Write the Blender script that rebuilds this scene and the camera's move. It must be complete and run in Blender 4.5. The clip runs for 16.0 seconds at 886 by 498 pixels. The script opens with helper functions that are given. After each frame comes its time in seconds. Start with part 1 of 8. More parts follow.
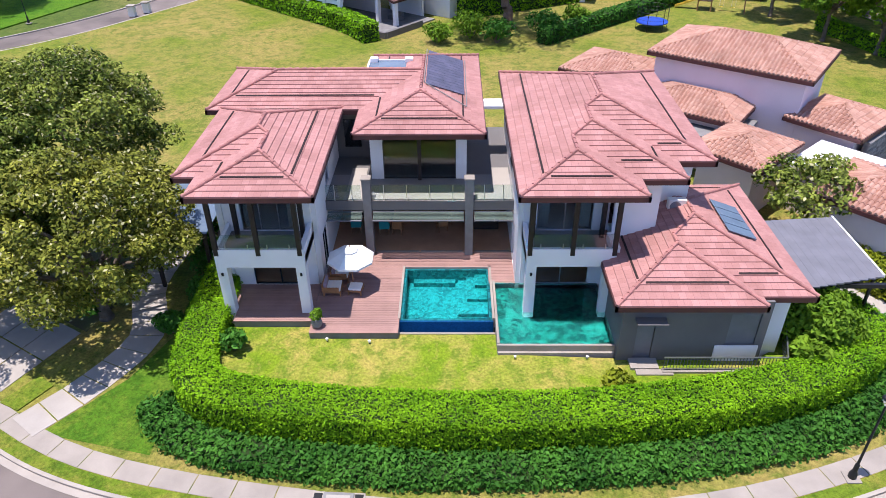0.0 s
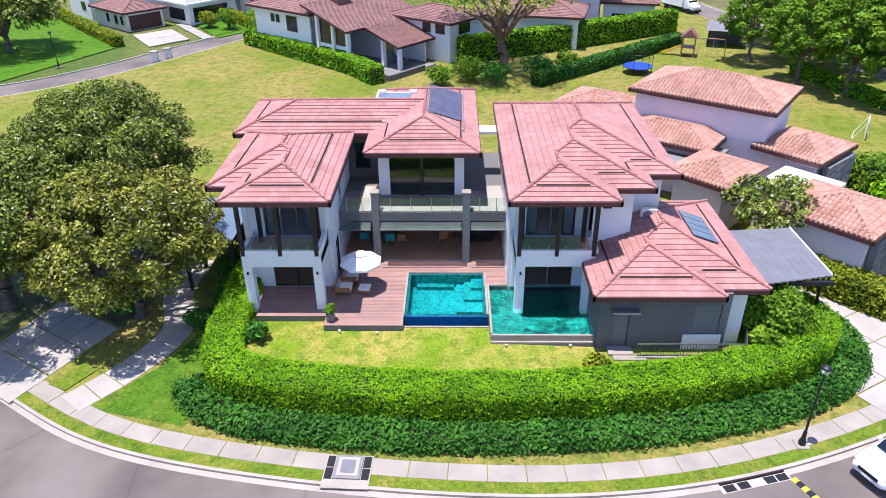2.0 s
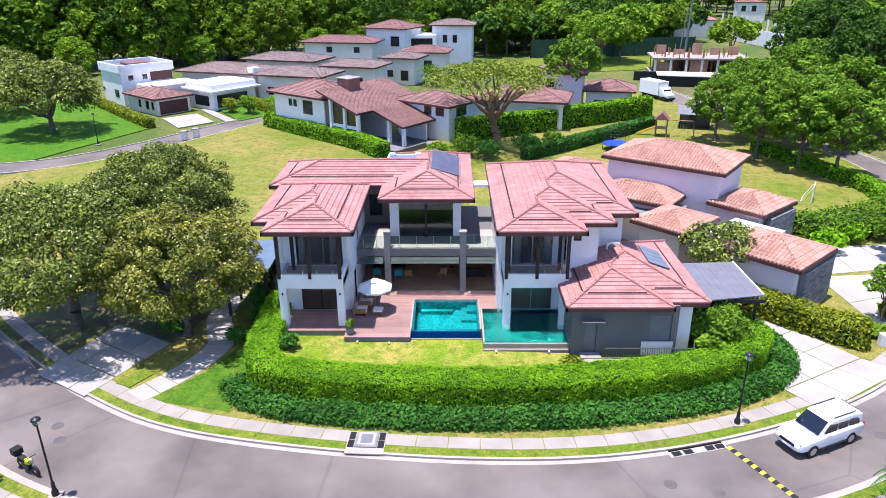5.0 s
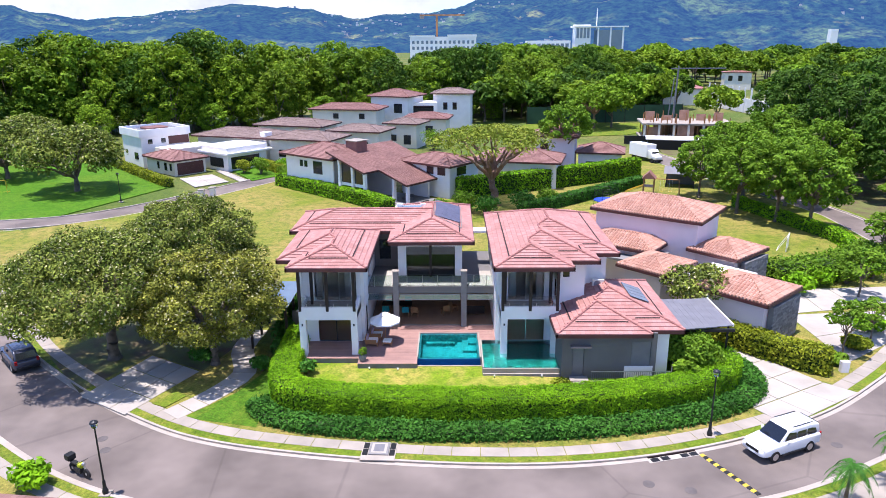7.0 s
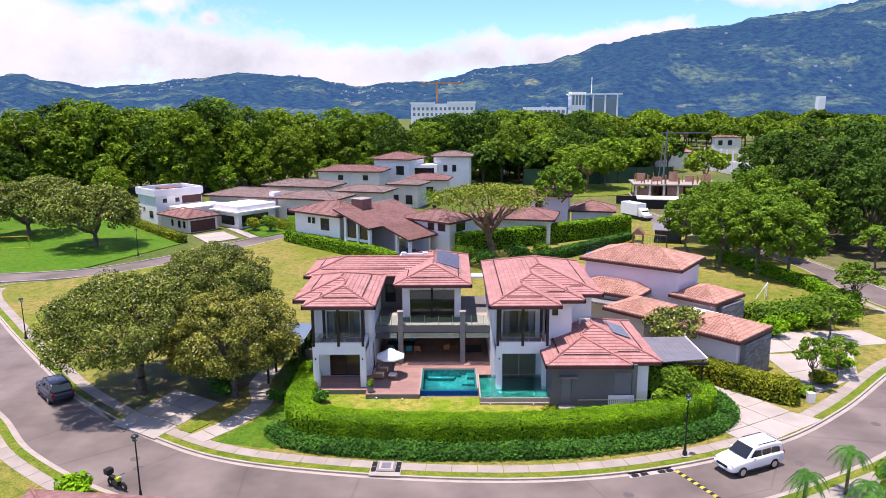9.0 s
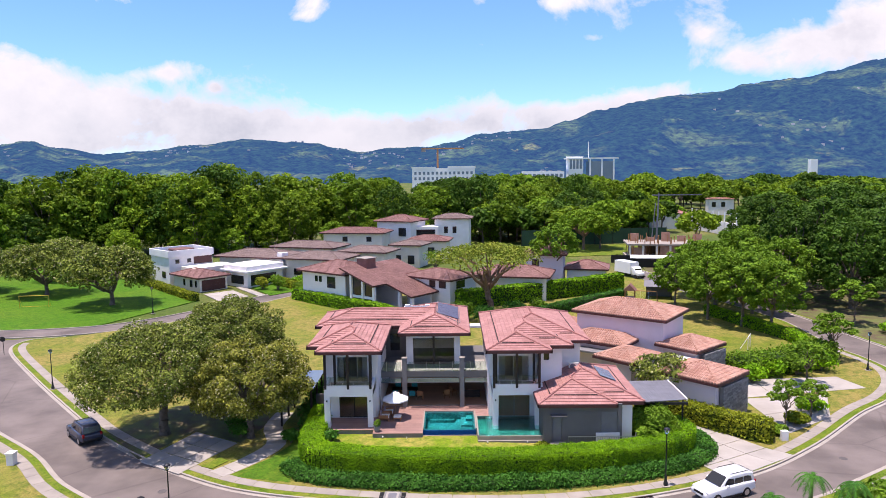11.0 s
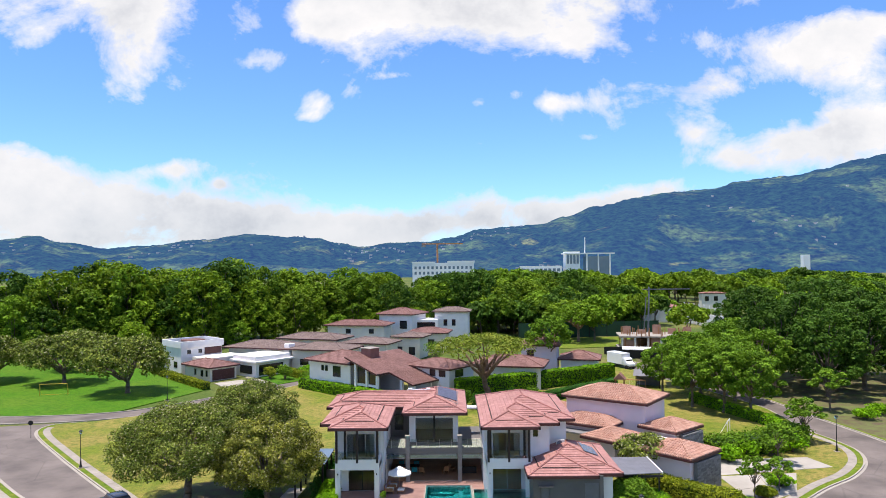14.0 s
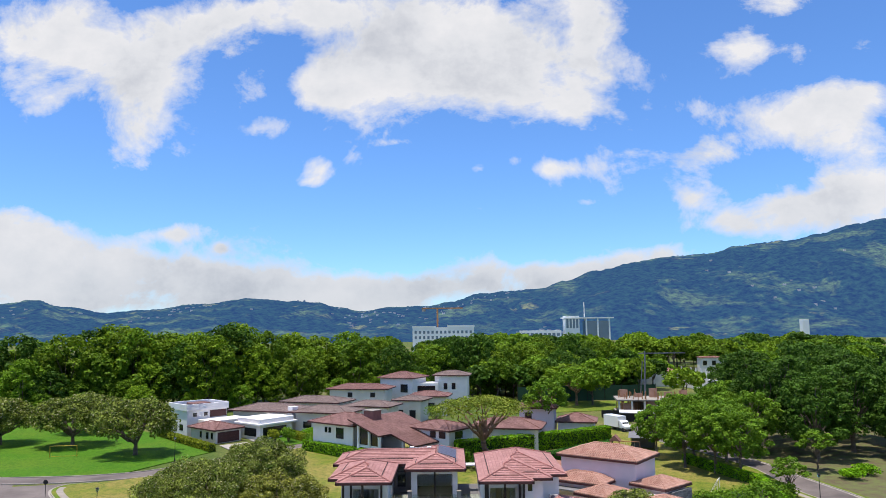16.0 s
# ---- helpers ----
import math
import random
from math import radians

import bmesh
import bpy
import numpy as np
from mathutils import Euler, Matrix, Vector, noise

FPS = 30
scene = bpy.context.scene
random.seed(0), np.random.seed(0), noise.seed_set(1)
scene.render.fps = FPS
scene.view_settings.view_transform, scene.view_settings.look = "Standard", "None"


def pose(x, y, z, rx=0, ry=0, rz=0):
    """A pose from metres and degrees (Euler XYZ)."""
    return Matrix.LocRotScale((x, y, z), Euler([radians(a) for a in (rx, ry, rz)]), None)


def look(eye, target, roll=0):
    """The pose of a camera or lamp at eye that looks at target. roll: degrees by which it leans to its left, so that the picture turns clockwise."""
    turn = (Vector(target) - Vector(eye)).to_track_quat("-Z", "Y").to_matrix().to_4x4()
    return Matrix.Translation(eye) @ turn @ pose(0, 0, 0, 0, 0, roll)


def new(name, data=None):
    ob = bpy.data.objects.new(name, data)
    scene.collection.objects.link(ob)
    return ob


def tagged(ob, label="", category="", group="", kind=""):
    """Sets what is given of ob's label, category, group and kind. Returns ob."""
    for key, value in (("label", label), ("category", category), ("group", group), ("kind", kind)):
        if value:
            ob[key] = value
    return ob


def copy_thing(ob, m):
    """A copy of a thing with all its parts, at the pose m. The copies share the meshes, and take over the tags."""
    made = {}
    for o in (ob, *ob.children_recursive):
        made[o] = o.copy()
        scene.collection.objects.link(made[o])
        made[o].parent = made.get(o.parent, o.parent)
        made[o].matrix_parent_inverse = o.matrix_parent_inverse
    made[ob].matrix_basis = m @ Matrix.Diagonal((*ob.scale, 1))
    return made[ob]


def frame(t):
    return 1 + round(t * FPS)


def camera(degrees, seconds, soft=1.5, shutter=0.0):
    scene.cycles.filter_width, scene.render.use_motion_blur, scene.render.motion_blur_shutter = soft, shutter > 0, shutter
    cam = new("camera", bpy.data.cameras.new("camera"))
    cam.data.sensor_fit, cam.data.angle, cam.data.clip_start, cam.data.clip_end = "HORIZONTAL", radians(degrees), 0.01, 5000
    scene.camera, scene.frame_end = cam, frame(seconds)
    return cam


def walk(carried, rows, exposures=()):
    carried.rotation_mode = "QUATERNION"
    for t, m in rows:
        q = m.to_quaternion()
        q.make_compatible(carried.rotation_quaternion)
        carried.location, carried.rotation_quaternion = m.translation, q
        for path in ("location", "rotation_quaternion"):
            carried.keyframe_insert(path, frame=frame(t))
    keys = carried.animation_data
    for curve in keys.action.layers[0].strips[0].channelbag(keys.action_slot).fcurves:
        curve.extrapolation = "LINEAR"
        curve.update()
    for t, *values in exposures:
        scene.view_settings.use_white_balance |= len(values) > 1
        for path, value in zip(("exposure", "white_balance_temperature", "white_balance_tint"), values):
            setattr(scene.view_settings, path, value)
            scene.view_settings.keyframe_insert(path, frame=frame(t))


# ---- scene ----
cam = camera(65.0, 16.0, soft=0.8)
PATH = [
    (0, (12.064, -26.888, 22.553), (12.036, -25.22, 21.45), -0.6),
    (0.5, (12.043, -28.096, 22.604), (12.018, -26.412, 21.525), -0.4),
    (1, (12.092, -29.338, 22.678), (12.065, -27.635, 21.629), -0.4),
    (1.5, (12.154, -30.68, 22.78), (12.124, -28.958, 21.763), -0.5),
    (2, (12.2, -32.053, 22.856), (12.169, -30.311, 21.873), -0.5),
    (2.5, (12.268, -33.545, 22.951), (12.236, -31.784, 22.004), -0.5),
    (3, (12.271, -35.096, 23.043), (12.242, -33.315, 22.133), -0.5),
    (3.5, (12.237, -36.622, 23.115), (12.209, -34.822, 22.243), -0.3),
    (4, (12.225, -38.163, 23.138), (12.198, -36.346, 22.304), -0.4),
    (6.5, (11.981, -45.754, 23.227), (11.958, -43.854, 22.603), -0.3),
    (7, (11.952, -47.301, 23.262), (11.928, -45.387, 22.683), -0.4),
    (7.5, (11.969, -48.875, 23.239), (11.945, -46.949, 22.703), -0.4),
    (8, (11.936, -50.389, 23.221), (11.913, -48.45, 22.728), -0.4),
    (8.5, (11.903, -51.866, 23.202), (11.88, -49.918, 22.752), -0.5),
    (9, (11.961, -53.353, 23.188), (11.938, -51.395, 22.784), -0.4),
    (11.5, (12.1, -60.877, 23.3), (12.075, -58.885, 23.117), -0.7),
    (12, (12.099, -62.314, 23.339), (12.076, -60.319, 23.2), -0.6),
    (12.5, (12.104, -63.754, 23.38), (12.081, -61.757, 23.288), -0.6),
    (13, (12.139, -65.29, 23.423), (12.117, -63.291, 23.376), -0.6),
    (13.5, (12.163, -66.889, 23.456), (12.141, -64.889, 23.455), -0.5),
    (14, (12.184, -68.49, 23.516), (12.163, -66.491, 23.56), -0.6),
    (14.5, (12.213, -70.103, 23.55), (12.193, -68.105, 23.64), -0.5),
    (15, (12.246, -71.685, 23.532), (12.225, -69.689, 23.667), -0.5),
    (15.5, (12.243, -73.308, 23.515), (12.223, -71.316, 23.696), -0.5),
    (16, (12.235, -75.051, 23.456), (12.216, -73.064, 23.684), -0.6),
]
walk(cam, [(t, look(eye, target, roll)) for t, eye, target, roll in PATH], [(0, 0.66, 6280, 19), (1.5, 0.78, 6130, 18), (3.5, 0.96, 6020, 18), (7, 0.92, 6180, 20), (9, 0.69, 6680, 26), (11.5, 0.58, 6700, 22), (12.5, 0.61, 6800, 18), (14.5, 0.46, 6650, 12), (16, 0.29, 6500, 12)])

# ---------------------------------------------------------------- light
SUN_TRAVEL = Vector((0.14, 0.06, -1.0)).normalized()
sun = new("sun", bpy.data.lights.new("sun", "SUN"))
sun.data.energy, sun.data.angle, sun.data.color = 4.5, radians(0.6), (1.0, 0.965, 0.90)
sun.matrix_world = look((0, 0, 60), Vector((0, 0, 60)) + SUN_TRAVEL)

world = bpy.data.worlds.new("world")
scene.world = world
world.use_nodes = True


class Nodes:
    """Short hand for making node trees."""

    def __init__(self, tree):
        self.tree = tree
        tree.nodes.clear()

    def add(self, kind, **values):
        n = self.tree.nodes.new(kind)
        for key, value in values.items():
            if key in n.inputs:
                n.inputs[key].default_value = value
        return n

    def link(self, a, b):
        self.tree.links.new(a, b)

    def math(self, op, a, b=0.0, c=None):
        n = self.tree.nodes.new("ShaderNodeMath")
        n.operation = op
        for i, v in enumerate((a, b) if c is None else (a, b, c)):
            if isinstance(v, (int, float)):
                n.inputs[i].default_value = v
            else:
                self.link(v, n.inputs[i])
        return n.outputs[0]

    def mix(self, fac, a, b, how="MIX"):
        n = self.tree.nodes.new("ShaderNodeMix")
        n.data_type, n.blend_type = "RGBA", how
        for sock, v in ((n.inputs[0], fac), (n.inputs[6], a), (n.inputs[7], b)):
            if isinstance(v, (int, float)):
                sock.default_value = v
            elif isinstance(v, tuple):
                sock.default_value = (*v[:3], 1)
            else:
                self.link(v, sock)
        return n.outputs[2]

    def ramp(self, fac, stops):
        n = self.tree.nodes.new("ShaderNodeValToRGB")
        el = n.color_ramp.elements
        while len(el) < len(stops):
            el.new(0.5)
        for e, (p, c) in zip(el, stops):
            e.position, e.color = p, (c, c, c, 1) if isinstance(c, float) else (*c, 1)
        self.link(fac, n.inputs[0])
        return n.outputs[0]

    def noise(self, vec, scale, detail=4.0, rough=0.55, distort=0.0):
        n = self.add("ShaderNodeTexNoise", Scale=scale, Detail=detail, Roughness=rough, Distortion=distort)
        if vec is not None:
            self.link(vec, n.inputs["Vector"])
        return n.outputs["Fac"]


def build_world():
    k = Nodes(world.node_tree)
    sky = k.add("ShaderNodeTexSky")
    sky.sky_type, sky.sun_disc = "NISHITA", False
    sky.sun_elevation = math.asin(-SUN_TRAVEL.z)
    sky.sun_rotation = math.atan2(-SUN_TRAVEL.x, -SUN_TRAVEL.y)
    sky.altitude, sky.air_density, sky.dust_density, sky.ozone_density = 700, 1.0, 0.3, 2.5
    co = k.add("ShaderNodeTexCoord")
    sep = k.add("ShaderNodeSeparateXYZ")
    k.link(co.outputs["Generated"], sep.inputs[0])
    x, y, z = sep.outputs
    # clouds lie on a flat layer far overhead; near the horizon they pile up
    depth = k.math("MAXIMUM", k.math("ABSOLUTE", y), 0.05)
    u, v = k.math("DIVIDE", x, depth), k.math("DIVIDE", z, depth)
    vec = k.add("ShaderNodeCombineXYZ")
    k.link(u, vec.inputs[0]), k.link(k.math("MULTIPLY", v, 1.25), vec.inputs[1]), k.link(k.math("SIGN", y), vec.inputs[2])
    wisps = k.noise(vec.outputs[0], 6.5, 10.0, 0.66, 0.3)
    total = None
    for cu, cv, ru, rv, amp in HIGH_CLOUDS + EAST_CLOUDS + LOW_CLOUDS + FILL_CLOUDS:
        a = k.math("MULTIPLY", k.math("SUBTRACT", u, cu), 1 / ru)
        b = k.math("MULTIPLY", k.math("SUBTRACT", v, cv), 1 / rv)
        d = k.math("ADD", k.math("MULTIPLY", a, a), k.math("MULTIPLY", b, b))
        g = k.math("MULTIPLY", k.math("EXPONENT", k.math("MULTIPLY", d, -1.0)), amp)
        total = g if total is None else k.math("ADD", total, g)
    billow = k.noise(vec.outputs[0], 17.0, 7.0, 0.6, 0.2)
    rough_edge = k.math("ADD", k.math("MULTIPLY", k.math("SUBTRACT", wisps, 0.5), 1.5), k.math("MULTIPLY", k.math("SUBTRACT", billow, 0.5), 0.5))
    cover = k.math("ADD", k.math("MULTIPLY", k.math("MINIMUM", total, 1.2), 0.61), rough_edge)
    mask = k.ramp(cover, [(0.24, 0.0), (0.37, 0.45), (0.56, 0.97)])
    # thick parts are greyer inside, thin edges are lit through
    puff = k.math("ADD", k.math("MULTIPLY", k.noise(vec.outputs[0], 5.0, 8.0, 0.62), 0.85), k.math("MULTIPLY", k.math("MINIMUM", cover, 1.0), -0.22))
    white = k.ramp(puff, [(0.08, (0.66, 0.69, 0.74)), (0.22, (0.88, 0.90, 0.92)), (0.36, (1.0, 1.0, 1.0))])
    white = k.mix(1.0, white, k.ramp(v, [(0.03, (0.80, 0.83, 0.87)), (0.22, (1.0, 1.0, 1.0))]), "MULTIPLY")
    bg_sky, bg_cloud, out = k.add("ShaderNodeBackground", Strength=SKY_STRENGTH), k.add("ShaderNodeBackground", Strength=CLOUD_STRENGTH), k.add("ShaderNodeOutputWorld")
    k.link(k.mix(1.0, sky.outputs[0], (0.63, 0.93, 1.28), 'MULTIPLY'), bg_sky.inputs[0]), k.link(white, bg_cloud.inputs[0])
    blend = k.add("ShaderNodeMixShader")
    k.link(mask, blend.inputs[0]), k.link(bg_sky.outputs[0], blend.inputs[1]), k.link(bg_cloud.outputs[0], blend.inputs[2])
    k.link(blend.outputs[0], out.inputs[0])


SKY_STRENGTH, CLOUD_STRENGTH, HAZE = 0.126, 0.71, 1.0
# clouds: sideways, up (slopes of the view), half widths, density
HIGH_CLOUDS = [
    (-0.598, 0.449, 0.122, 0.077, 1.00),
    (-0.451, 0.402, 0.110, 0.073, 1.00),
    (-0.451, 0.294, 0.041, 0.061, 0.80),
    (-0.334, 0.467, 0.077, 0.045, 0.80),
    (-0.605, 0.339, 0.049, 0.033, 0.70),
    (-0.289, 0.365, 0.026, 0.031, 0.55),
    (-0.254, 0.300, 0.049, 0.021, 0.50),
    (-0.186, 0.235, 0.034, 0.020, 0.65),
    (-0.207, 0.214, 0.024, 0.011, 0.60),
    (-0.143, 0.255, 0.018, 0.021, 0.50),
    (0.007, 0.440, 0.207, 0.081, 1.15),
    (-0.128, 0.363, 0.093, 0.049, 0.90),
    (0.090, 0.360, 0.110, 0.057, 0.95),
    (0.232, 0.436, 0.053, 0.077, 0.70),
    (0.190, 0.324, 0.031, 0.026, 0.65),
    (-0.200, 0.364, 0.037, 0.034, 0.70),
    (-0.188, 0.478, 0.065, 0.033, 0.70),
]
EAST_CLOUDS = [
    (0.517, 0.481, 0.077, 0.023, 0.80),
    (0.453, 0.407, 0.059, 0.029, 0.75),
    (0.616, 0.409, 0.050, 0.021, 0.80),
    (0.504, 0.298, 0.122, 0.050, 1.05),
    (0.598, 0.335, 0.073, 0.034, 0.90),
    (0.390, 0.248, 0.054, 0.021, 0.50),
    (0.512, 0.166, 0.114, 0.037, 1.00),
    (0.616, 0.199, 0.069, 0.057, 1.00),
    (0.413, 0.144, 0.037, 0.016, 0.70),
    (0.154, 0.232, 0.034, 0.015, 0.75),
    (0.096, 0.246, 0.015, 0.011, 0.65),
    (0.042, 0.232, 0.016, 0.013, 0.55),
    (-0.018, 0.214, 0.016, 0.008, 0.50),
    (-0.075, 0.273, 0.028, 0.009, 0.65),
    (0.198, 0.181, 0.021, 0.007, 0.50),
    (0.351, 0.186, 0.023, 0.014, 0.50),
]
# unseen cloud above the view, added as white fill for shaded walls
FILL_CLOUDS = [(0.0, 1.5, 2.2, 0.55, 1.2)]
LOW_CLOUDS = [
    (-0.641, 0.159, 0.061, 0.035, 0.87),
    (-0.646, 0.105, 0.114, 0.056, 1.00),
    (-0.506, 0.107, 0.114, 0.046, 0.92),
    (-0.381, 0.081, 0.114, 0.038, 0.87),
    (-0.408, 0.141, 0.041, 0.012, 0.77),
    (-0.333, 0.120, 0.012, 0.008, 0.72),
    (-0.242, 0.053, 0.138, 0.032, 0.87),
    (-0.127, 0.045, 0.098, 0.032, 0.82),
    (0.044, 0.076, 0.057, 0.035, 1.00),
    (0.113, 0.069, 0.050, 0.029, 0.97),
    (0.231, 0.082, 0.077, 0.022, 0.92),
    (0.301, 0.102, 0.049, 0.016, 0.82),
    (0.157, 0.059, 0.057, 0.018, 0.82),
    (-0.046, 0.057, 0.057, 0.026, 0.62),
    (-0.503, 0.050, 0.211, 0.031, 0.92),
]
build_world()


# ---------------------------------------------------------------- materials
def surface(name, color, rough=0.8, vary=0.25, scale=1.5, fine=18.0, bump=0.25, dist=0.02, second=None, metal=0.0, island=0.0, piece=0.0, spec=0.35, translucent=0.0):
    """A matt or glossy surface: colour that wanders at two scales, and a fine relief."""
    m = bpy.data.materials.new(name)
    m.use_nodes = True
    k = Nodes(m.node_tree)
    out, b = k.add("ShaderNodeOutputMaterial"), k.add("ShaderNodeBsdfPrincipled", Roughness=rough, Metallic=metal)
    b.inputs["Specular IOR Level"].default_value = spec
    pos = k.add("ShaderNodeNewGeometry")
    p = pos.outputs["Position"]
    big, small = k.noise(p, scale, 3.0), k.noise(p, fine, 5.0, 0.65)
    dark = tuple(c * (1 - vary) for c in color)
    light = tuple(min(1.0, c * (1 + vary)) for c in (second or color))
    c = k.mix(k.ramp(big, [(0.3, 0.0), (0.7, 1.0)]), dark, light)
    c = k.mix(0.5, c, k.ramp(small, [(0.25, 1 - vary * 1.2), (0.75, min(1.0, 1 + vary * 0.2))]), "MULTIPLY")
    if island:
        r = pos.outputs["Random Per Island"]
        c = k.mix(1.0, c, k.ramp(r, [(0.0, 1 - island), (1.0, 1.0)]), "MULTIPLY")
    if piece:
        info = k.add("ShaderNodeObjectInfo")
        c = k.mix(1.0, c, k.ramp(info.outputs["Random"], [(0.0, 1 - piece), (1.0, 1.0)]), "MULTIPLY")
    k.link(c, b.inputs["Base Color"])
    if bump:
        bp = k.add("ShaderNodeBump", Strength=bump, Distance=dist)
        k.link(small, bp.inputs["Height"]), k.link(bp.outputs[0], b.inputs["Normal"])
    shader = b.outputs[0]
    if translucent:
        t = k.add("ShaderNodeBsdfTranslucent")
        k.link(c, t.inputs[0])
        mx = k.add("ShaderNodeMixShader", Fac=translucent)
        k.link(shader, mx.inputs[1]), k.link(t.outputs[0], mx.inputs[2])
        shader = mx.outputs[0]
    k.link(shader, out.inputs[0])
    return m


def glass(name, tint, rough=0.02, ior=1.45):
    m = bpy.data.materials.new(name)
    m.use_nodes = True
    k = Nodes(m.node_tree)
    out, b = k.add("ShaderNodeOutputMaterial"), k.add("ShaderNodeBsdfPrincipled", Roughness=rough, IOR=ior)
    b.inputs["Base Color"].default_value = (*tint, 1)
    b.inputs["Transmission Weight"].default_value = 1.0
    k.link(b.outputs[0], out.inputs[0])
    return m


def tiled(name, color, light, width=0.33, joint=0.04, rough=0.75):
    """Roof tiles: each tile in a course has its own tint and a thin joint beside it."""
    m = bpy.data.materials.new(name)
    m.use_nodes = True
    k = Nodes(m.node_tree)
    out, b = k.add("ShaderNodeOutputMaterial"), k.add("ShaderNodeBsdfPrincipled", Roughness=rough)
    b.inputs["Specular IOR Level"].default_value = 0.3
    uv = k.add("ShaderNodeUVMap")
    sep = k.add("ShaderNodeSeparateXYZ")
    k.link(uv.outputs[0], sep.inputs[0])
    row = k.math("FLOOR", sep.outputs[1])
    along = k.math("ADD", k.math("DIVIDE", sep.outputs[0], width), k.math("MULTIPLY", row, 0.5))
    cell = k.add("ShaderNodeCombineXYZ")
    k.link(k.math("FLOOR", along), cell.inputs[0]), k.link(row, cell.inputs[1])
    wn = k.add("ShaderNodeTexWhiteNoise")
    wn.noise_dimensions = "2D"
    k.link(cell.outputs[0], wn.inputs["Vector"])
    pos = k.add("ShaderNodeNewGeometry").outputs["Position"]
    stain, grain = k.noise(pos, 0.45, 4.0, 0.6), k.noise(pos, 14.0, 5.0, 0.7)
    c = k.mix(wn.outputs["Value"], color, light)
    c = k.mix(1.0, c, k.ramp(stain, [(0.28, (0.74, 0.72, 0.70)), (0.6, (1.0, 1.0, 1.0))]), "MULTIPLY")
    c = k.mix(0.5, c, k.ramp(grain, [(0.25, 0.6), (0.7, 1.0)]), "MULTIPLY")
    gap = k.math("LESS_THAN", k.math("FRACT", along), joint)
    c = k.mix(k.math("MULTIPLY", gap, 0.45), c, (0.10, 0.04, 0.035))
    k.link(c, b.inputs["Base Color"])
    bp = k.add("ShaderNodeBump", Strength=0.3, Distance=0.02)
    k.link(grain, bp.inputs["Height"]), k.link(bp.outputs[0], b.inputs["Normal"])
    k.link(b.outputs[0], out.inputs[0])
    return m


def water_like(name, tint):
    m = bpy.data.materials.new(name)
    m.use_nodes = True
    k = Nodes(m.node_tree)
    out, b = k.add("ShaderNodeOutputMaterial"), k.add("ShaderNodeBsdfPrincipled", Roughness=0.02, IOR=1.33)
    b.inputs["Base Color"].default_value = (*tint, 1)
    b.inputs["Transmission Weight"].default_value = 1.0
    pos = k.add("ShaderNodeNewGeometry").outputs["Position"]
    bp = k.add("ShaderNodeBump", Strength=0.10, Distance=0.012)
    k.link(k.noise(pos, 9.0, 4.0), bp.inputs["Height"]), k.link(bp.outputs[0], b.inputs["Normal"])
    k.link(b.outputs[0], out.inputs[0])
    return m


def mosaic(name, a, b_, scale):
    m = bpy.data.materials.new(name)
    m.use_nodes = True
    k = Nodes(m.node_tree)
    out, b = k.add("ShaderNodeOutputMaterial"), k.add("ShaderNodeBsdfPrincipled", Roughness=0.35)
    pos = k.add("ShaderNodeNewGeometry").outputs["Position"]
    vor = k.add("ShaderNodeTexVoronoi", Scale=scale)
    k.link(pos, vor.inputs["Vector"])
    sep = k.add("ShaderNodeSeparateColor")
    k.link(vor.outputs["Color"], sep.inputs[0])
    c = k.mix(k.ramp(sep.outputs[0], [(0.1, 0.0), (0.9, 1.0)]), a, b_)
    c = k.mix(0.2, c, k.ramp(k.noise(pos, 2.0, 3.0), [(0.3, 0.75), (0.7, 1.0)]), "MULTIPLY")
    k.link(c, b.inputs["Base Color"])
    k.link(b.outputs[0], out.inputs[0])
    return m


def lawn_like(name, green, dry, patch=0.25, amount=(0.42, 0.62)):
    m = bpy.data.materials.new(name)
    m.use_nodes = True
    k = Nodes(m.node_tree)
    out, b = k.add("ShaderNodeOutputMaterial"), k.add("ShaderNodeBsdfPrincipled", Roughness=0.9)
    b.inputs["Specular IOR Level"].default_value = 0.15
    pos = k.add("ShaderNodeNewGeometry").outputs["Position"]
    c = k.mix(k.ramp(k.noise(pos, patch, 5.0, 0.62, 0.6), [(amount[0], 0.0), (amount[1], 1.0)]), green, dry)
    c = k.mix(k.ramp(k.noise(pos, 1.3, 5.0, 0.68, 0.4), [(0.46, 0.0), (0.62, 0.75)]), c, tuple(v * f for v, f in zip(green, (0.50, 0.66, 0.6))))
    c = k.mix(k.ramp(k.noise(pos, 2.6, 6.0, 0.7), [(0.55, 0.0), (0.72, 0.6)]), c, tuple(v * f for v, f in zip(dry, (1.15, 1.08, 1.2))))
    tuft = k.noise(pos, 7.0, 8.0, 0.82)
    c = k.mix(0.9, c, k.ramp(tuft, [(0.36, 0.34), (0.62, 1.05)]), "MULTIPLY")
    k.link(c, b.inputs["Base Color"])
    bp = k.add("ShaderNodeBump", Strength=0.6, Distance=0.06)
    k.link(tuft, bp.inputs["Height"]), k.link(bp.outputs[0], b.inputs["Normal"])
    k.link(b.outputs[0], out.inputs[0])
    return m


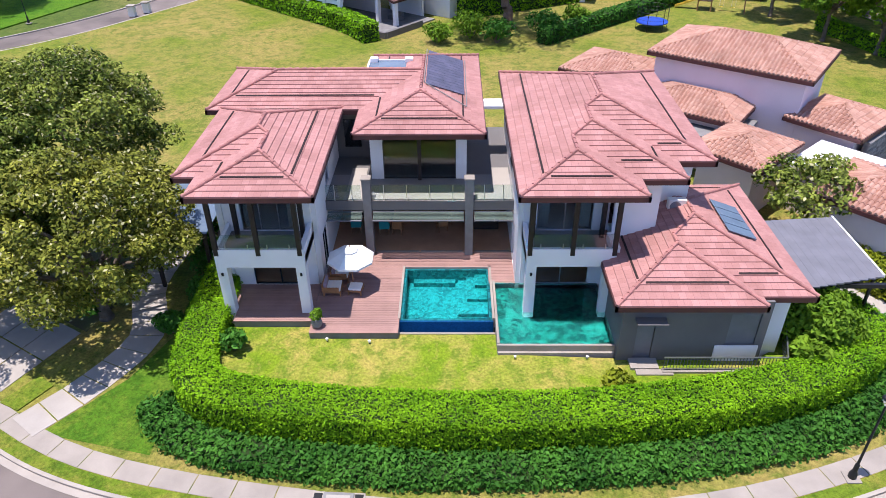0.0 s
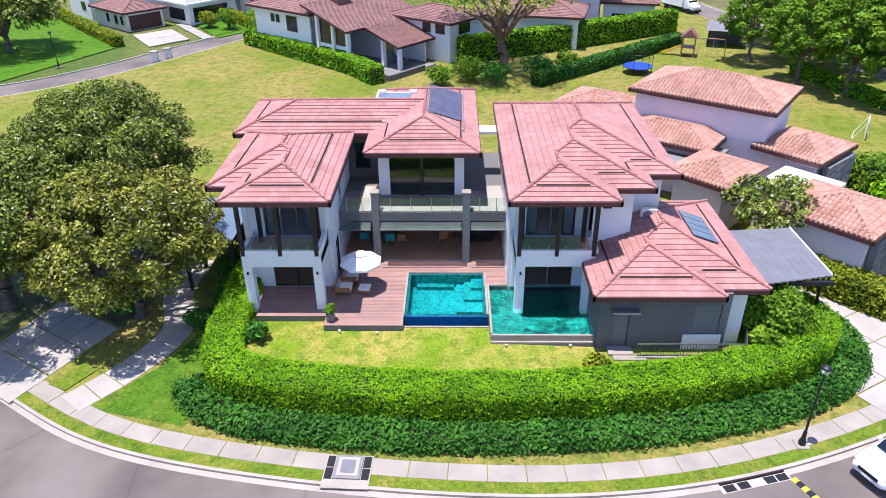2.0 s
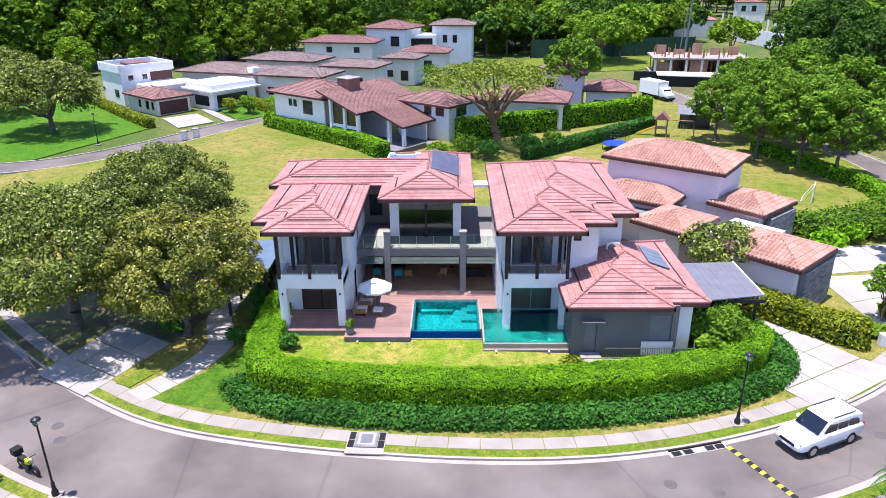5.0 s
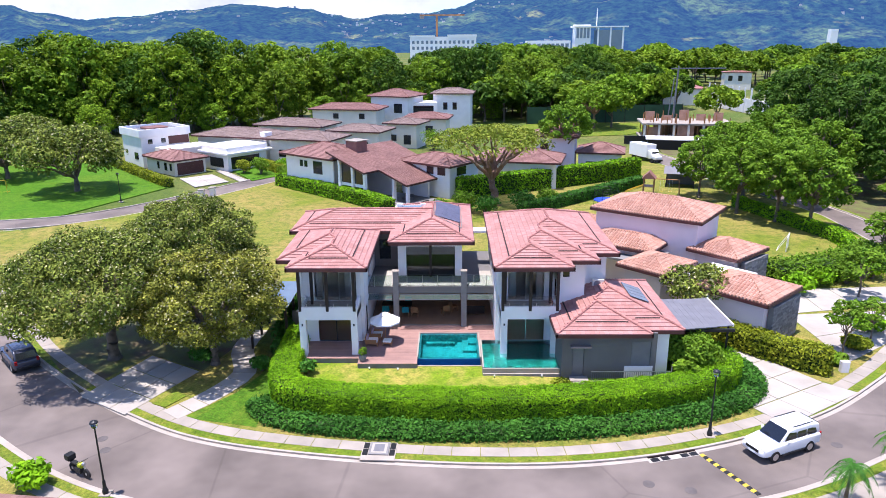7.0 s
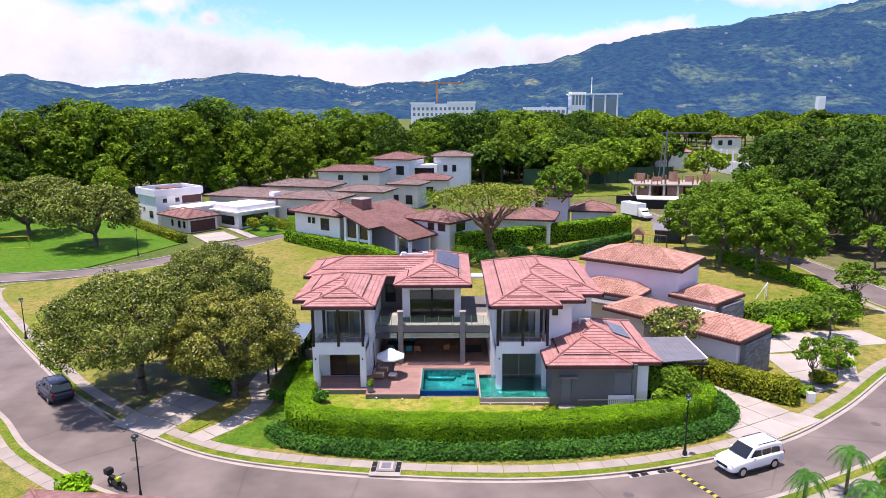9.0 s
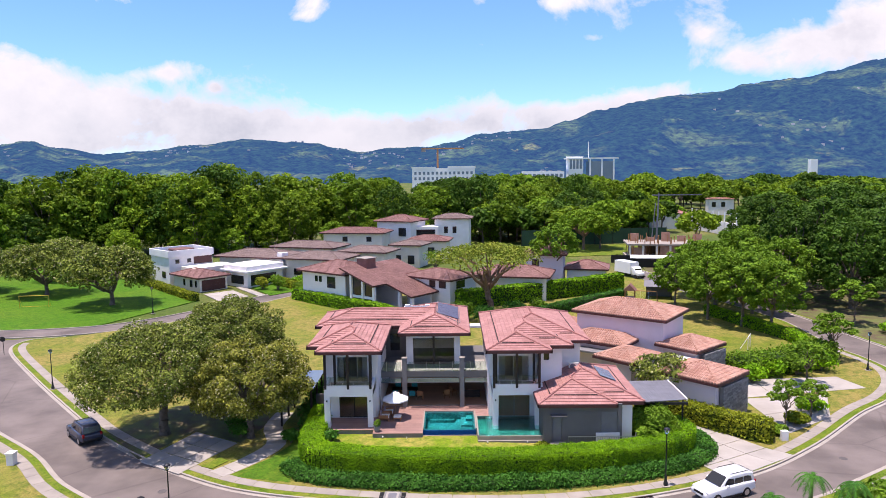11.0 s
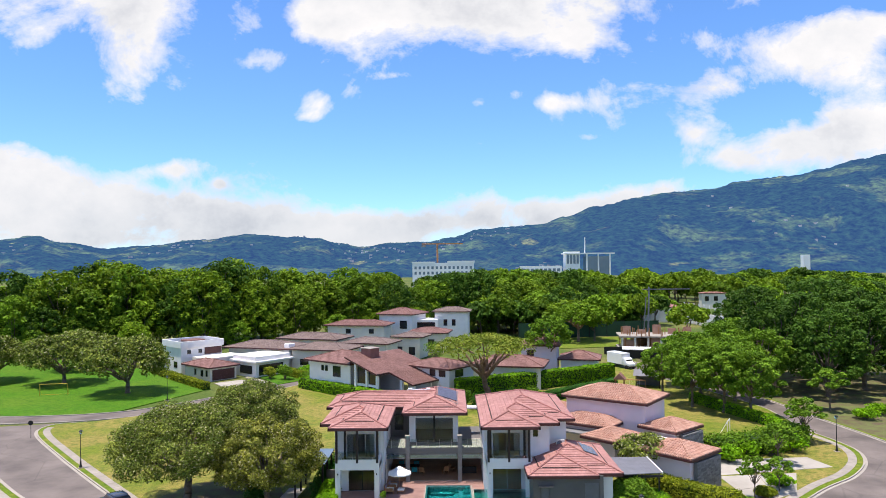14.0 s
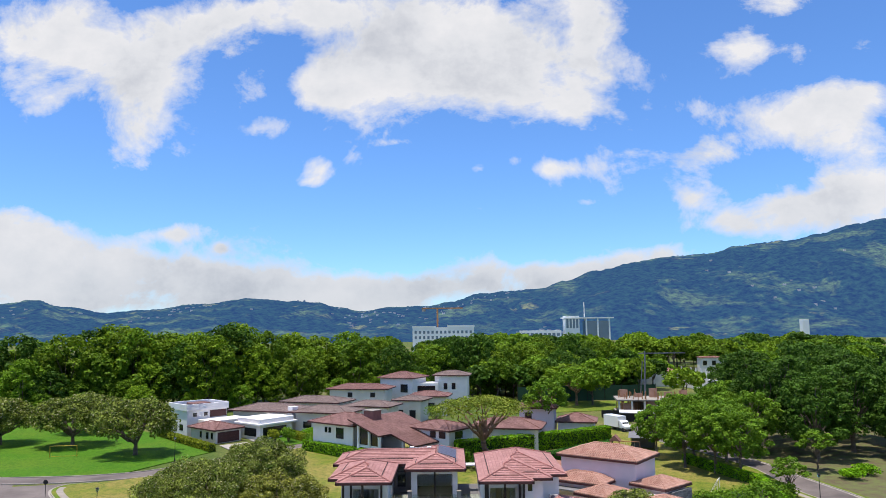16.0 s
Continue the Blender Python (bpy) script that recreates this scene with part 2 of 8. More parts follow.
M = {}
M["wall_white"] = surface("wall_white", (0.81, 0.77, 0.755), 0.75, 0.05, 0.5, 30, 0.1)
M["wall_pink"] = surface("wall_pink", (0.80, 0.66, 0.68), 0.8, 0.05, 0.4, 25, 0.1)
M["wall_cream"] = surface("wall_cream", (0.74, 0.68, 0.60), 0.8, 0.06, 0.4, 25, 0.1)
M["wall_grey"] = surface("wall_grey", (0.135, 0.125, 0.122), 0.7, 0.08, 0.6, 25, 0.15)
M["terrace_tile"] = surface("terrace_tile", (0.21, 0.20, 0.20), 0.7, 0.1, 0.8, 14, 0.15)
M["stone_grey"] = surface("stone_grey", (0.20, 0.19, 0.185), 0.7, 0.15, 1.5, 20, 0.2)
M["roof_tile"] = tiled("roof_tile", (0.385, 0.182, 0.158), (0.465, 0.235, 0.208))
M["roof_brown"] = tiled("roof_brown", (0.215, 0.108, 0.092), (0.30, 0.160, 0.138))
M["roof_grey"] = tiled("roof_grey", (0.215, 0.150, 0.128), (0.285, 0.205, 0.178))
M["roof_barrel"] = tiled("roof_barrel", (0.42, 0.215, 0.155), (0.53, 0.31, 0.235), 0.30, 0.0)
M["roof_cap"] = surface("roof_cap", (0.40, 0.175, 0.15), 0.75, 0.15, 1.0, 14, 0.2, island=0.25)
M["roof_cap_brown"] = surface("roof_cap_brown", (0.26, 0.12, 0.10), 0.75, 0.15, 1.0, 14, 0.2, island=0.25)
M["roof_cap_grey"] = surface("roof_cap_grey", (0.23, 0.16, 0.14), 0.75, 0.15, 1.0, 14, 0.2, island=0.25)
M["roof_cap_barrel"] = surface("roof_cap_barrel", (0.42, 0.21, 0.14), 0.75, 0.15, 1.0, 14, 0.2, island=0.3)
M["far_glass"] = surface("far_glass", (0.16, 0.21, 0.27), 0.15, 0.1, 0.05, 0.5, 0.0, spec=0.8)
M["far_white"] = surface("far_white", (0.80, 0.80, 0.80), 0.8, 0.04, 0.02, 0.5, 0.0)
M["fascia"] = surface("fascia", (0.085, 0.03, 0.028), 0.55, 0.15, 1.0, 20, 0.1)
# near-black that stands for the shade inside narrow gaps
M["slot"] = surface("slot", (0.022, 0.010, 0.009), 0.8, 0.1)
M["soffit"] = surface("soffit", (0.35, 0.27, 0.22), 0.7, 0.1)
M["timber_dark"] = surface("timber_dark", (0.028, 0.018, 0.016), 0.5, 0.2, 2.0, 30, 0.1)
M["deck"] = surface("deck", (0.345, 0.20, 0.168), 0.65, 0.12, 0.9, 16, 0.2, piece=0.16)
M["patio_floor"] = surface("patio_floor", (0.48, 0.28, 0.17), 0.45, 0.15, 0.8, 10, 0.1)
M["concrete"] = surface("concrete", (0.315, 0.272, 0.230), 0.85, 0.14, 0.7, 16, 0.25, piece=0.10)
M["kerb_stone"] = surface("kerb_stone", (0.345, 0.300, 0.255), 0.85, 0.12, 0.8, 14, 0.2)
M["paving_white"] = surface("paving_white", (0.375, 0.335, 0.292), 0.85, 0.12, 0.5, 14, 0.2, piece=0.08)
M["asphalt"] = surface("asphalt", (0.132, 0.106, 0.093), 0.85, 0.2, 0.22, 26, 0.35, second=(0.168, 0.136, 0.119))


def crack(m, scale, wide, depth):
    """Thin dark repair seams over a surface."""
    tree = m.node_tree
    b = next(n for n in tree.nodes if n.type == "BSDF_PRINCIPLED")
    old = b.inputs["Base Color"].links[0].from_socket
    pos = tree.nodes.new("ShaderNodeNewGeometry")
    vor = tree.nodes.new("ShaderNodeTexVoronoi")
    vor.feature = "DISTANCE_TO_EDGE"
    vor.inputs["Scale"].default_value = scale
    ramp = tree.nodes.new("ShaderNodeValToRGB")
    ramp.color_ramp.elements[0].position, ramp.color_ramp.elements[0].color = wide * 0.4, (depth, depth, depth, 1)
    ramp.color_ramp.elements[1].position, ramp.color_ramp.elements[1].color = wide, (1, 1, 1, 1)
    mix = tree.nodes.new("ShaderNodeMix")
    mix.data_type, mix.blend_type = "RGBA", "MULTIPLY"
    mix.inputs[0].default_value = 1.0
    tree.links.new(pos.outputs["Position"], vor.inputs["Vector"])
    tree.links.new(vor.outputs["Distance"], ramp.inputs[0])
    tree.links.new(old, mix.inputs[6]), tree.links.new(ramp.outputs[0], mix.inputs[7])
    tree.links.new(mix.outputs[2], b.inputs["Base Color"])


crack(M["asphalt"], 0.08, 0.007, 0.84)
M["metal_grey"] = surface("metal_grey", (0.175, 0.17, 0.185), 0.5, 0.12, 1.0, 20, 0.05, metal=0.15)
M["metal_dark"] = surface("metal_dark", (0.02, 0.02, 0.022), 0.45, 0.15, 2.0, 20, 0.05, metal=0.3)
M["steel"] = surface("steel", (0.55, 0.55, 0.56), 0.3, 0.08, metal=0.9)
M["awning"] = surface("awning", (0.105, 0.14, 0.115), 0.5, 0.15, 1.0, 12, 0.05)
M["cloth_white"] = surface("cloth_white", (0.80, 0.79, 0.76), 0.9, 0.05, 2.0, 40, 0.2)
M["cloth_mauve"] = surface("cloth_mauve", (0.36, 0.28, 0.33), 0.9, 0.1)
M["cloth_teal"] = surface("cloth_teal", (0.02, 0.30, 0.32), 0.85, 0.1)
M["wood"] = surface("wood", (0.36, 0.17, 0.07), 0.55, 0.2, 3.0, 25, 0.15)
M["bark"] = surface("bark", (0.15, 0.115, 0.085), 0.9, 0.3, 3.0, 18, 0.6, 0.05)
M["bark_red"] = surface("bark_red", (0.22, 0.13, 0.09), 0.9, 0.3, 3.0, 18, 0.6, 0.05)
M["panel_blue"] = surface("panel_blue", (0.12, 0.16, 0.21), 0.22, 0.1, 1.0, 20, 0.0, spec=0.6)
M["solar_mat"] = surface("solar_mat", (0.085, 0.075, 0.11), 0.4, 0.35, 1.5, 14, 0.2)
M["window_dark"] = surface("window_dark", (0.012, 0.014, 0.018), 0.08, 0.1, 0.5, 5, 0.0, spec=0.7)
M["glass"] = glass("glass", (0.80, 0.86, 0.86))
M["glass_rail"] = glass("glass_rail", (0.72, 0.84, 0.83))
M["pool_water"] = water_like("pool_water", (0.45, 0.88, 0.88))
M["pool_tile"] = mosaic("pool_tile", (0.0, 0.065, 0.072), (0.008, 0.185, 0.195), 7.0)
M["pool_wall_blue"] = mosaic("pool_wall_blue", (0.0, 0.055, 0.17), (0.005, 0.10, 0.27), 20.0)
M["pond_tile"] = mosaic("pond_tile", (0.0, 0.025, 0.022), (0.010, 0.165, 0.135), 5.0)
M["lawn"] = lawn_like("lawn", (0.205, 0.300, 0.014), (0.43, 0.355, 0.080), 0.34, (0.43, 0.64))
M["verge"] = lawn_like("verge", (0.145, 0.215, 0.015), (0.29, 0.265, 0.045), 0.5, (0.46, 0.70))
M["strip_grass"] = lawn_like("strip_grass", (0.085, 0.19, 0.010), (0.18, 0.24, 0.022), 0.5, (0.48, 0.72))
M["field"] = lawn_like("field", (0.185, 0.225, 0.022), (0.33, 0.26, 0.07), 0.11, (0.36, 0.60))
M["park_grass"] = lawn_like("park_grass", (0.078, 0.205, 0.007), (0.12, 0.22, 0.013), 0.06)
M["soil"] = surface("soil", (0.15, 0.095, 0.06), 0.95, 0.3, 0.6, 12, 0.5, 0.05, second=(0.10, 0.12, 0.03))
M["wild_ground"] = lawn_like("wild_ground", (0.10, 0.15, 0.025), (0.22, 0.2, 0.06), 0.03)
# much darker green than the leaves that cover it
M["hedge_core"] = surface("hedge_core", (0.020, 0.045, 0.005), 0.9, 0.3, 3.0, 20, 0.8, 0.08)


def leaves(name, color, second, gloss=0.65, island=0.5, through_light=0.2, piece=0.0):
    return surface(name, color, gloss, 0.25, 0.6, 9.0, 0.0, second=second, island=island, spec=0.13, translucent=through_light, piece=piece)


M["leaf_hedge"] = leaves("leaf_hedge", (0.150, 0.385, 0.004), (0.25, 0.49, 0.006), island=0.45, through_light=0.14)
M["leaf_shrub"] = leaves("leaf_shrub", (0.04, 0.17, 0.018), (0.08, 0.24, 0.025))
M["leaf_gold"] = leaves("leaf_gold", (0.165, 0.21, 0.020), (0.38, 0.38, 0.052), island=0.72, through_light=0.15)
M["leaf_mango"] = leaves("leaf_mango", (0.095, 0.175, 0.014), (0.33, 0.38, 0.060), island=0.72, through_light=0.15)
M["leaf_forest"] = leaves("leaf_forest", (0.15, 0.32, 0.014), (0.26, 0.43, 0.022), piece=0.4, through_light=0.3)
M["leaf_light"] = leaves("leaf_light", (0.12, 0.275, 0.012), (0.20, 0.34, 0.02))
M["leaf_dark"] = leaves("leaf_dark", (0.06, 0.155, 0.012), (0.11, 0.22, 0.02), piece=0.3, through_light=0.25)
M["leaf_canopy"] = leaves("leaf_canopy", (0.18, 0.37, 0.014), (0.33, 0.48, 0.024), piece=0.4, through_light=0.3)
M["leaf_flame"] = leaves("leaf_flame", (0.17, 0.29, 0.02), (0.30, 0.33, 0.04))
M["leaf_yellow"] = leaves("leaf_yellow", (0.22, 0.31, 0.012), (0.33, 0.36, 0.02))
M["blossom"] = surface("blossom", (0.45, 0.42, 0.20), 0.7, 0.2, island=0.4)


# ---------------------------------------------------------------- small tools
def thing(name, x, y, z, label, category, group="", kind="", turn=0.0):
    ob = new(name)
    ob.empty_display_size = 0.3
    ob.matrix_basis = pose(x, y, z, 0, 0, turn)
    return tagged(ob, label, category, group, kind)


def link_mesh(name, me, material, parent, label=""):
    ob = new(name, me)
    if material is not None and not me.materials:
        me.materials.append(material)
    ob.parent = parent
    if label:
        ob["label"] = label
    return ob


def part(name, bm, material, parent, label="", smooth=False):
    me = bpy.data.meshes.new(name)
    if "wall" in name:
        bmesh.ops.remove_doubles(bm, verts=bm.verts, dist=0.0005)
    bm.normal_update()
    bm.to_mesh(me)
    bm.free()
    if smooth:
        me.polygons.foreach_set("use_smooth", [True] * len(me.polygons))
    return link_mesh(name, me, material, parent, label)


def box(bm, x0, x1, y0, y1, z0, z1, bevel=0.0):
    vs = [bm.verts.new((x, y, z)) for z in (z0, z1) for x, y in ((x0, y0), (x1, y0), (x1, y1), (x0, y1))]
    fs = [(3, 2, 1, 0), (4, 5, 6, 7), (0, 1, 5, 4), (1, 2, 6, 5), (2, 3, 7, 6), (3, 0, 4, 7)]
    faces = [bm.faces.new([vs[i] for i in f]) for f in fs]
    if bevel:
        edges = list({e for f in faces for e in f.edges})
        bmesh.ops.bevel(bm, geom=edges, offset=bevel, segments=2, affect="EDGES", profile=0.5)
    return bm


def boxes(*rows, bevel=0.0):
    bm = bmesh.new()
    for r in rows:
        box(bm, *r, bevel=bevel)
    return bm


def tube(bm, a, b, r0, r1=None, n=10, cap=True):
    """A tapered round bar from a to b."""
    a, b = Vector(a), Vector(b)
    r1 = r0 if r1 is None else r1
    q = (b - a).to_track_quat("Z", "Y")
    rings = []
    for c, r in ((a, r0), (b, r1)):
        rings.append([bm.verts.new(c + q @ Vector((r * math.cos(i * math.tau / n), r * math.sin(i * math.tau / n), 0))) for i in range(n)])
    for i in range(n):
        bm.faces.new((rings[0][i], rings[0][(i + 1) % n], rings[1][(i + 1) % n], rings[1][i]))
    if cap:
        bm.faces.new(rings[0][::-1]), bm.faces.new(rings[1])
    return bm


def lathe(bm, profile, n=20, at=(0, 0, 0)):
    rings = [[bm.verts.new((at[0] + r * math.cos(i * math.tau / n), at[1] + r * math.sin(i * math.tau / n), at[2] + z)) for i in range(n)] for r, z in profile]
    for a, b in zip(rings, rings[1:]):
        for i in range(n):
            bm.faces.new((a[i], a[(i + 1) % n], b[(i + 1) % n], b[i]))
    bm.faces.new(rings[0][::-1]), bm.faces.new(rings[-1])
    return bm


def wall_x(bm, x0, x1, y0, y1, z0, z1, holes=()):
    """A wall along x with holes (a0, a1, b0, b1: along x, and up)."""
    cuts = sorted({x0, x1, *[h[0] for h in holes], *[h[1] for h in holes]})
    for a, b in zip(cuts, cuts[1:]):
        mid = (a + b) / 2
        spans = sorted((h[2], h[3]) for h in holes if h[0] < mid < h[1])
        z = z0
        for s0, s1 in spans:
            if s0 > z + 1e-4:
                box(bm, a, b, y0, y1, z, s0)
            z = s1
        if z < z1 - 1e-4:
            box(bm, a, b, y0, y1, z, z1)
    return bm


def wall_y(bm, y0, y1, x0, x1, z0, z1, holes=()):
    """A wall along y with holes."""
    cuts = sorted({y0, y1, *[h[0] for h in holes], *[h[1] for h in holes]})
    for a, b in zip(cuts, cuts[1:]):
        mid = (a + b) / 2
        spans = sorted((h[2], h[3]) for h in holes if h[0] < mid < h[1])
        z = z0
        for s0, s1 in spans:
            if s0 > z + 1e-4:
                box(bm, x0, x1, a, b, z, s0)
            z = s1
        if z < z1 - 1e-4:
            box(bm, x0, x1, a, b, z, z1)
    return bm


def curve_points(ctrl, step=0.5, closed=False):
    """A smooth line through the control points (Catmull-Rom), resampled evenly."""
    P = [Vector((*c, 0)) if len(c) == 2 else Vector(c) for c in ctrl]
    n = len(P)
    dense = []
    for i in range(n if closed else n - 1):
        p0 = P[(i - 1) % n] if closed or i > 0 else P[0] * 2 - P[1]
        p1, p2 = P[i], P[(i + 1) % n]
        p3 = P[(i + 2) % n] if closed or i + 2 < n else P[-1] * 2 - P[-2]
        for j in range(16):
            t = j / 16
            dense.append(0.5 * (2 * p1 + (p2 - p0) * t + (2 * p0 - 5 * p1 + 4 * p2 - p3) * t * t + (3 * p1 - p0 - 3 * p2 + p3) * t ** 3))
    dense.append(P[0].copy() if closed else P[-1].copy())
    out, left = [dense[0]], step
    for a, b in zip(dense, dense[1:]):
        d = (b - a).length
        while d >= left and d > 1e-9:
            a = a + (b - a) * (left / d)
            out.append(a.copy())
            d = (b - a).length
            left = step
        left -= d
    if (out[-1] - dense[-1]).length > 0.05:
        out.append(dense[-1])
    return out


def offset_line(line, d):
    """The line moved sideways, to its left by d."""
    out = []
    for i, p in enumerate(line):
        t = (line[min(i + 1, len(line) - 1)] - line[max(i - 1, 0)]).normalized()
        out.append(p + Vector((-t.y, t.x, 0)) * d)
    return out


def ribbon(bm, line, a, b, z0, z1):
    """A solid strip along the line between offsets a and b, from z0 to z1."""
    A, B = offset_line(line, a), offset_line(line, b)
    rows = [[bm.verts.new((p.x, p.y, z)) for p, z in ((l, z0), (l, z1), (r, z1), (r, z0))] for l, r in zip(A, B)]
    for p, q in zip(rows, rows[1:]):
        for i in range(4):
            bm.faces.new((p[i], q[i], q[(i + 1) % 4], p[(i + 1) % 4]))
    bm.faces.new(rows[0]), bm.faces.new(rows[-1][::-1])
    bmesh.ops.recalc_face_normals(bm, faces=bm.faces)
    return bm


def slab(bm, outline, z0, z1):
    """A flat plate with any outline."""
    lo, hi = [[bm.verts.new((x, y, z)) for x, y in outline] for z in (z0, z1)]
    n = len(outline)
    bm.faces.new(hi), bm.faces.new(lo[::-1])
    for i in range(n):
        bm.faces.new((lo[i], lo[(i + 1) % n], hi[(i + 1) % n], hi[i]))
    bmesh.ops.recalc_face_normals(bm, faces=bm.faces)
    return bm


def setting(name, bm, material, label, category):
    return tagged(part(name, bm, material, None), label, category, "", "structure")


# ---------------------------------------------------------------- roofs
def clip(poly, axis, value, keep_above):
    out = []
    for i, p in enumerate(poly):
        q = poly[(i + 1) % len(poly)]
        a, b = p[axis] - value, q[axis] - value
        if not keep_above:
            a, b = -a, -b
        if a >= 0:
            out.append(p)
        if (a > 0 > b) or (a < 0 < b):
            f = a / (a - b)
            out.append((p[0] + (q[0] - p[0]) * f, p[1] + (q[1] - p[1]) * f))
    return out


def plane_frame(pts):
    p0, p1 = Vector(pts[0]), Vector(pts[1])
    e = (p1 - p0).normalized()
    n = Vector((-e.y, e.x))
    mid = sum((Vector(p) for p in pts), Vector((0, 0))) / len(pts)
    if (mid - p0).dot(n) < 0:
        n = -n
    return p0, e, n, [((Vector(p) - p0).dot(e), (Vector(p) - p0).dot(n)) for p in pts]


def course_plane(parent, pts, z0, slope, material, course=0.36, thick=0.05, joined=False):
    """One slope of a roof, laid in lapping courses from the eave (the first two points) up to the ridge."""
    p0, e, n, local = plane_frame(pts)
    top = max(v for _, v in local)
    rows = []
    for k in range(int(math.ceil(top / course))):
        c = clip(clip(local, 1, k * course, True), 1, (k + 1) * course + 0.001, False)
        if len(c) < 3:
            continue
        verts, uvs = [], []
        for lift in (0, 1):
            for u, v in c:
                w = p0 + e * u + n * v
                f = 1 - (v - k * course) / course
                verts.append((w.x, w.y, z0 + slope * v + (0.01 + thick * f if lift else -0.03)))
                uvs.append((u, k + 0.02 + 0.9 * min(max((v / course - k), 0), 1)))
        m = len(c)
        faces = [tuple(range(m, 2 * m)), tuple(range(m - 1, -1, -1))] + [(i, (i + 1) % m, m + (i + 1) % m, m + i) for i in range(m)]
        rows.append((verts, faces, uvs))
    if joined:
        V, F, U = [], [], []
        for verts, faces, uvs in rows:
            F += [tuple(i + len(V) for i in f) for f in faces]
            V += verts
            U += uvs
        rows = [(V, F, U)]
    for verts, faces, uvs in rows:
        me = bpy.data.meshes.new("tile_course")
        me.from_pydata(verts, [], faces)
        layer = me.uv_layers.new()
        for loop in me.loops:
            layer.data[loop.index].uv = uvs[loop.vertex_index]
        bm = bmesh.new()
        bm.from_mesh(me)
        bmesh.ops.recalc_face_normals(bm, faces=bm.faces)
        bm.to_mesh(me)
        bm.free()
        ob = link_mesh("tile_course", me, material, parent)
        if joined:
            ob["kind"] = "stuff"


def barrel_plane(parent, pts, z0, slope, material, period=0.30, course=0.42):
    """One slope of a roof of half-round clay tiles."""
    p0, e, n, local = plane_frame(pts)
    us = [p[0] for p in local]
    top = max(p[1] for p in local)
    du = period / 6

    def span(u):
        ys = []
        for (a, b), (c, d) in zip(local, local[1:] + local[:1]):
            if min(a, c) - 1e-9 <= u <= max(a, c) + 1e-9:
                ys += [b, d] if abs(c - a) < 1e-9 else [b + (d - b) * (u - a) / (c - a)]
        return (min(ys), max(ys)) if ys else None

    count = int((max(us) - min(us)) / du) + 1
    V, F, U = [], [], []
    for k in range(int(math.ceil(top / course))):
        prev = None
        for i in range(count + 1):
            u = min(min(us) + i * du, max(us))
            s = span(u)
            cur = None
            if s:
                a, b = max(s[0], k * course), min(s[1], (k + 1) * course)
                if b > a:
                    wave = 0.14 * abs(math.sin(math.pi * (u - min(us)) / period))
                    ids = []
                    for v, extra in ((a, 0.0), (a, 1.0), (b, 0.0)):
                        w = p0 + e * u + n * v
                        f = 1 - (v - k * course) / course
                        z = z0 + slope * v + wave + (0.045 * f if extra or v == b else -0.05)
                        ids.append(len(V))
                        V.append((w.x, w.y, z))
                        U.append((u - min(us), k + 0.5))
                    cur = ids
            if prev and cur:
                F.append((prev[0], cur[0], cur[1], prev[1]))
                F.append((prev[1], cur[1], cur[2], prev[2]))
            prev = cur
    me = bpy.data.meshes.new("clay_tiles")
    me.from_pydata(V, [], F)
    layer = me.uv_layers.new()
    for loop in me.loops:
        layer.data[loop.index].uv = U[loop.vertex_index]
    ob = link_mesh("clay_tiles", me, material, parent)
    ob["kind"] = "stuff"
    return ob


def ridge_caps(parent, lines, material, size=0.095, pitch=0.42):
    """Short overlapping cap tiles along hips and ridges."""
    bm = bmesh.new()
    for a, b in lines:
        a, b = Vector(a), Vector(b)
        n = max(1, int((b - a).length / pitch))
        for i in range(n):
            p, q = a.lerp(b, i / n), a.lerp(b, (i + 1.08) / n)
            tube(bm, p + Vector((0, 0, 0.045)), q + Vector((0, 0, 0.02)), size, size * 0.82, 8)
    ob = part("ridge_capping", bm, material, parent)
    ob["kind"] = "stuff"
    return ob


def plane_z(pts, z0, slope, xy):
    p0, e, n, _ = plane_frame(pts)
    return z0 + slope * (Vector(xy) - p0).dot(n)


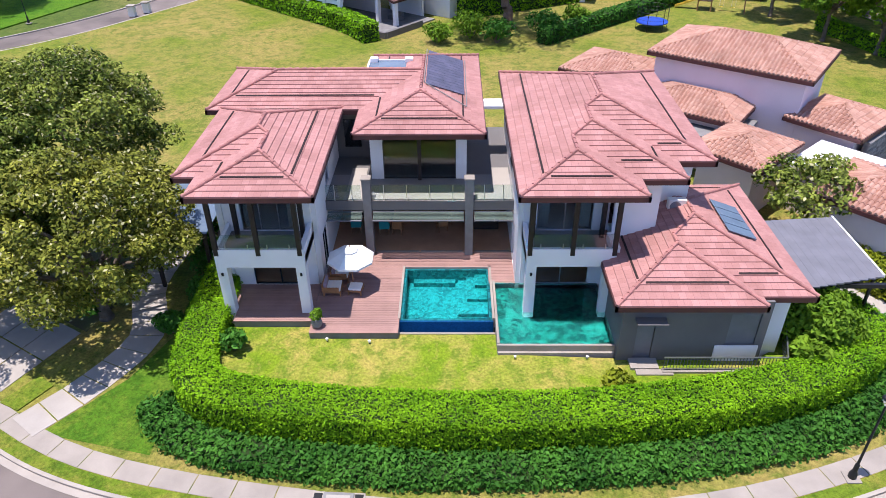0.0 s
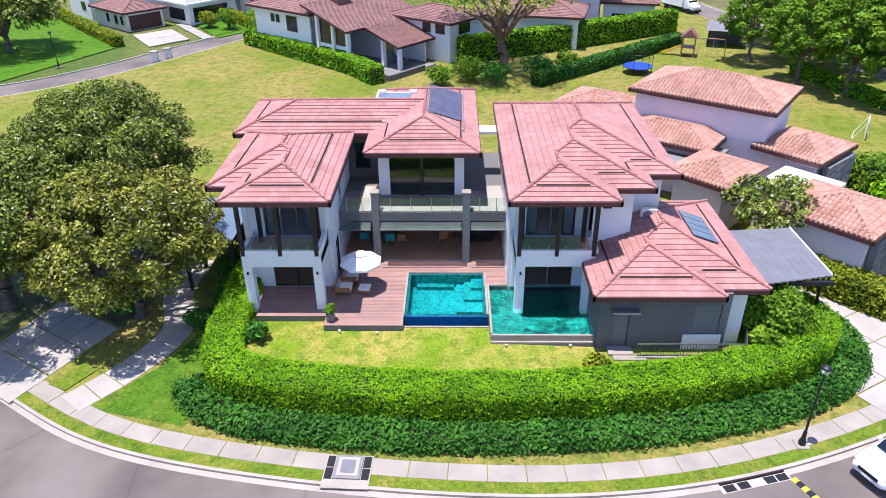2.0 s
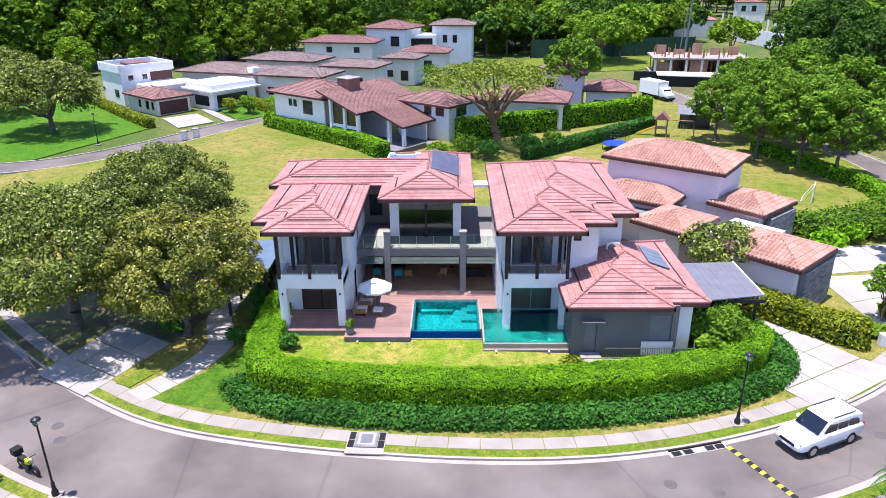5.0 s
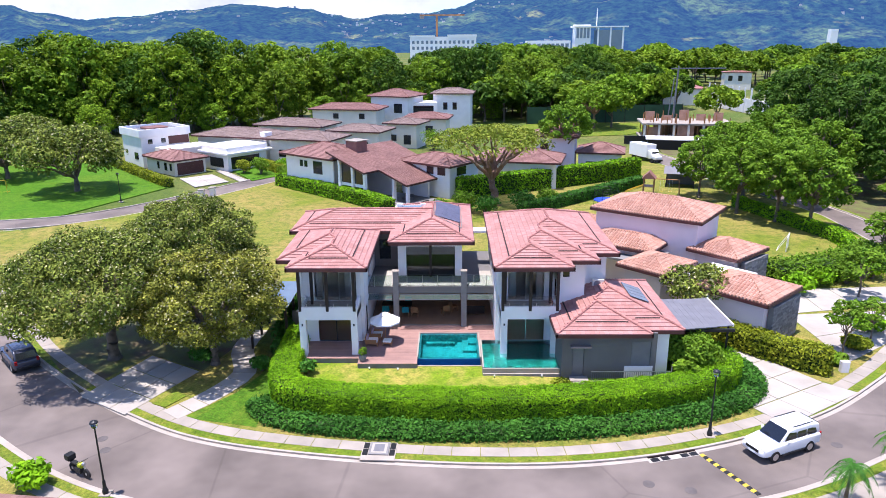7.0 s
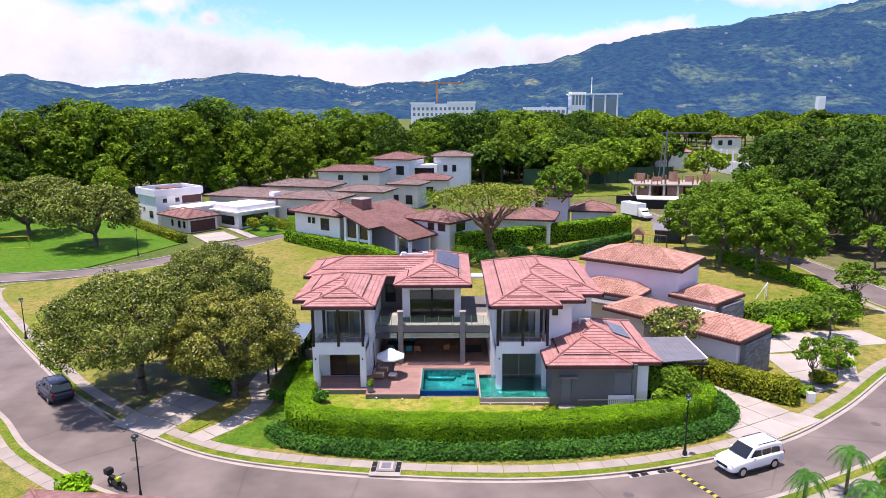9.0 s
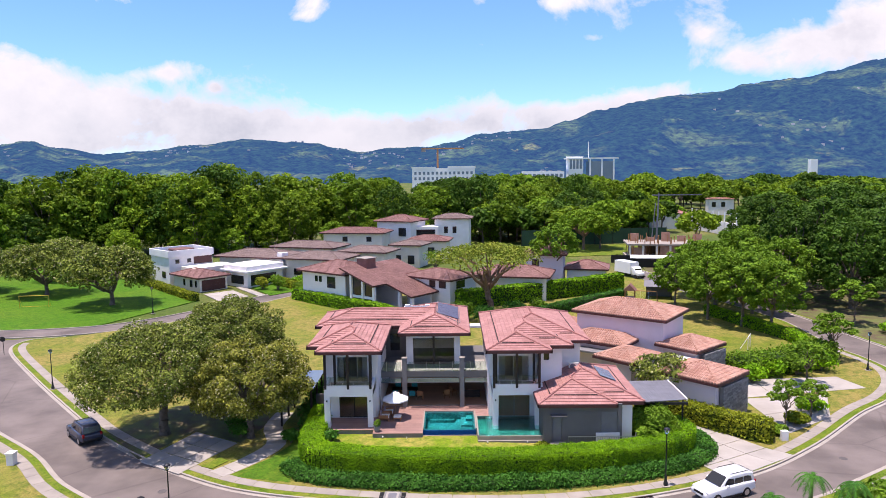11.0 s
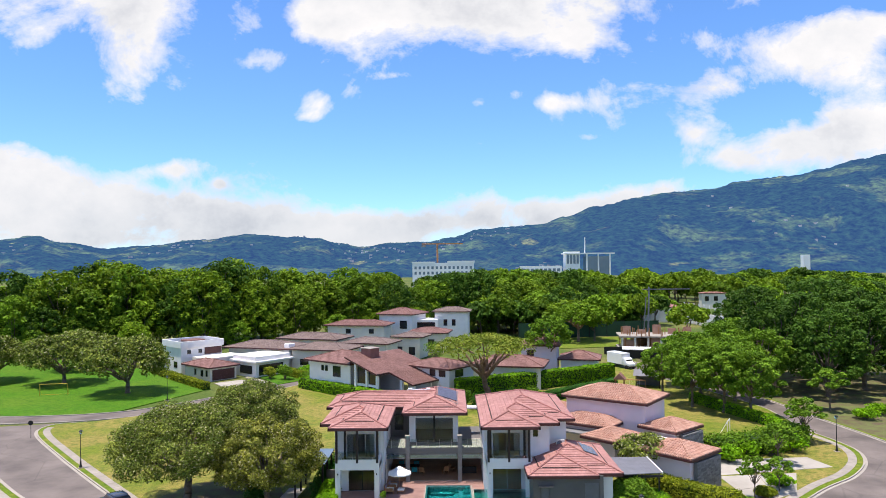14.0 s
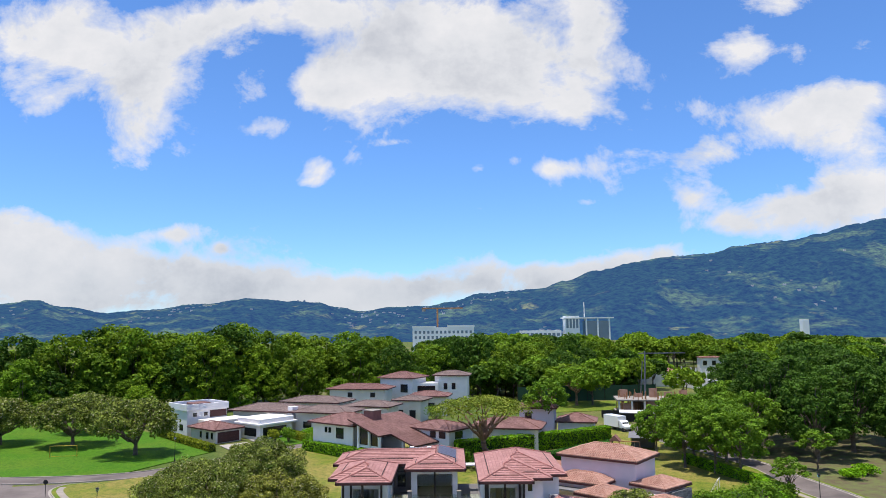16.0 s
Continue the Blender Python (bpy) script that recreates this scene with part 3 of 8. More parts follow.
def roof_of_planes(house, planes, caps, z0, slope, material, style="course", course=0.36, slots=True, label=""):
    """A roof from its slopes (plan outlines, the eave first) with eave boards and hip caps."""
    bm = bmesh.new()
    for pts in planes:
        vs = [bm.verts.new((x, y, plane_z(pts, z0, slope, (x, y)) - 0.04)) for x, y in pts]
        lo = [bm.verts.new((x, y, plane_z(pts, z0, slope, (x, y)) - 0.20)) for x, y in pts]
        bm.faces.new(vs), bm.faces.new(lo[::-1])
        for i in range(len(pts)):
            bm.faces.new((vs[i], vs[(i + 1) % len(pts)], lo[(i + 1) % len(pts)], lo[i]))
    bmesh.ops.recalc_face_normals(bm, faces=bm.faces)
    roof = part("roof", bm, M["soffit"], house, label)
    for pts in planes:
        bm = bmesh.new()
        p0, e, n, local = plane_frame(pts)
        L = local[1][0]
        a, b = p0 - n * 0.05 - e * 0.05, p0 + e * L - n * 0.05 + e * 0.05
        q = [a, b, b + n * 0.12, a + n * 0.12]
        vs = [bm.verts.new((p.x, p.y, z)) for z in (z0 - 0.26, z0 + 0.0) for p in q]
        for f in ((3, 2, 1, 0), (4, 5, 6, 7), (0, 1, 5, 4), (1, 2, 6, 5), (2, 3, 7, 6), (3, 0, 4, 7)):
            bm.faces.new([vs[i] for i in f])
        bmesh.ops.recalc_face_normals(bm, faces=bm.faces)
        part("eave_board", bm, M["fascia"], roof, "dark red painted eave board")
    for pts in planes:
        if style == "course":
            course_plane(roof, pts, z0, slope, material, course)
        elif style == "joined":
            course_plane(roof, pts, z0, slope, material, course, joined=True)
        else:
            barrel_plane(roof, pts, z0, slope, material)
    # dark bars laid on the tiles stand for shaded gaps between roof tiers
    if slots:
        for pts in planes:
            p0, e, n, local = plane_frame(pts)
            v0 = 1.12
            c = clip(clip(local, 1, v0, True), 1, v0 + 0.02, False)
            if len(c) < 3 or max(p[1] for p in local) < 2.0:
                continue
            a, b = min(p[0] for p in c) + 0.35, max(p[0] for p in c) - 0.35
            if b - a < 1.0:
                continue
            bm = bmesh.new()
            quad = [p0 + e * a + n * v0, p0 + e * b + n * v0, p0 + e * b + n * (v0 + 0.09), p0 + e * a + n * (v0 + 0.09)]
            vs = [bm.verts.new((p.x, p.y, z0 + slope * (p - p0).dot(n) + h)) for h in (0.0, 0.085) for p in quad]
            for f in ((3, 2, 1, 0), (4, 5, 6, 7), (0, 1, 5, 4), (1, 2, 6, 5), (2, 3, 7, 6), (3, 0, 4, 7)):
                bm.faces.new([vs[i] for i in f])
            bmesh.ops.recalc_face_normals(bm, faces=bm.faces)
            part("roof_vent", bm, M["slot"], roof, "long dark bar for the shaded gap of a roof step")
    if caps:
        ridge_caps(roof, caps, M[material.name.replace('roof', 'roof_cap')] if material.name != 'roof_tile' else M['roof_cap'])
    return roof


def stepped_planes(steps, yb, to_xy, z0, slope):
    """Slopes of a hipped roof with one straight side eave (u = 0) and a front that steps back as it widens. steps: (width, front)."""
    planes, caps = [], []
    w, y = [s[0] for s in steps], [s[1] for s in steps]
    n = len(steps)

    def P(u, v):
        return to_xy(u, v)

    def C(u, v, h):
        return (*to_xy(u, v), z0 + slope * h + 0.03)

    shared = [(0, y[0]), (0, yb), (w[-1] / 2, yb - w[-1] / 2), (w[-1] / 2, y[-1] + w[-1] / 2)]
    for i in range(n - 1, 0, -1):
        shared += [(w[i - 1] / 2, y[i] + w[i - 1] / 2), (w[i - 1] / 2, y[i - 1] + w[i - 1] / 2)]
    planes.append([P(*p) for p in shared])
    planes.append([P(0, y[0]), P(w[0], y[0]), P(w[0] / 2, y[0] + w[0] / 2)])
    caps.append((C(0, y[0], 0), C(w[0] / 2, y[0] + w[0] / 2, w[0] / 2)))
    for i in range(n):
        yn = y[i + 1] if i + 1 < n else yb
        top = (w[i] / 2, yn + w[i] / 2) if i + 1 < n else (w[i] / 2, yb - w[i] / 2)
        planes.append([P(w[i], y[i]), P(w[i], yn), P(*top), P(w[i] / 2, y[i] + w[i] / 2)])
        caps.append((C(w[i], y[i], 0), C(w[i] / 2, y[i] + w[i] / 2, w[i] / 2)))
        caps.append((C(w[i] / 2, y[i] + w[i] / 2, w[i] / 2), C(*top, w[i] / 2)))
        if i:
            planes.append([P(w[i - 1], y[i]), P(w[i], y[i]), P(w[i] / 2, y[i] + w[i] / 2), P(w[i - 1] / 2, y[i] + w[i - 1] / 2)])
            caps.append((C(w[i - 1] / 2, y[i] + w[i - 1] / 2, w[i - 1] / 2), C(w[i] / 2, y[i] + w[i] / 2, w[i] / 2)))
    planes.append([P(0, yb), P(w[-1], yb), P(w[-1] / 2, yb - w[-1] / 2)])
    caps += [(C(0, yb, 0), C(w[-1] / 2, yb - w[-1] / 2, w[-1] / 2)), (C(w[-1], yb, 0), C(w[-1] / 2, yb - w[-1] / 2, w[-1] / 2))]
    return planes, caps


def hip_planes(w, d, z0, slope):
    """A plain hipped roof over a rectangle w by d about the origin."""
    a, b = w / 2, d / 2
    h = min(a, b)
    r = [(-a + h, -b + h), (a - h, -b + h), (a - h, b - h), (-a + h, b - h)]
    c = [(-a, -b), (a, -b), (a, b), (-a, b)]
    planes, caps = [], []
    for i in range(4):
        j = (i + 1) % 4
        pts = [c[i], c[j]] + ([r[j], r[i]] if (Vector(r[i]) - Vector(r[j])).length > 0.01 else [r[i]])
        planes.append(pts)
        caps.append(((*c[i], z0 + 0.03), (*r[i], z0 + slope * h + 0.03)))
    far = max(range(4), key=lambda i: (Vector(r[i]) - Vector(r[0])).length)
    if (Vector(r[far]) - Vector(r[0])).length > 0.1:
        caps.append(((*r[0], z0 + slope * h + 0.03), (*r[far], z0 + slope * h + 0.03)))
    return planes, caps


# ---------------------------------------------------------------- plants
def leaf_mesh(name, centers, outward, size, material, seed, spread=0.8, width=0.5):
    """Many small pointed leaves, each a bent diamond of two triangles on its own."""
    rng = np.random.default_rng(seed)
    n = len(centers)
    d = outward + np.array([0, 0, 0.45]) + rng.normal(0, spread, (n, 3))
    d /= np.linalg.norm(d, axis=1, keepdims=True) + 1e-9
    t = np.cross(d, rng.normal(0, 1, (n, 3)))
    t /= np.linalg.norm(t, axis=1, keepdims=True) + 1e-9
    b = np.cross(d, t)
    s = size * rng.uniform(0.65, 1.35, (n, 1))
    V = np.stack([centers - t * s, centers + b * s * width + d * s * 0.15, centers + t * s, centers - b * s * width + d * s * 0.15], axis=1).reshape(-1, 3)
    me = bpy.data.meshes.new(name)
    me.vertices.add(4 * n), me.loops.add(4 * n), me.polygons.add(n)
    me.vertices.foreach_set("co", V.ravel().astype(np.float32))
    me.loops.foreach_set("vertex_index", np.arange(4 * n, dtype=np.int32))
    me.polygons.foreach_set("loop_start", np.arange(0, 4 * n, 4, dtype=np.int32))
    me.update(calc_edges=True)
    me.materials.append(material)
    return me


def cloud_points(blobs, n, seed, lower=0.35):
    """Points near the skins of ellipsoid clumps, with outward directions; fewer below."""
    rng = np.random.default_rng(seed)
    B = np.array(blobs)
    wt = B[:, 3] * B[:, 4]
    pick = rng.choice(len(B), n * 2, p=wt / wt.sum())
    d = rng.normal(0, 1, (n * 2, 3))
    d /= np.linalg.norm(d, axis=1, keepdims=True)
    keep = (d[:, 2] > -0.25) | (rng.random(n * 2) < lower)
    d, pick = d[keep][:n], pick[keep][:n]
    r = rng.uniform(0.55, 1.06, (len(d), 1)) ** 0.6
    return B[pick, :3] + d * B[pick, 3:6] * r, d


def limb(bm, a, b, r0, r1, rng, bend=0.12, n=5, sides=8):
    """A crooked tapering limb."""
    a, b = Vector(a), Vector(b)
    L = (b - a).length
    pts = [a]
    for i in range(1, n):
        off = Vector((rng.uniform(-1, 1), rng.uniform(-1, 1), rng.uniform(-0.5, 0.5))) * L * bend * math.sin(math.pi * i / n)
        pts.append(a.lerp(b, i / n) + off)
    pts.append(b)
    for i in range(n):
        f0, f1 = i / n, (i + 1) / n
        tube(bm, pts[i], pts[i + 1], r0 + (r1 - r0) * f0, r0 + (r1 - r0) * f1, sides, cap=(i == n - 1))
    return pts


def make_tree(name, label, seed, height, radius, fork, clumps, leaf_count, leaf, material, bark, trunk_r, shape="round", group="", flat=1.0, at=(0, 0, 0), flowers=None, lean=(0, 0), skirt=-0.3, clump=1.0, boughs=14, far=False):
    """Trunk, limbs and a crown of many single leaves in clumps."""
    rng = random.Random(seed)
    tree = thing(name, *at, label, "tree", group)
    bm = bmesh.new()
    top = Vector((lean[0], lean[1], fork))
    tube(bm, (0, 0, -0.1), (lean[0] * 0.1, lean[1] * 0.1, fork * 0.12), trunk_r * 1.5, trunk_r * 1.08, 12)
    limb(bm, (lean[0] * 0.1, lean[1] * 0.1, fork * 0.12), top, trunk_r * 1.08, trunk_r * 0.8, rng, 0.05, 5, 10)
    blobs = []
    mid = (fork + height) / 2
    for i in range(clumps):
        # clumps spread over the crown's dome
        f = (i + 0.5) / clumps
        az = i * 2.39996 + rng.uniform(-0.3, 0.3)
        if shape == "umbrella":
            rr = radius * math.sqrt(f) * rng.uniform(0.8, 1.0)
            z = height * 0.86 - (rr / radius) ** 2 * height * 0.16 + rng.uniform(-0.4, 0.4)
            c = Vector((rr * math.cos(az) + lean[0], rr * math.sin(az) + lean[1], z))
            s = radius * rng.uniform(0.17, 0.26)
            blobs.append((*c, s, s, s * 0.45))
        elif shape == "tall":
            h = fork * 0.7 + (height - fork * 0.7) * (0.12 + 0.85 * f)
            lim = radius * math.sin(math.pi * min(0.95, 0.25 + 0.7 * f)) ** 0.8
            rr = lim * rng.uniform(0.2, 0.75)
            s = radius * rng.uniform(0.30, 0.48)
            blobs.append((rr * math.cos(az), rr * math.sin(az), h - s * 0.4, s, s, s * 0.75))
        else:
            el = math.asin(max(skirt, 1 - (1 - skirt) * f))
            rr = radius * 0.82 * math.cos(el) * rng.uniform(0.66 if clump < 0.6 else 0.78, 1.1)
            z = mid - (height - fork) * 0.06 + (height - fork) * (0.42 if clump > 0.6 else 0.47 * rng.uniform(0.8, 1.05)) * flat * math.sin(el)
            s = radius * clump * rng.uniform(0.20, 0.36)
            blobs.append((rr * math.cos(az) + lean[0], rr * math.sin(az) + lean[1], z, s, s, s * 0.72))
    for i, bl in enumerate(blobs):
        if i % max(1, clumps // boughs) == 0:
            start = top.copy()
            joint = start.lerp(Vector(bl[:3]), 0.45) + Vector((0, 0, 0.1 * height * rng.uniform(0.0, 0.6)))
            limb(bm, start - Vector((0, 0, 0.15)), joint, trunk_r * 0.62, trunk_r * 0.36, rng, 0.10, 2 if far else 4, 5 if far else 7)
            limb(bm, joint, bl[:3], trunk_r * 0.36, trunk_r * 0.10, rng, 0.12, 2 if far else 4, 4 if far else 6)
    part("trunk", bm, bark, tree, smooth=True)
    pts, out = cloud_points(blobs, leaf_count, seed)
    link_mesh("crown", leaf_mesh("crown", pts, out + np.array([0, 0, 0.35]), leaf, material, seed + 1), None, tree)
    if flowers:
        pts, out = cloud_points(blobs, max(40, leaf_count // 14), seed + 5, 0.1)
        link_mesh("blossom", leaf_mesh("blossom", pts + out * 0.1, out, leaf * 0.9, flowers, seed + 6), None, tree, "dry pale brown flower heads")
    return tree


def hedge(name, label, line, half, z0, z1, leaf, count, material, seed, core=True, ragged=0.06):
    """A clipped hedge along a line: a solid dark green core under a skin of single leaves."""
    rng = np.random.default_rng(seed)
    ob = thing(name, 0, 0, 0, label, "hedge")
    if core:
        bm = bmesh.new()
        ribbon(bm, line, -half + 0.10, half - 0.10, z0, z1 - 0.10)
        part("dark_core", bm, M["hedge_core"], ob)
    L = np.array([[p.x, p.y] for p in line])
    seg = np.linalg.norm(np.diff(L, axis=0), axis=1)
    cum = np.concatenate([[0], np.cumsum(seg)])
    s = rng.uniform(0, cum[-1], count)
    i = np.clip(np.searchsorted(cum, s) - 1, 0, len(seg) - 1)
    f = ((s - cum[i]) / seg[i])[:, None]
    p = L[i] * (1 - f) + L[i + 1] * f
    t = (L[i + 1] - L[i]) / seg[i][:, None]
    nrm = np.stack([-t[:, 1], t[:, 0]], 1)
    h = z1 - z0
    q = rng.random(count) * (2 * h + 2 * half)
    side = np.where(q < h, 1.0, np.where(q < 2 * h, -1.0, 0.0))
    lump = 0.5 * np.sin(s * 1.7) + 0.5 * np.sin(s * 0.61 + 1.3)
    dent = 0.06 * np.sin(s * 5.3 + 2.0 * np.sin(q * 4.1)) * np.sin(q * 6.7 + s * 1.9)
    across = np.where(side != 0, side * half, (q - 2 * h) - half) + rng.normal(0, ragged, count) + dent * side
    up = np.where(side > 0, z0 + q, np.where(side < 0, z0 + q - h, z1)) + rng.normal(0, ragged, count) + (lump * ragged + dent) * (side == 0)
    # the shoulders are rounded
    r = 0.22
    over = np.maximum(0, np.abs(across) - (half - r)) * np.maximum(0, up - (z1 - r))
    up = up - over * 1.6
    C = np.concatenate([p + nrm * across[:, None], up[:, None]], 1)
    O = np.concatenate([nrm * side[:, None], np.where(side == 0, 1.0, 0.25)[:, None]], 1)
    # ends
    for k, (at, d) in enumerate(((L[0], L[0] - L[1]), (L[-1], L[-1] - L[-2]))):
        d = d / np.linalg.norm(d)
        m = int(count * h * half * 2 / (cum[-1] * (2 * h + 2 * half))) + 4
        e = np.stack([-d[1] * np.ones(m), d[0] * np.ones(m)], 1) * rng.uniform(-half, half, m)[:, None] + at + d * rng.normal(0, ragged, m)[:, None]
        C = np.concatenate([C, np.concatenate([e, rng.uniform(z0, z1, m)[:, None]], 1)])
        O = np.concatenate([O, np.tile([d[0], d[1], 0.3], (m, 1))])
    link_mesh("foliage", leaf_mesh("foliage", C, O, leaf, material, seed + 1, 0.85), None, ob)
    return ob


def bush(name, label, x, y, z, r, h, count, leaf, material, seed, group=""):
    rng = random.Random(seed)
    ob = thing(name, x, y, z, label, "bush", group)
    bm = bmesh.new()
    blobs = []
    for i in range(7):
        a = i * 2.4
        rr = r * 0.55 * math.sqrt((i + 0.3) / 7)
        c = (rr * math.cos(a), rr * math.sin(a), h * rng.uniform(0.45, 0.72))
        blobs.append((*c, r * 0.52, r * 0.52, h * 0.36))
        limb(bm, (0, 0, -0.05), c, 0.05 * r + 0.02, 0.02, rng, 0.1, 3, 5)
    part("branching", bm, M["bark"], ob)
    pts, out = cloud_points(blobs, count, seed, 0.6)
    link_mesh("foliage", leaf_mesh("foliage", pts, out, leaf, material, seed + 1), None, ob)
    return ob


# ---------------------------------------------------------------- ground, streets
ROAD, LAND = -1.20, -1.08
bm = bmesh.new()
bmesh.ops.create_grid(bm, x_segments=40, y_segments=40, size=4200, matrix=Matrix.Translation((0, 1500, ROAD - 0.03)))
setting("ground", bm, M["wild_ground"], "wide green and dry valley floor", "ground")

INNER = curve_points([(-46.5, 43.2), (-51.0, 41.0), (-50.2, 35.2), (-39.7, 22.7), (-25.8, 7.6), (-19.7, 1.5), (-10.7, -5.4), (-2.2, -9.4), (12.2, -11.5), (23.7, -10.75), (35.2, -6.7), (43.7, -0.85), (52.5, 7.2), (58.0, 11.5), (62.4, 16.7), (64.8, 22.3), (64.9, 27.6), (64.2, 33.5), (64.8, 44.6), (64.6, 51.5), (61.5, 65.0), (56.5, 82.0), (52.0, 104.0)], 0.6)
OUTER = curve_points([(-66.0, 38.5), (-50.0, 22.5), (-35.3, 7.8), (-24.6, -0.9), (-18.3, -7.2), (-9.4, -12.9), (0.0, -15.7), (12.2, -16.8), (28.7, -14.3), (38.6, -9.9), (43.1, -7.2), (55.0, 0.6), (65.0, 8.5), (70.3, 18.5), (70.4, 29.0), (69.1, 42.0), (68.6, 51.3), (66.0, 66.0), (61.5, 84.0), (57.0, 106.0)], 0.6)
BACK = curve_points([(-130.0, 46.0), (-78.0, 44.5), (-62.0, 44.5), (-50.0, 45.8), (-41.0, 49.5), (-33.5, 57.5), (-26.5, 69.0), (-19.0, 81.0), (-6.0, 93.0)], 0.8)


def between(bm, A, B, z0, z1):
    n = 160
    pick = lambda L, i: L[min(len(L) - 1, round(i * (len(L) - 1) / n))]
    rows = [[bm.verts.new((p.x, p.y, z)) for p, z in ((pick(A, i), z0), (pick(A, i), z1), (pick(B, i), z1), (pick(B, i), z0))] for i in range(n + 1)]
    for p, q in zip(rows, rows[1:]):
        for i in range(4):
            bm.faces.new((p[i], q[i], q[(i + 1) % 4], p[(i + 1) % 4]))
    bmesh.ops.recalc_face_normals(bm, faces=bm.faces)
    return bm


setting("road", between(bmesh.new(), INNER, OUTER, ROAD - 0.02, ROAD), M["asphalt"], "curving grey asphalt street", "road")
setting("road_back", ribbon(bmesh.new(), BACK, -2.6, 2.6, ROAD - 0.018, ROAD + 0.006), M["asphalt"], "grey asphalt lane behind the field", "road")
bm = ribbon(bmesh.new(), curve_points([(-82, 33), (-70, 38), (-60, 42.5)], 1.0), -3, 3, ROAD - 0.022, ROAD - 0.004)
setting("road_fork", bm, M["asphalt"], "asphalt street junction", "road")

for nm, line, s in (("kerb_inner", INNER, 1), ("kerb_outer", OUTER, -1), ("kerb_back", BACK[30:], None)):
    if s is None:
        bm = ribbon(bmesh.new(), offset_line(line, -2.6), -0.25, 0.0, ROAD - 0.02, LAND + 0.01)
        ribbon(bm, offset_line(line, 2.6), 0.0, 0.25, ROAD - 0.02, LAND + 0.01)
        setting(nm, bm, M["kerb_stone"], "pale concrete kerb", "kerb")
        continue
    bm = ribbon(bmesh.new(), line, 0.0, s * 0.30, ROAD - 0.02, ROAD + 0.012)
    setting(nm.replace("kerb", "gutter"), bm, M["kerb_stone"], "pale concrete gutter strip", "kerb")
    bm = ribbon(bmesh.new(), line, s * 0.30, s * 0.47, ROAD - 0.02, LAND + 0.02)
    setting(nm, bm, M["kerb_stone"], "pale concrete kerb", "kerb")
    bm = ribbon(bmesh.new(), line, s * 0.47, s * 1.10, ROAD - 0.02, LAND)
    setting(nm.replace("kerb", "verge"), bm, M["verge"], "narrow grass verge beside the kerb", "grass")

# the block inside the street, and the land outside it
block = [(p.x, p.y) for p in offset_line(INNER, 1.08)[::4]] + [(30, 112), (-2, 93.5), (-16.5, 80), (-24, 68), (-31, 56), (-39.4, 47.3)]
setting("ground_block", slab(bmesh.new(), block, ROAD - 0.02, LAND - 0.004), M["field"], "sunburnt grass field", "grass")
SPLIT = next(i for i, p in enumerate(OUTER) if p.x > 52)
outer_land = [(p.x, p.y) for p in offset_line(OUTER, -1.08)[24:SPLIT:4]] + [(52, -40), (-30, -40), (-66, -10)]
setting("ground_opposite", slab(bmesh.new(), outer_land, ROAD - 0.02, LAND - 0.004), M["field"], "dry grass across the street", "grass")
right_land = [(p.x, p.y) for p in offset_line(OUTER, -1.08)[SPLIT::4]] + [(62, 130), (150, 130), (150, -30), (56, -10)]
setting("ground_east", slab(bmesh.new(), right_land, ROAD - 0.02, LAND - 0.004), M["soil"], "bare brown earth and grass under trees", "ground")
park = [(p.x, p.y) for p in offset_line(BACK, 2.86)[4:112:4]] + [(-36.5, 72), (-52, 93), (-90, 118), (-160, 120), (-160, 48)]
setting("ground_park", slab(bmesh.new(), park, ROAD - 0.02, LAND), M["park_grass"], "bright green mown park lawn", "grass")


def paving(name, label, line, a, b, length, material, z, thick=0.10, gap=0.025, group=""):
    """Concrete slabs laid one after the other along a line."""
    ob = thing(name, 0, 0, 0, label, "pavement", group, "structure")
    step = max(1, round(length / (line[1] - line[0]).length))
    A, B = offset_line(line, a), offset_line(line, b)
    for i in range(0, len(line) - step, step):
        j = i + step
        q = [A[i], A[j], B[j], B[i]]
        mid = sum(q, Vector()) / 4
        q = [mid + (p - mid) * (1 - gap) for p in q]
        me = bpy.data.meshes.new("slab")
        v = [(p.x, p.y, h) for h in (z - thick, z) for p in q]
        me.from_pydata(v, [], [(3, 2, 1, 0), (4, 5, 6, 7), (0, 1, 5, 4), (1, 2, 6, 5), (2, 3, 7, 6), (3, 0, 4, 7)])
        b2 = bmesh.new()
        b2.from_mesh(me)
        bmesh.ops.recalc_face_normals(b2, faces=b2.faces)
        b2.to_mesh(me)
        b2.free()
        link_mesh("slab", me, material, ob)
    return ob


paving("pavement_inner", "pale concrete pavement of jointed slabs", INNER[12:290], 1.11, 2.10, 1.8, M["concrete"], LAND + 0.012)
paving("pavement_outer", "pale concrete pavement across the street", OUTER[20:230], -2.10, -1.11, 1.8, M["concrete"], LAND + 0.012)

# raised garden behind the hedge
GARDEN = [(-0.6, 4.5), (-0.4, -1.0), (0.2, -4.2), (4, -5.4), (12, -6.0), (20, -5.5), (27, -4.2), (31, -2.2), (31.4, 1.5), (28, 3), (27.38, -1.6), (26.4, -2.2), (19.74, -2.2), (14.2, -1.9), (14.2, -0.45), (9.35, -0.45), (9.35, -0.78), (5.02, -0.78), (4.96, 0.11), (0.57, 0.11), (0.57, 4.5)]
setting("lawn", slab(bmesh.new(), GARDEN, LAND - 0.1, 0.0), M["lawn"], "clipped green lawn with dry yellow patches", "lawn")


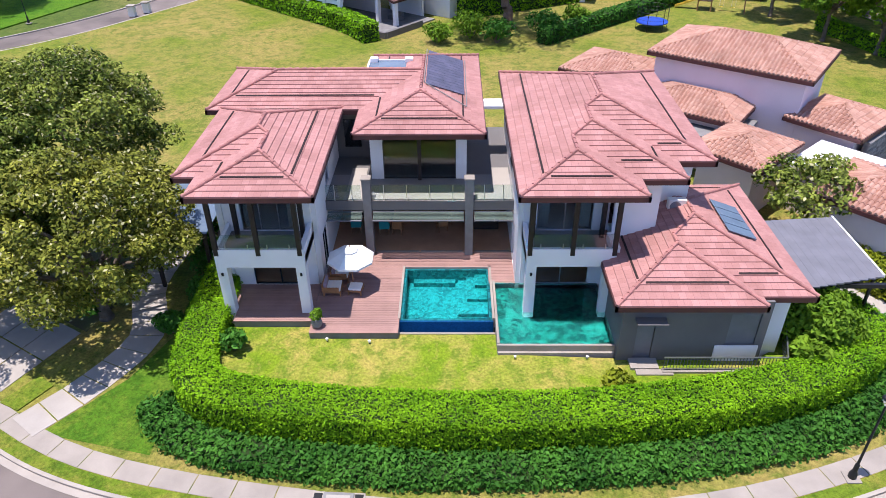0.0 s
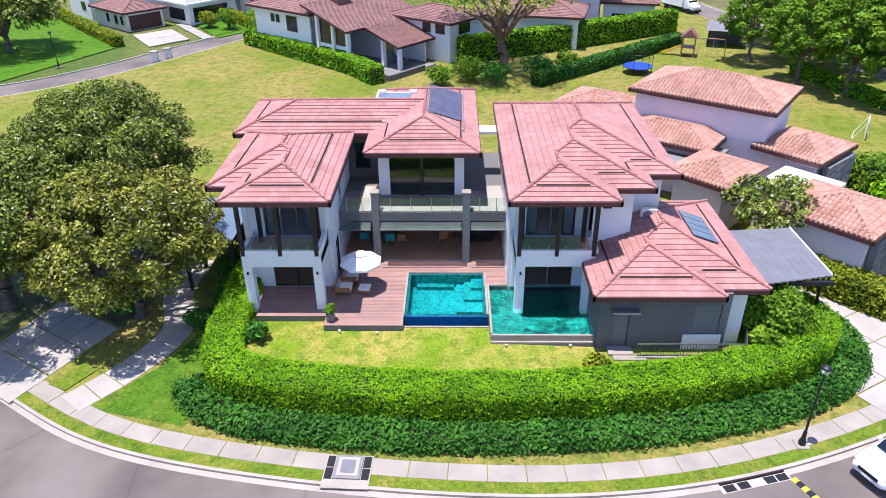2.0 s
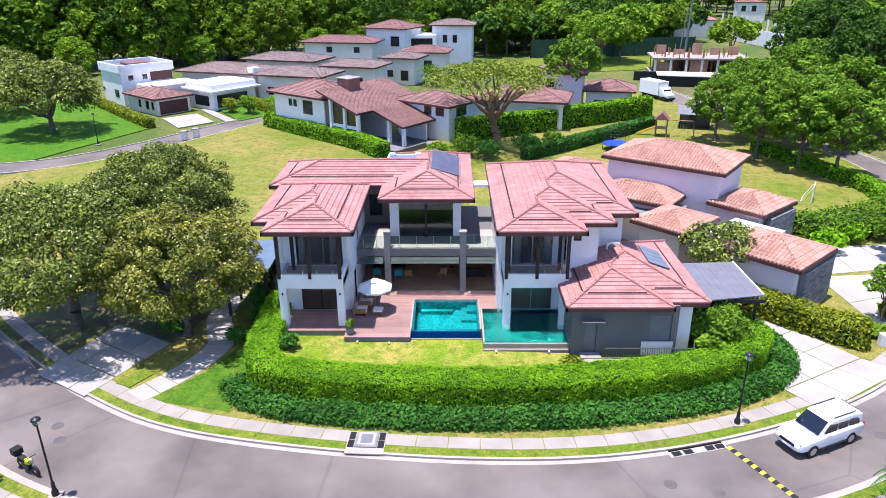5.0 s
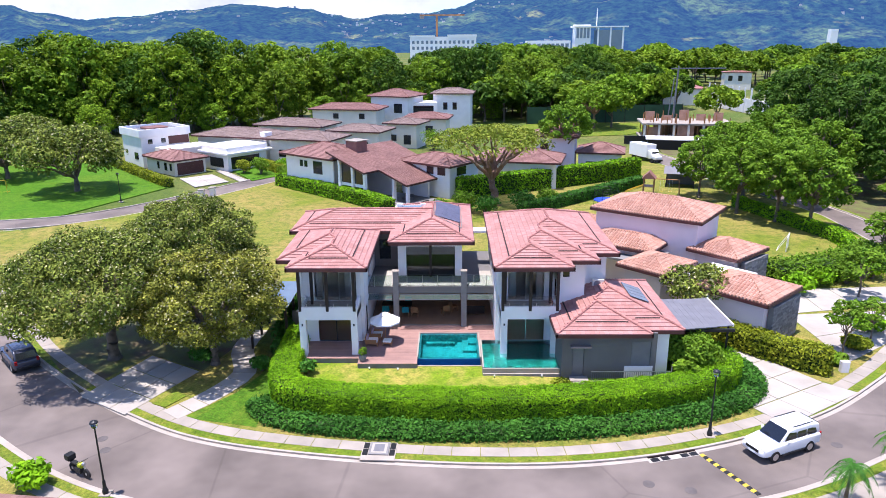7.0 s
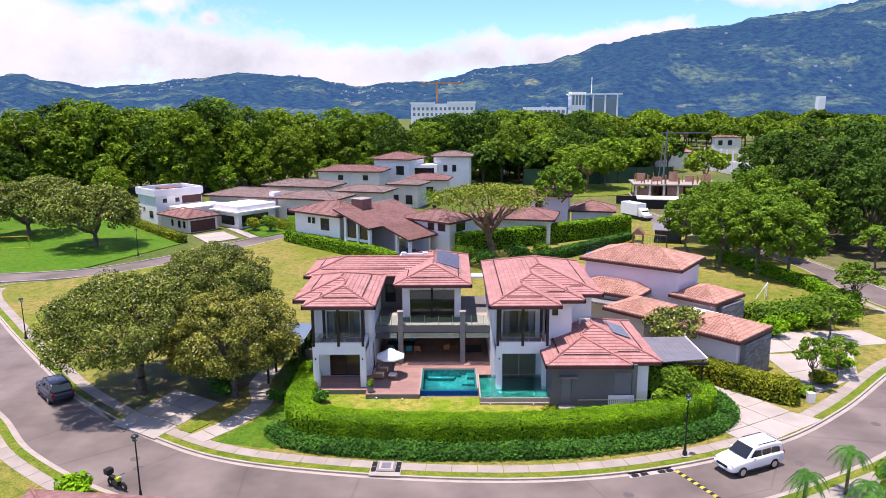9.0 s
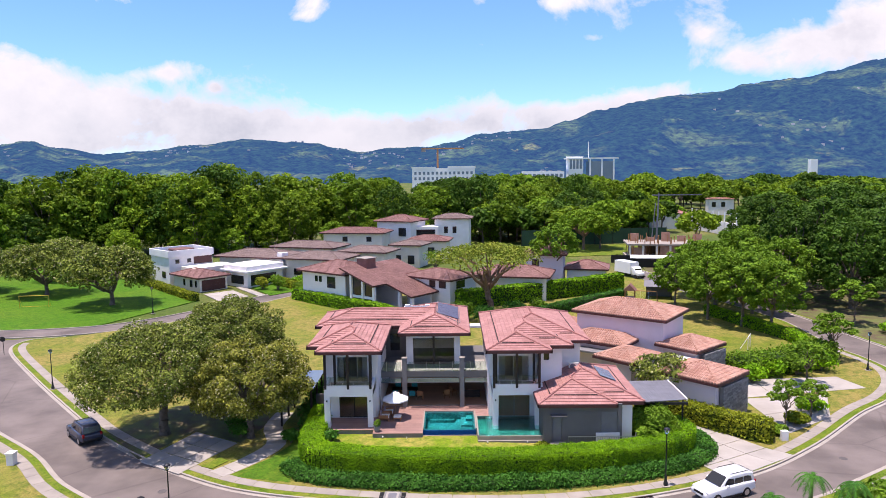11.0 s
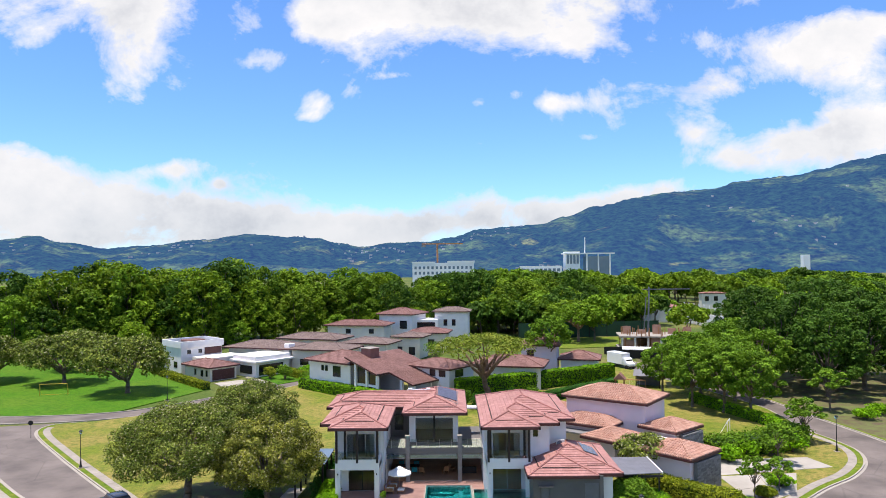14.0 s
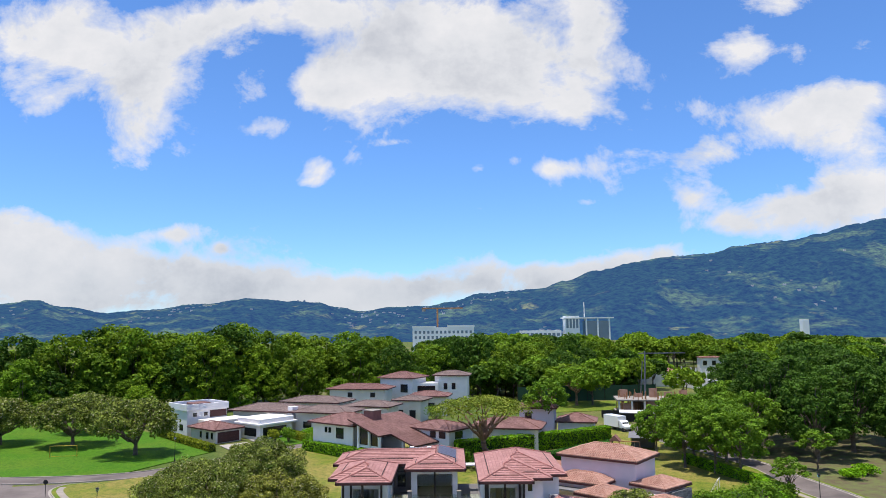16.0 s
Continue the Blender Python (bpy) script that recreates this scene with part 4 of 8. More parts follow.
def quad_slabs(name, label, corners, nu, nv, material, z, gap=0.02, thick=0.10):
    """Slabs in a skewed grid between four corners."""
    ob = thing(name, 0, 0, 0, label, "pavement", "", "structure")
    a, b, c, d = [Vector((*p, 0)) for p in corners]
    f = lambda u, v: a.lerp(b, u).lerp(d.lerp(c, u), v)
    for i in range(nu):
        for j in range(nv):
            q = [f(i / nu, j / nv), f((i + 1) / nu, j / nv), f((i + 1) / nu, (j + 1) / nv), f(i / nu, (j + 1) / nv)]
            mid = sum(q, Vector()) / 4
            q = [mid + (p - mid) * (1 - gap * 2) for p in q]
            me = bpy.data.meshes.new("slab")
            me.from_pydata([(p.x, p.y, h) for h in (z - thick, z) for p in q], [], [(3, 2, 1, 0), (4, 5, 6, 7), (0, 1, 5, 4), (1, 2, 6, 5), (2, 3, 7, 6), (3, 0, 4, 7)])
            b2 = bmesh.new()
            b2.from_mesh(me)
            bmesh.ops.recalc_face_normals(b2, faces=b2.faces)
            b2.to_mesh(me)
            b2.free()
            link_mesh("slab", me, material, ob)
    return ob


quad_slabs("parking_apron", "pale concrete parking apron in leaf shade", [(-14.6, -3.0), (-10.3, -5.6), (-7.4, 0.9), (-12.2, 3.7)], 3, 3, M["paving_white"], LAND + 0.03)
paving("garden_path", "stepped path of broad concrete slabs", curve_points([(-7.2, -5.6), (-5.2, -2.8), (-3.9, 0.8), (-5.2, 4.8), (-5.0, 9.0)], 0.2), -0.95, 0.95, 1.2, M["paving_white"], LAND + 0.025, gap=0.05)
quad_slabs("driveway", "cream concrete driveway with diagonal joints", [(32.6, -4.7), (39.2, -1.0), (34.2, 6.8), (28.4, 3.4)], 3, 4, M["paving_white"], LAND + 0.025, gap=0.012)
quad_slabs("driveway_apron", "pale concrete crossing between the drive and the street", [(33.9, -7.0), (40.9, -2.6), (39.2, -1.05), (32.6, -4.75)], 3, 1, M["paving_white"], LAND + 0.034, gap=0.006)
quad_slabs("driveway_neighbour", "bright white concrete driveway", [(42.8, 2.2), (48.8, 6.4), (52.0, 13.0), (42.6, 12.0)], 2, 2, M["paving_white"], LAND + 0.025, gap=0.008)
quad_slabs("forecourt_neighbour", "bright white concrete forecourt", [(42.6, 12.2), (57.5, 15.2), (56.5, 19.5), (43.0, 18.5)], 4, 1, M["paving_white"], LAND + 0.025, gap=0.008)

# ---------------------------------------------------------------- main house
house = thing("house", 0, 0, 0, "white and grey two-storey house with hipped pinkish red tile roofs", "house")
S = 0.32
EAVE = 7.5

planes, caps = stepped_planes([(5.85, 0.0), (6.95, 1.9)], 10.4, lambda u, v: (5.85 - u, v), EAVE, S)
roof_of_planes(house, planes, caps, EAVE, S, M["roof_tile"], label="hipped roof of pinkish red flat tiles over the west wing")
planes, caps = stepped_planes([(5.75, 0.0), (7.90, 1.6), (9.75, 3.44)], 16.2, lambda u, v: (15.03 + u, v), EAVE, S)
roof_of_planes(house, planes, caps, EAVE, S, M["roof_tile"], label="long hipped roof of pinkish red flat tiles over the east wing")
GE, GS = 3.55, 0.36
planes, caps = stepped_planes([(6.65, -2.79), (9.10, -2.10)], 8.4, lambda u, v: (19.25 + u, v), GE, GS)
garage_roof = roof_of_planes(house, planes, caps, GE, GS, M["roof_tile"], label="low hipped roof of pinkish red flat tiles")

cx0, cx1, cy0, cy1, cyb, cl = 6.78, 13.80, 6.69, 10.1, 19.5, -1.9
h1 = (cx1 - cx0) / 2
cm = (cx0 + cx1) / 2
cyb, cyr = cy1 + 2 * h1, 19.6
A1, J, K1, R0 = (cm, cy0 + h1), (cm, cy1 + h1), (cm, cyr - h1), (cl + h1, cy1 + h1)
planes = [
    [(cx1, cy0), (cx1, cyr), K1, A1],
    [(cx0, cy0), (cx1, cy0), A1],
    [(cx0, cy0), (cx0, cy1), J, A1],
    [(cl, cy1), (cx0, cy1), J, R0],
    [(cl, cy1), (cl, cyb), R0],
    [(cl, cyb), (cx0, cyb), J, R0],
    [(cx0, cyb), (cx0, cyr), K1, J],
    [(cx0, cyr), (cx1, cyr), K1],
]
zc = lambda p, h: (*p, EAVE + S * h + 0.03)
caps = [(zc((cx1, cy0), 0), zc(A1, h1)), (zc((cx0, cy0), 0), zc(A1, h1)), (zc(A1, h1), zc(K1, h1)), (zc(J, h1), zc(R0, h1)), (zc((cl, cy1), 0), zc(R0, h1)), (zc((cl, cyb), 0), zc(R0, h1)), (zc((cx1, cyr), 0), zc(K1, h1)), (zc((cx0, cyr), 0), zc(K1, h1))]
roof_of_planes(house, planes, caps, EAVE, S, M["roof_tile"], label="hipped roof of pinkish red flat tiles over the middle")

DECK = 0.40
F1 = 3.75


def glazing(name, x0, x1, y, z0, z1, leaves_n, parent, frame_mat="steel", glass_mat="glass", along="x", w=0.05):
    """A glazed opening: frame, mullions and one pane between each."""
    win = thing(name, 0, 0, 0, "", "") if parent is None else None
    ob = parent
    bm = bmesh.new()
    d = 0.05

    def bar(a0, a1, c0, c1):
        if along == "x":
            box(bm, a0, a1, y - d, y + d, c0, c1)
        else:
            box(bm, y - d, y + d, a0, a1, c0, c1)

    bar(x0, x1, z0, z0 + w), bar(x0, x1, z1 - w, z1)
    for i in range(leaves_n + 1):
        c = x0 + (x1 - x0) * i / leaves_n
        bar(max(x0, c - w / 2), min(x1, c + w / 2), z0 + w, z1 - w)
    f = part(name, bm, M[frame_mat], ob)
    for i in range(leaves_n):
        a, b = x0 + (x1 - x0) * i / leaves_n + w / 2, x0 + (x1 - x0) * (i + 1) / leaves_n - w / 2
        bm = boxes((a, b, y - 0.006, y + 0.006, z0 + w, z1 - w)) if along == "x" else boxes((y - 0.006, y + 0.006, a, b, z0 + w, z1 - w))
        p = part("pane", bm, M[glass_mat], f)
        p.visible_shadow = False
    return f


# floors
for r in ((0.56, 5.1, 3.2, 14, -0.9, DECK - 0.04), (5.1, 15.4, 6.22, 16, -0.9, DECK - 0.04), (15.6, 23.8, 3.2, 15.3, -0.9, DECK - 0.06)):
    part("plinth", boxes(r), M["stone_grey"], house)
part("patio_floor", boxes((5.15, 15.45, 6.35, 15.8, DECK - 0.03, DECK + 0.01)), M["patio_floor"], house, "brown timber-look floor of the covered terrace")

# west wing
bm = bmesh.new()
box(bm, 0.55, 1.05, 0.73, 1.23, -0.3, 3.21), box(bm, 4.42, 4.90, 0.73, 1.23, -0.3, 3.21)
wall_x(bm, 0.55, 4.90, 0.73, 0.95, 3.21, 4.23)
wall_y(bm, 0.95, 3.4, 0.55, 0.75, 3.21, 4.23), wall_y(bm, 0.95, 3.4, 4.68, 4.90, 3.21, 4.23)
wall_y(bm, 3.4, 14.0, 0.40, 0.65, -0.9, 7.35)
wall_y(bm, 3.4, 14.0, 4.90, 5.15, -0.3, 7.35, [(4.3, 5.6, 0.4, 2.9), (6.6, 7.8, 4.4, 6.4)])
wall_x(bm, 0.65, 4.90, 3.2, 3.4, -0.3, 7.35, [(1.5, 4.3, DECK, 2.9), (1.35, 4.2, 3.80, 6.2)])
wall_x(bm, 0.40, 5.15, 13.8, 14.0, -0.9, 7.35)
box(bm, 0.10, 0.40, 3.3, 3.9, -0.9, 7.35)
part("wall", bm, M["wall_white"], house, "white rendered walls of the west wing")
part("ceiling_slab", boxes((0.65, 4.9, 0.95, 13.8, 3.3, F1)), M["wall_white"], house)
part("balcony_floor", boxes((0.75, 4.68, 0.95, 3.2, F1, F1 + 0.04)), M["terrace_tile"], house)
part("inner_floor", boxes((0.66, 4.89, 3.45, 13.7, DECK - 0.03, DECK + 0.02)), M["patio_floor"], house)
glazing("glass_door", 1.5, 4.3, 3.30, DECK, 2.9, 2, house, "metal_dark")
glazing("glass_door", 1.35, 4.2, 3.30, 3.80, 6.2, 3, house)
glazing("window", 6.6, 7.8, 5.02, 4.4, 6.4, 2, house, "steel", "glass", "y")
glazing("window", 4.3, 5.6, 5.02, 0.4, 2.9, 2, house, "metal_dark", "glass", "y")
for px_, py_ in ((0.68, 0.80), (2.72, 0.80), (4.72, 0.80), (1.25, 2.6), (4.55, 2.6)):
    part("post", boxes((px_ - 0.11, px_ + 0.11, py_ - 0.11, py_ + 0.11, 3.9 if py_ < 1 else F1, 7.36), bevel=0.015), M["timber_dark"], house, "dark stained timber post")
for a, b in ((0.82, 2.60), (2.84, 4.60)):
    p = part("rail_pane", boxes((a, b, 0.785, 0.80, 4.24, 5.05)), M["glass_rail"], house, "clear glass balustrade pane")
    p.visible_shadow = False
    for c in (a + 0.35, b - 0.35):
        part("rail_clamp", boxes((c - 0.02, c + 0.02, 0.765, 0.83, 4.20, 4.48)), M["steel"], house)

# east wing
bm = bmesh.new()
box(bm, 15.62, 16.12, 0.73, 1.23, -0.3, 3.25), box(bm, 19.40, 19.90, 0.73, 1.23, -0.3, 3.25)
wall_x(bm, 15.62, 19.90, 0.73, 0.95, 3.25, 4.25)
wall_y(bm, 0.95, 3.4, 15.62, 15.84, 3.25, 4.25)
wall_y(bm, 0.95, 2.3, 19.68, 19.90, 3.25, 4.25)
wall_y(bm, 3.4, 15.4, 15.40, 15.62, -0.3, 7.35, [(5.0, 6.3, DECK, 2.9), (8.0, 10.0, 4.5, 6.4)])
wall_x(bm, 15.62, 19.9, 3.2, 3.4, -0.3, 7.35, [(16.3, 19.2, DECK, 3.0), (16.3, 19.1, 3.80, 6.2)])
wall_x(bm, 19.90, 22.0, 2.3, 2.5, 2.5, 7.35, [(20.35, 20.85, 6.0, 6.75)])
wall_y(bm, 2.5, 4.3, 21.8, 22.0, 2.5, 7.35)
wall_x(bm, 22.0, 24.0, 4.3, 4.5, 2.5, 7.35)
wall_y(bm, 4.5, 15.4, 23.8, 24.0, 0.0, 7.35)
wall_x(bm, 15.62, 24.0, 15.2, 15.4, -0.3, 7.35)
box(bm, 19.9, 20.1, 1.0, 3.2, -0.3, 4.2)
part("wall", bm, M["wall_white"], house, "white rendered walls of the east wing")
part("ceiling_slab", boxes((15.62, 19.9, 0.95, 15.2, 3.3, F1)), M["wall_white"], house)
part("balcony_floor", boxes((15.84, 19.68, 0.95, 3.2, F1, F1 + 0.04)), M["terrace_tile"], house)
part("inner_floor", boxes((15.63, 23.7, 3.45, 15.1, DECK - 0.05, DECK + 0.02)), M["patio_floor"], house)
glazing("glass_door", 16.3, 19.2, 3.30, DECK, 3.0, 2, house)
glazing("glass_door", 16.3, 19.1, 3.30, 3.80, 6.2, 2, house)
glazing("window", 20.35, 20.85, 2.4, 6.0, 6.75, 1, house, "metal_dark", "window_dark")
glazing("window", 8.0, 10.0, 15.5, 4.5, 6.4, 2, house, "metal_dark", "glass", "y")
for px_, py_ in ((15.75, 0.80), (17.78, 0.80), (19.78, 0.80), (16.05, 2.6), (19.5, 2.6)):
    part("post", boxes((px_ - 0.11, px_ + 0.11, py_ - 0.11, py_ + 0.11, 3.9 if py_ < 1 else F1, 7.36), bevel=0.015), M["timber_dark"], house, "dark stained timber post")
for a, b in ((15.90, 17.66), (17.90, 19.66)):
    p = part("rail_pane", boxes((a, b, 0.785, 0.80, 4.26, 5.05)), M["glass_rail"], house, "clear glass balustrade pane")
    p.visible_shadow = False
    for c in (a + 0.35, b - 0.35):
        part("rail_clamp", boxes((c - 0.02, c + 0.02, 0.765, 0.83, 4.22, 4.50)), M["steel"], house)

def curtain(x0, x1, y, z0, z1):
    """A hanging drape with soft folds."""
    n = 14
    bm = bmesh.new()
    rows = [[bm.verts.new((x0 + (x1 - x0) * i / n, y + 0.035 * math.sin(i * 2.1), z)) for i in range(n + 1)] for z in (z0, z1)]
    for i in range(n):
        bm.faces.new((rows[0][i], rows[0][i + 1], rows[1][i + 1], rows[1][i]))
    bmesh.ops.solidify(bm, geom=list(bm.faces), thickness=0.012)
    tagged(part("curtain", bm, M["cloth_white"], None, smooth=True), "white drape gathered beside the glass door", "curtain", "curtains")


for x0, x1 in ((1.42, 1.95), (3.65, 4.15), (16.4, 16.95), (18.5, 19.02)):
    curtain(x0, x1, 3.52, F1 + 0.05, 6.15)

# middle: covered terrace below, roof terrace and glazed room above
bm = bmesh.new()
wall_x(bm, 5.15, 15.4, 15.8, 16.0, -0.3, 3.4)
part("back_wall", bm, M["wall_cream"], house)
part("terrace_slab", boxes((5.15, 15.40, 6.0, 15.8, 3.35, 3.95)), M["wall_grey"], house, "dark grey slab edge")
part("terrace_floor", boxes((5.15, 15.40, 6.25, 9.0, 3.95, 3.98)), M["terrace_tile"], house)
bm = boxes((5.2, 7.1, 6.05, 6.9, 3.98, 4.02), (6.2, 7.1, 6.9, 9.8, 3.98, 4.02), (7.7, 12.7, 6.05, 6.75, 3.98, 4.02), (13.3, 15.3, 6.05, 6.75, 3.98, 4.02), (14.3, 15.3, 6.75, 9.8, 3.98, 4.02))
part("terrace_border", bm, M["paving_white"], house, "pale stone border of the roof terrace")
for a in (7.18, 12.74):
    part("column", boxes((a, a + 0.45, 5.965, 6.45, DECK, 5.2), bevel=0.01), M["stone_grey"], house, "grey stone-clad square column")
    part("column_cap", boxes((a - 0.05, a + 0.50, 5.95, 6.50, 5.2, 5.27), bevel=0.01), M["concrete"], house)
for a, b in ((5.2, 7.1), (7.72, 12.7), (13.26, 15.3)):
    p = part("rail_pane", boxes((a, b, 6.01, 6.025, 4.0, 4.9)), M["glass_rail"], house, "clear glass balustrade pane")
    p.visible_shadow = False
    n = max(2, int((b - a) / 1.2))
    for i in range(n):
        c = a + (b - a) * (i + 0.5) / n
        part("rail_clamp", boxes((c - 0.02, c + 0.02, 5.99, 6.05, 3.96, 4.9)), M["steel"], house)
for a, b in ((5.2, 7.12), (7.7, 12.68), (13.24, 15.35)):
    aw = part("awning", boxes((a, b, 5.35, 5.41, 3.02, 3.08), (a, b, 5.98, 6.02, 3.22, 3.28)), M["metal_grey"], house, "slatted greenish glass canopy")
    n = 7
    for i in range(n):
        y0 = 5.41 + i * 0.082
        z0 = 3.05 + 0.2 * i / n
        part("slat", boxes((a + 0.02, b - 0.02, y0, y0 + 0.065, z0, z0 + 0.02)), M["awning"], aw)
    for c in (a, (a + b) / 2, b - 0.05):
        part("bracket", boxes((c, c + 0.05, 5.35, 6.0, 3.00, 3.05)), M["steel"], aw)
bm = bmesh.new()
wall_x(bm, 7.45, 8.15, 8.5, 8.7, 3.95, 7.35), wall_x(bm, 12.25, 12.85, 8.5, 8.7, 3.95, 7.35)
wall_x(bm, 8.15, 12.25, 8.5, 8.7, 6.6, 7.35)
wall_y(bm, 8.7, 15.0, 7.45, 7.65, 3.95, 7.35), wall_y(bm, 8.7, 15.0, 12.65, 12.85, 3.95, 7.35)
wall_x(bm, 7.65, 12.65, 14.8, 15.0, 3.95, 7.35)
part("wall", bm, M["wall_white"], house, "white rendered walls of the upper room")
glazing("glass_door", 8.15, 12.25, 8.58, 3.98, 6.6, 2, house, "metal_dark")
part("post", boxes((10.10, 10.30, 8.30, 8.48, 3.98, 7.36), bevel=0.01), M["timber_dark"], house, "dark timber post")
bm = bmesh.new()
wall_x(bm, 5.15, 7.45, 11.4, 11.6, 3.95, 7.35, [(5.6, 6.6, 4.6, 6.4)])
wall_x(bm, -1.0, 0.4, 10.9, 11.1, -0.9, 7.35), wall_y(bm, 11.1, 16.3, -1.0, -0.8, -0.9, 7.35), wall_x(bm, -0.8, 7.4, 16.3, 16.5, -0.9, 7.35), wall_y(bm, 16.3, 18.7, 7.4, 7.6, -0.9, 7.35), wall_x(bm, 7.6, 12.8, 18.5, 18.7, -0.9, 7.35), wall_y(bm, 15.0, 18.5, 12.6, 12.8, -0.9, 7.35)
part("wall", bm, M["wall_grey"], house, "dark grey rendered walls at the back")
glazing("window", 5.6, 6.6, 11.5, 4.6, 6.4, 1, house, "metal_dark", "window_dark")
part("bridge_roof", boxes((13.7, 15.2, 11.6, 12.8, 6.9, 7.1), bevel=0.02), M["wall_white"], house, "white flat roof of the link between the wings")

# low east block with the dark wall
bm = bmesh.new()
wall_x(bm, 19.75, 26.4, -2.30, -2.10, -0.9, 3.45, [(20.50, 21.32, 0.15, 2.30), (24.65, 26.0, 0.95, 2.75)])
wall_y(bm, -2.10, 1.0, 19.75, 19.95, -0.9, 3.45)
part("wall", bm, M["wall_grey"], house, "dark grey rendered wall of the low block")
bm = bmesh.new()
wall_x(bm, 26.4, 27.4, -1.75, -1.55, -0.9, 3.45)
wall_y(bm, -1.55, 7.6, 27.2, 27.4, -0.9, 3.45)
wall_x(bm, 19.95, 27.2, 7.4, 7.6, -0.9, 3.45)
box(bm, 24.2, 26.2, -2.36, -2.303, 0.0, 0.93)
part("wall", bm, M["wall_white"], house, "white rendered end wall of the low block")
part("door", boxes((20.52, 21.30, -2.22, -2.16, 0.16, 2.28), bevel=0.01), M["metal_grey"], house, "plain grey flush door")
part("door_canopy", boxes((20.3, 21.7, -2.85, -2.30, 2.50, 2.58), bevel=0.01), M["wall_grey"], house)
part("shutter", boxes((24.67, 25.98, -2.24, -2.18, 0.97, 2.73)), M["metal_grey"], house, "dark blue-grey shutter")
part("door_step", boxes((20.3, 21.6, -3.0, -2.30, 0.0, 0.14), (20.5, 22.2, -3.35, -3.0, -0.05, 0.07)), M["concrete"], house, "pale concrete doorstep")

# solar panels and pool heating mat on the roofs
for i in range(4):
    bm = bmesh.new()
    y0 = 1.55 + i * 0.78
    for xa, xb in ((25.3, 26.75),):
        za = lambda x: GE + GS * (28.35 - x) + 0.12
        vs = [bm.verts.new(p) for p in ((xa, y0, za(xa)), (xb, y0, za(xb)), (xb, y0 + 0.72, za(xb)), (xa, y0 + 0.72, za(xa)), (xa, y0, za(xa) + 0.05), (xb, y0, za(xb) + 0.05), (xb, y0 + 0.72, za(xb) + 0.05), (xa, y0 + 0.72, za(xa) + 0.05))]
        for f in ((3, 2, 1, 0), (4, 5, 6, 7), (0, 1, 5, 4), (1, 2, 6, 5), (2, 3, 7, 6), (3, 0, 4, 7)):
            bm.faces.new([vs[j] for j in f])
    tagged(part("solar_panel", bm, M["panel_blue"], None), "blue-grey solar panel lying on the tile roof", "solar panel", "solar panels")


def on_slope(name, x0, x1, y0, y1, fx, material, label, category, thick=0.06, strips=1):
    ob = thing(name, 0, 0, 0, label, category)
    for i in range(strips):
        xa, xb = x0, x1
        ya, yb = y0 + (y1 - y0) * i / strips, y0 + (y1 - y0) * (i + 1) / strips - 0.015
        bm = bmesh.new()
        vs = [bm.verts.new((x, y, fx(x, y) + h)) for h in (0.08, 0.08 + thick) for x, y in ((xa, ya), (xb, ya), (xb, yb), (xa, yb))]
        for f in ((3, 2, 1, 0), (4, 5, 6, 7), (0, 1, 5, 4), (1, 2, 6, 5), (2, 3, 7, 6), (3, 0, 4, 7)):
            bm.faces.new([vs[j] for j in f])
        part("strip", bm, material, ob)
    return ob


east_slope = lambda x, y: EAVE + S * (cx1 - x)
mat_ob = on_slope("pool_heater_mat", 10.55, 12.75, 11.2, 17.2, east_slope, M["solar_mat"], "dark ribbed pool heating mat on the roof", "solar panel", 0.04, 14)
bm = bmesh.new()
for a, b in (((12.85, 9.6), (12.85, 17.3)), ((10.45, 11.4), (10.45, 17.3)), ((10.45, 11.3), (12.85, 9.5))):
    tube(bm, (*a, east_slope(*a) + 0.11), (*b, east_slope(*b) + 0.11), 0.028, 0.028, 8)
part("pipe", bm, M["stone_grey"], mat_ob, "grey plastic pipe")
sky_l = thing("roof_skylight", 8.3, 15.4, EAVE + S * 1.9 - 0.05, "flat white-framed glass skylight on the ridge", "skylight")
part("frame", boxes((-1.5, 1.4, -0.9, -0.78, 0, 0.3), (-1.5, 1.4, 0.78, 0.9, 0, 0.3), (-1.5, -1.38, -0.78, 0.78, 0, 0.3), (1.28, 1.4, -0.78, 0.78, 0, 0.3)), M["wall_white"], sky_l)
part("pane", boxes((-1.38, 1.28, -0.78, 0.78, 0.1, 0.24)), M["panel_blue"], sky_l)
for c in (-1.15, 1.05):
    part("vent_cap", boxes((c - 0.25, c + 0.25, 0.4, 0.85, 0.24, 0.5), bevel=0.02), M["wall_white"], sky_l)


# ---------------------------------------------------------------- pool, pond, deck
BOARD = 0.145


def decking(name, label, fields):
    ob = thing(name, 0, 0, 0, label, "deck", "", "structure")
    for x0, x1, y0, y1, z in fields:
        n = round((y1 - y0) / BOARD)
        w = (y1 - y0) / n
        me = bpy.data.meshes.new("plank")
        bm = boxes((x0, x1, 0.004, w - 0.008, -0.035, 0.0))
        bm.to_mesh(me)
        bm.free()
        for i in range(n):
            p = link_mesh("plank", me, M["deck"], ob)
            p.location = (0, y0 + i * w, z)
    return ob


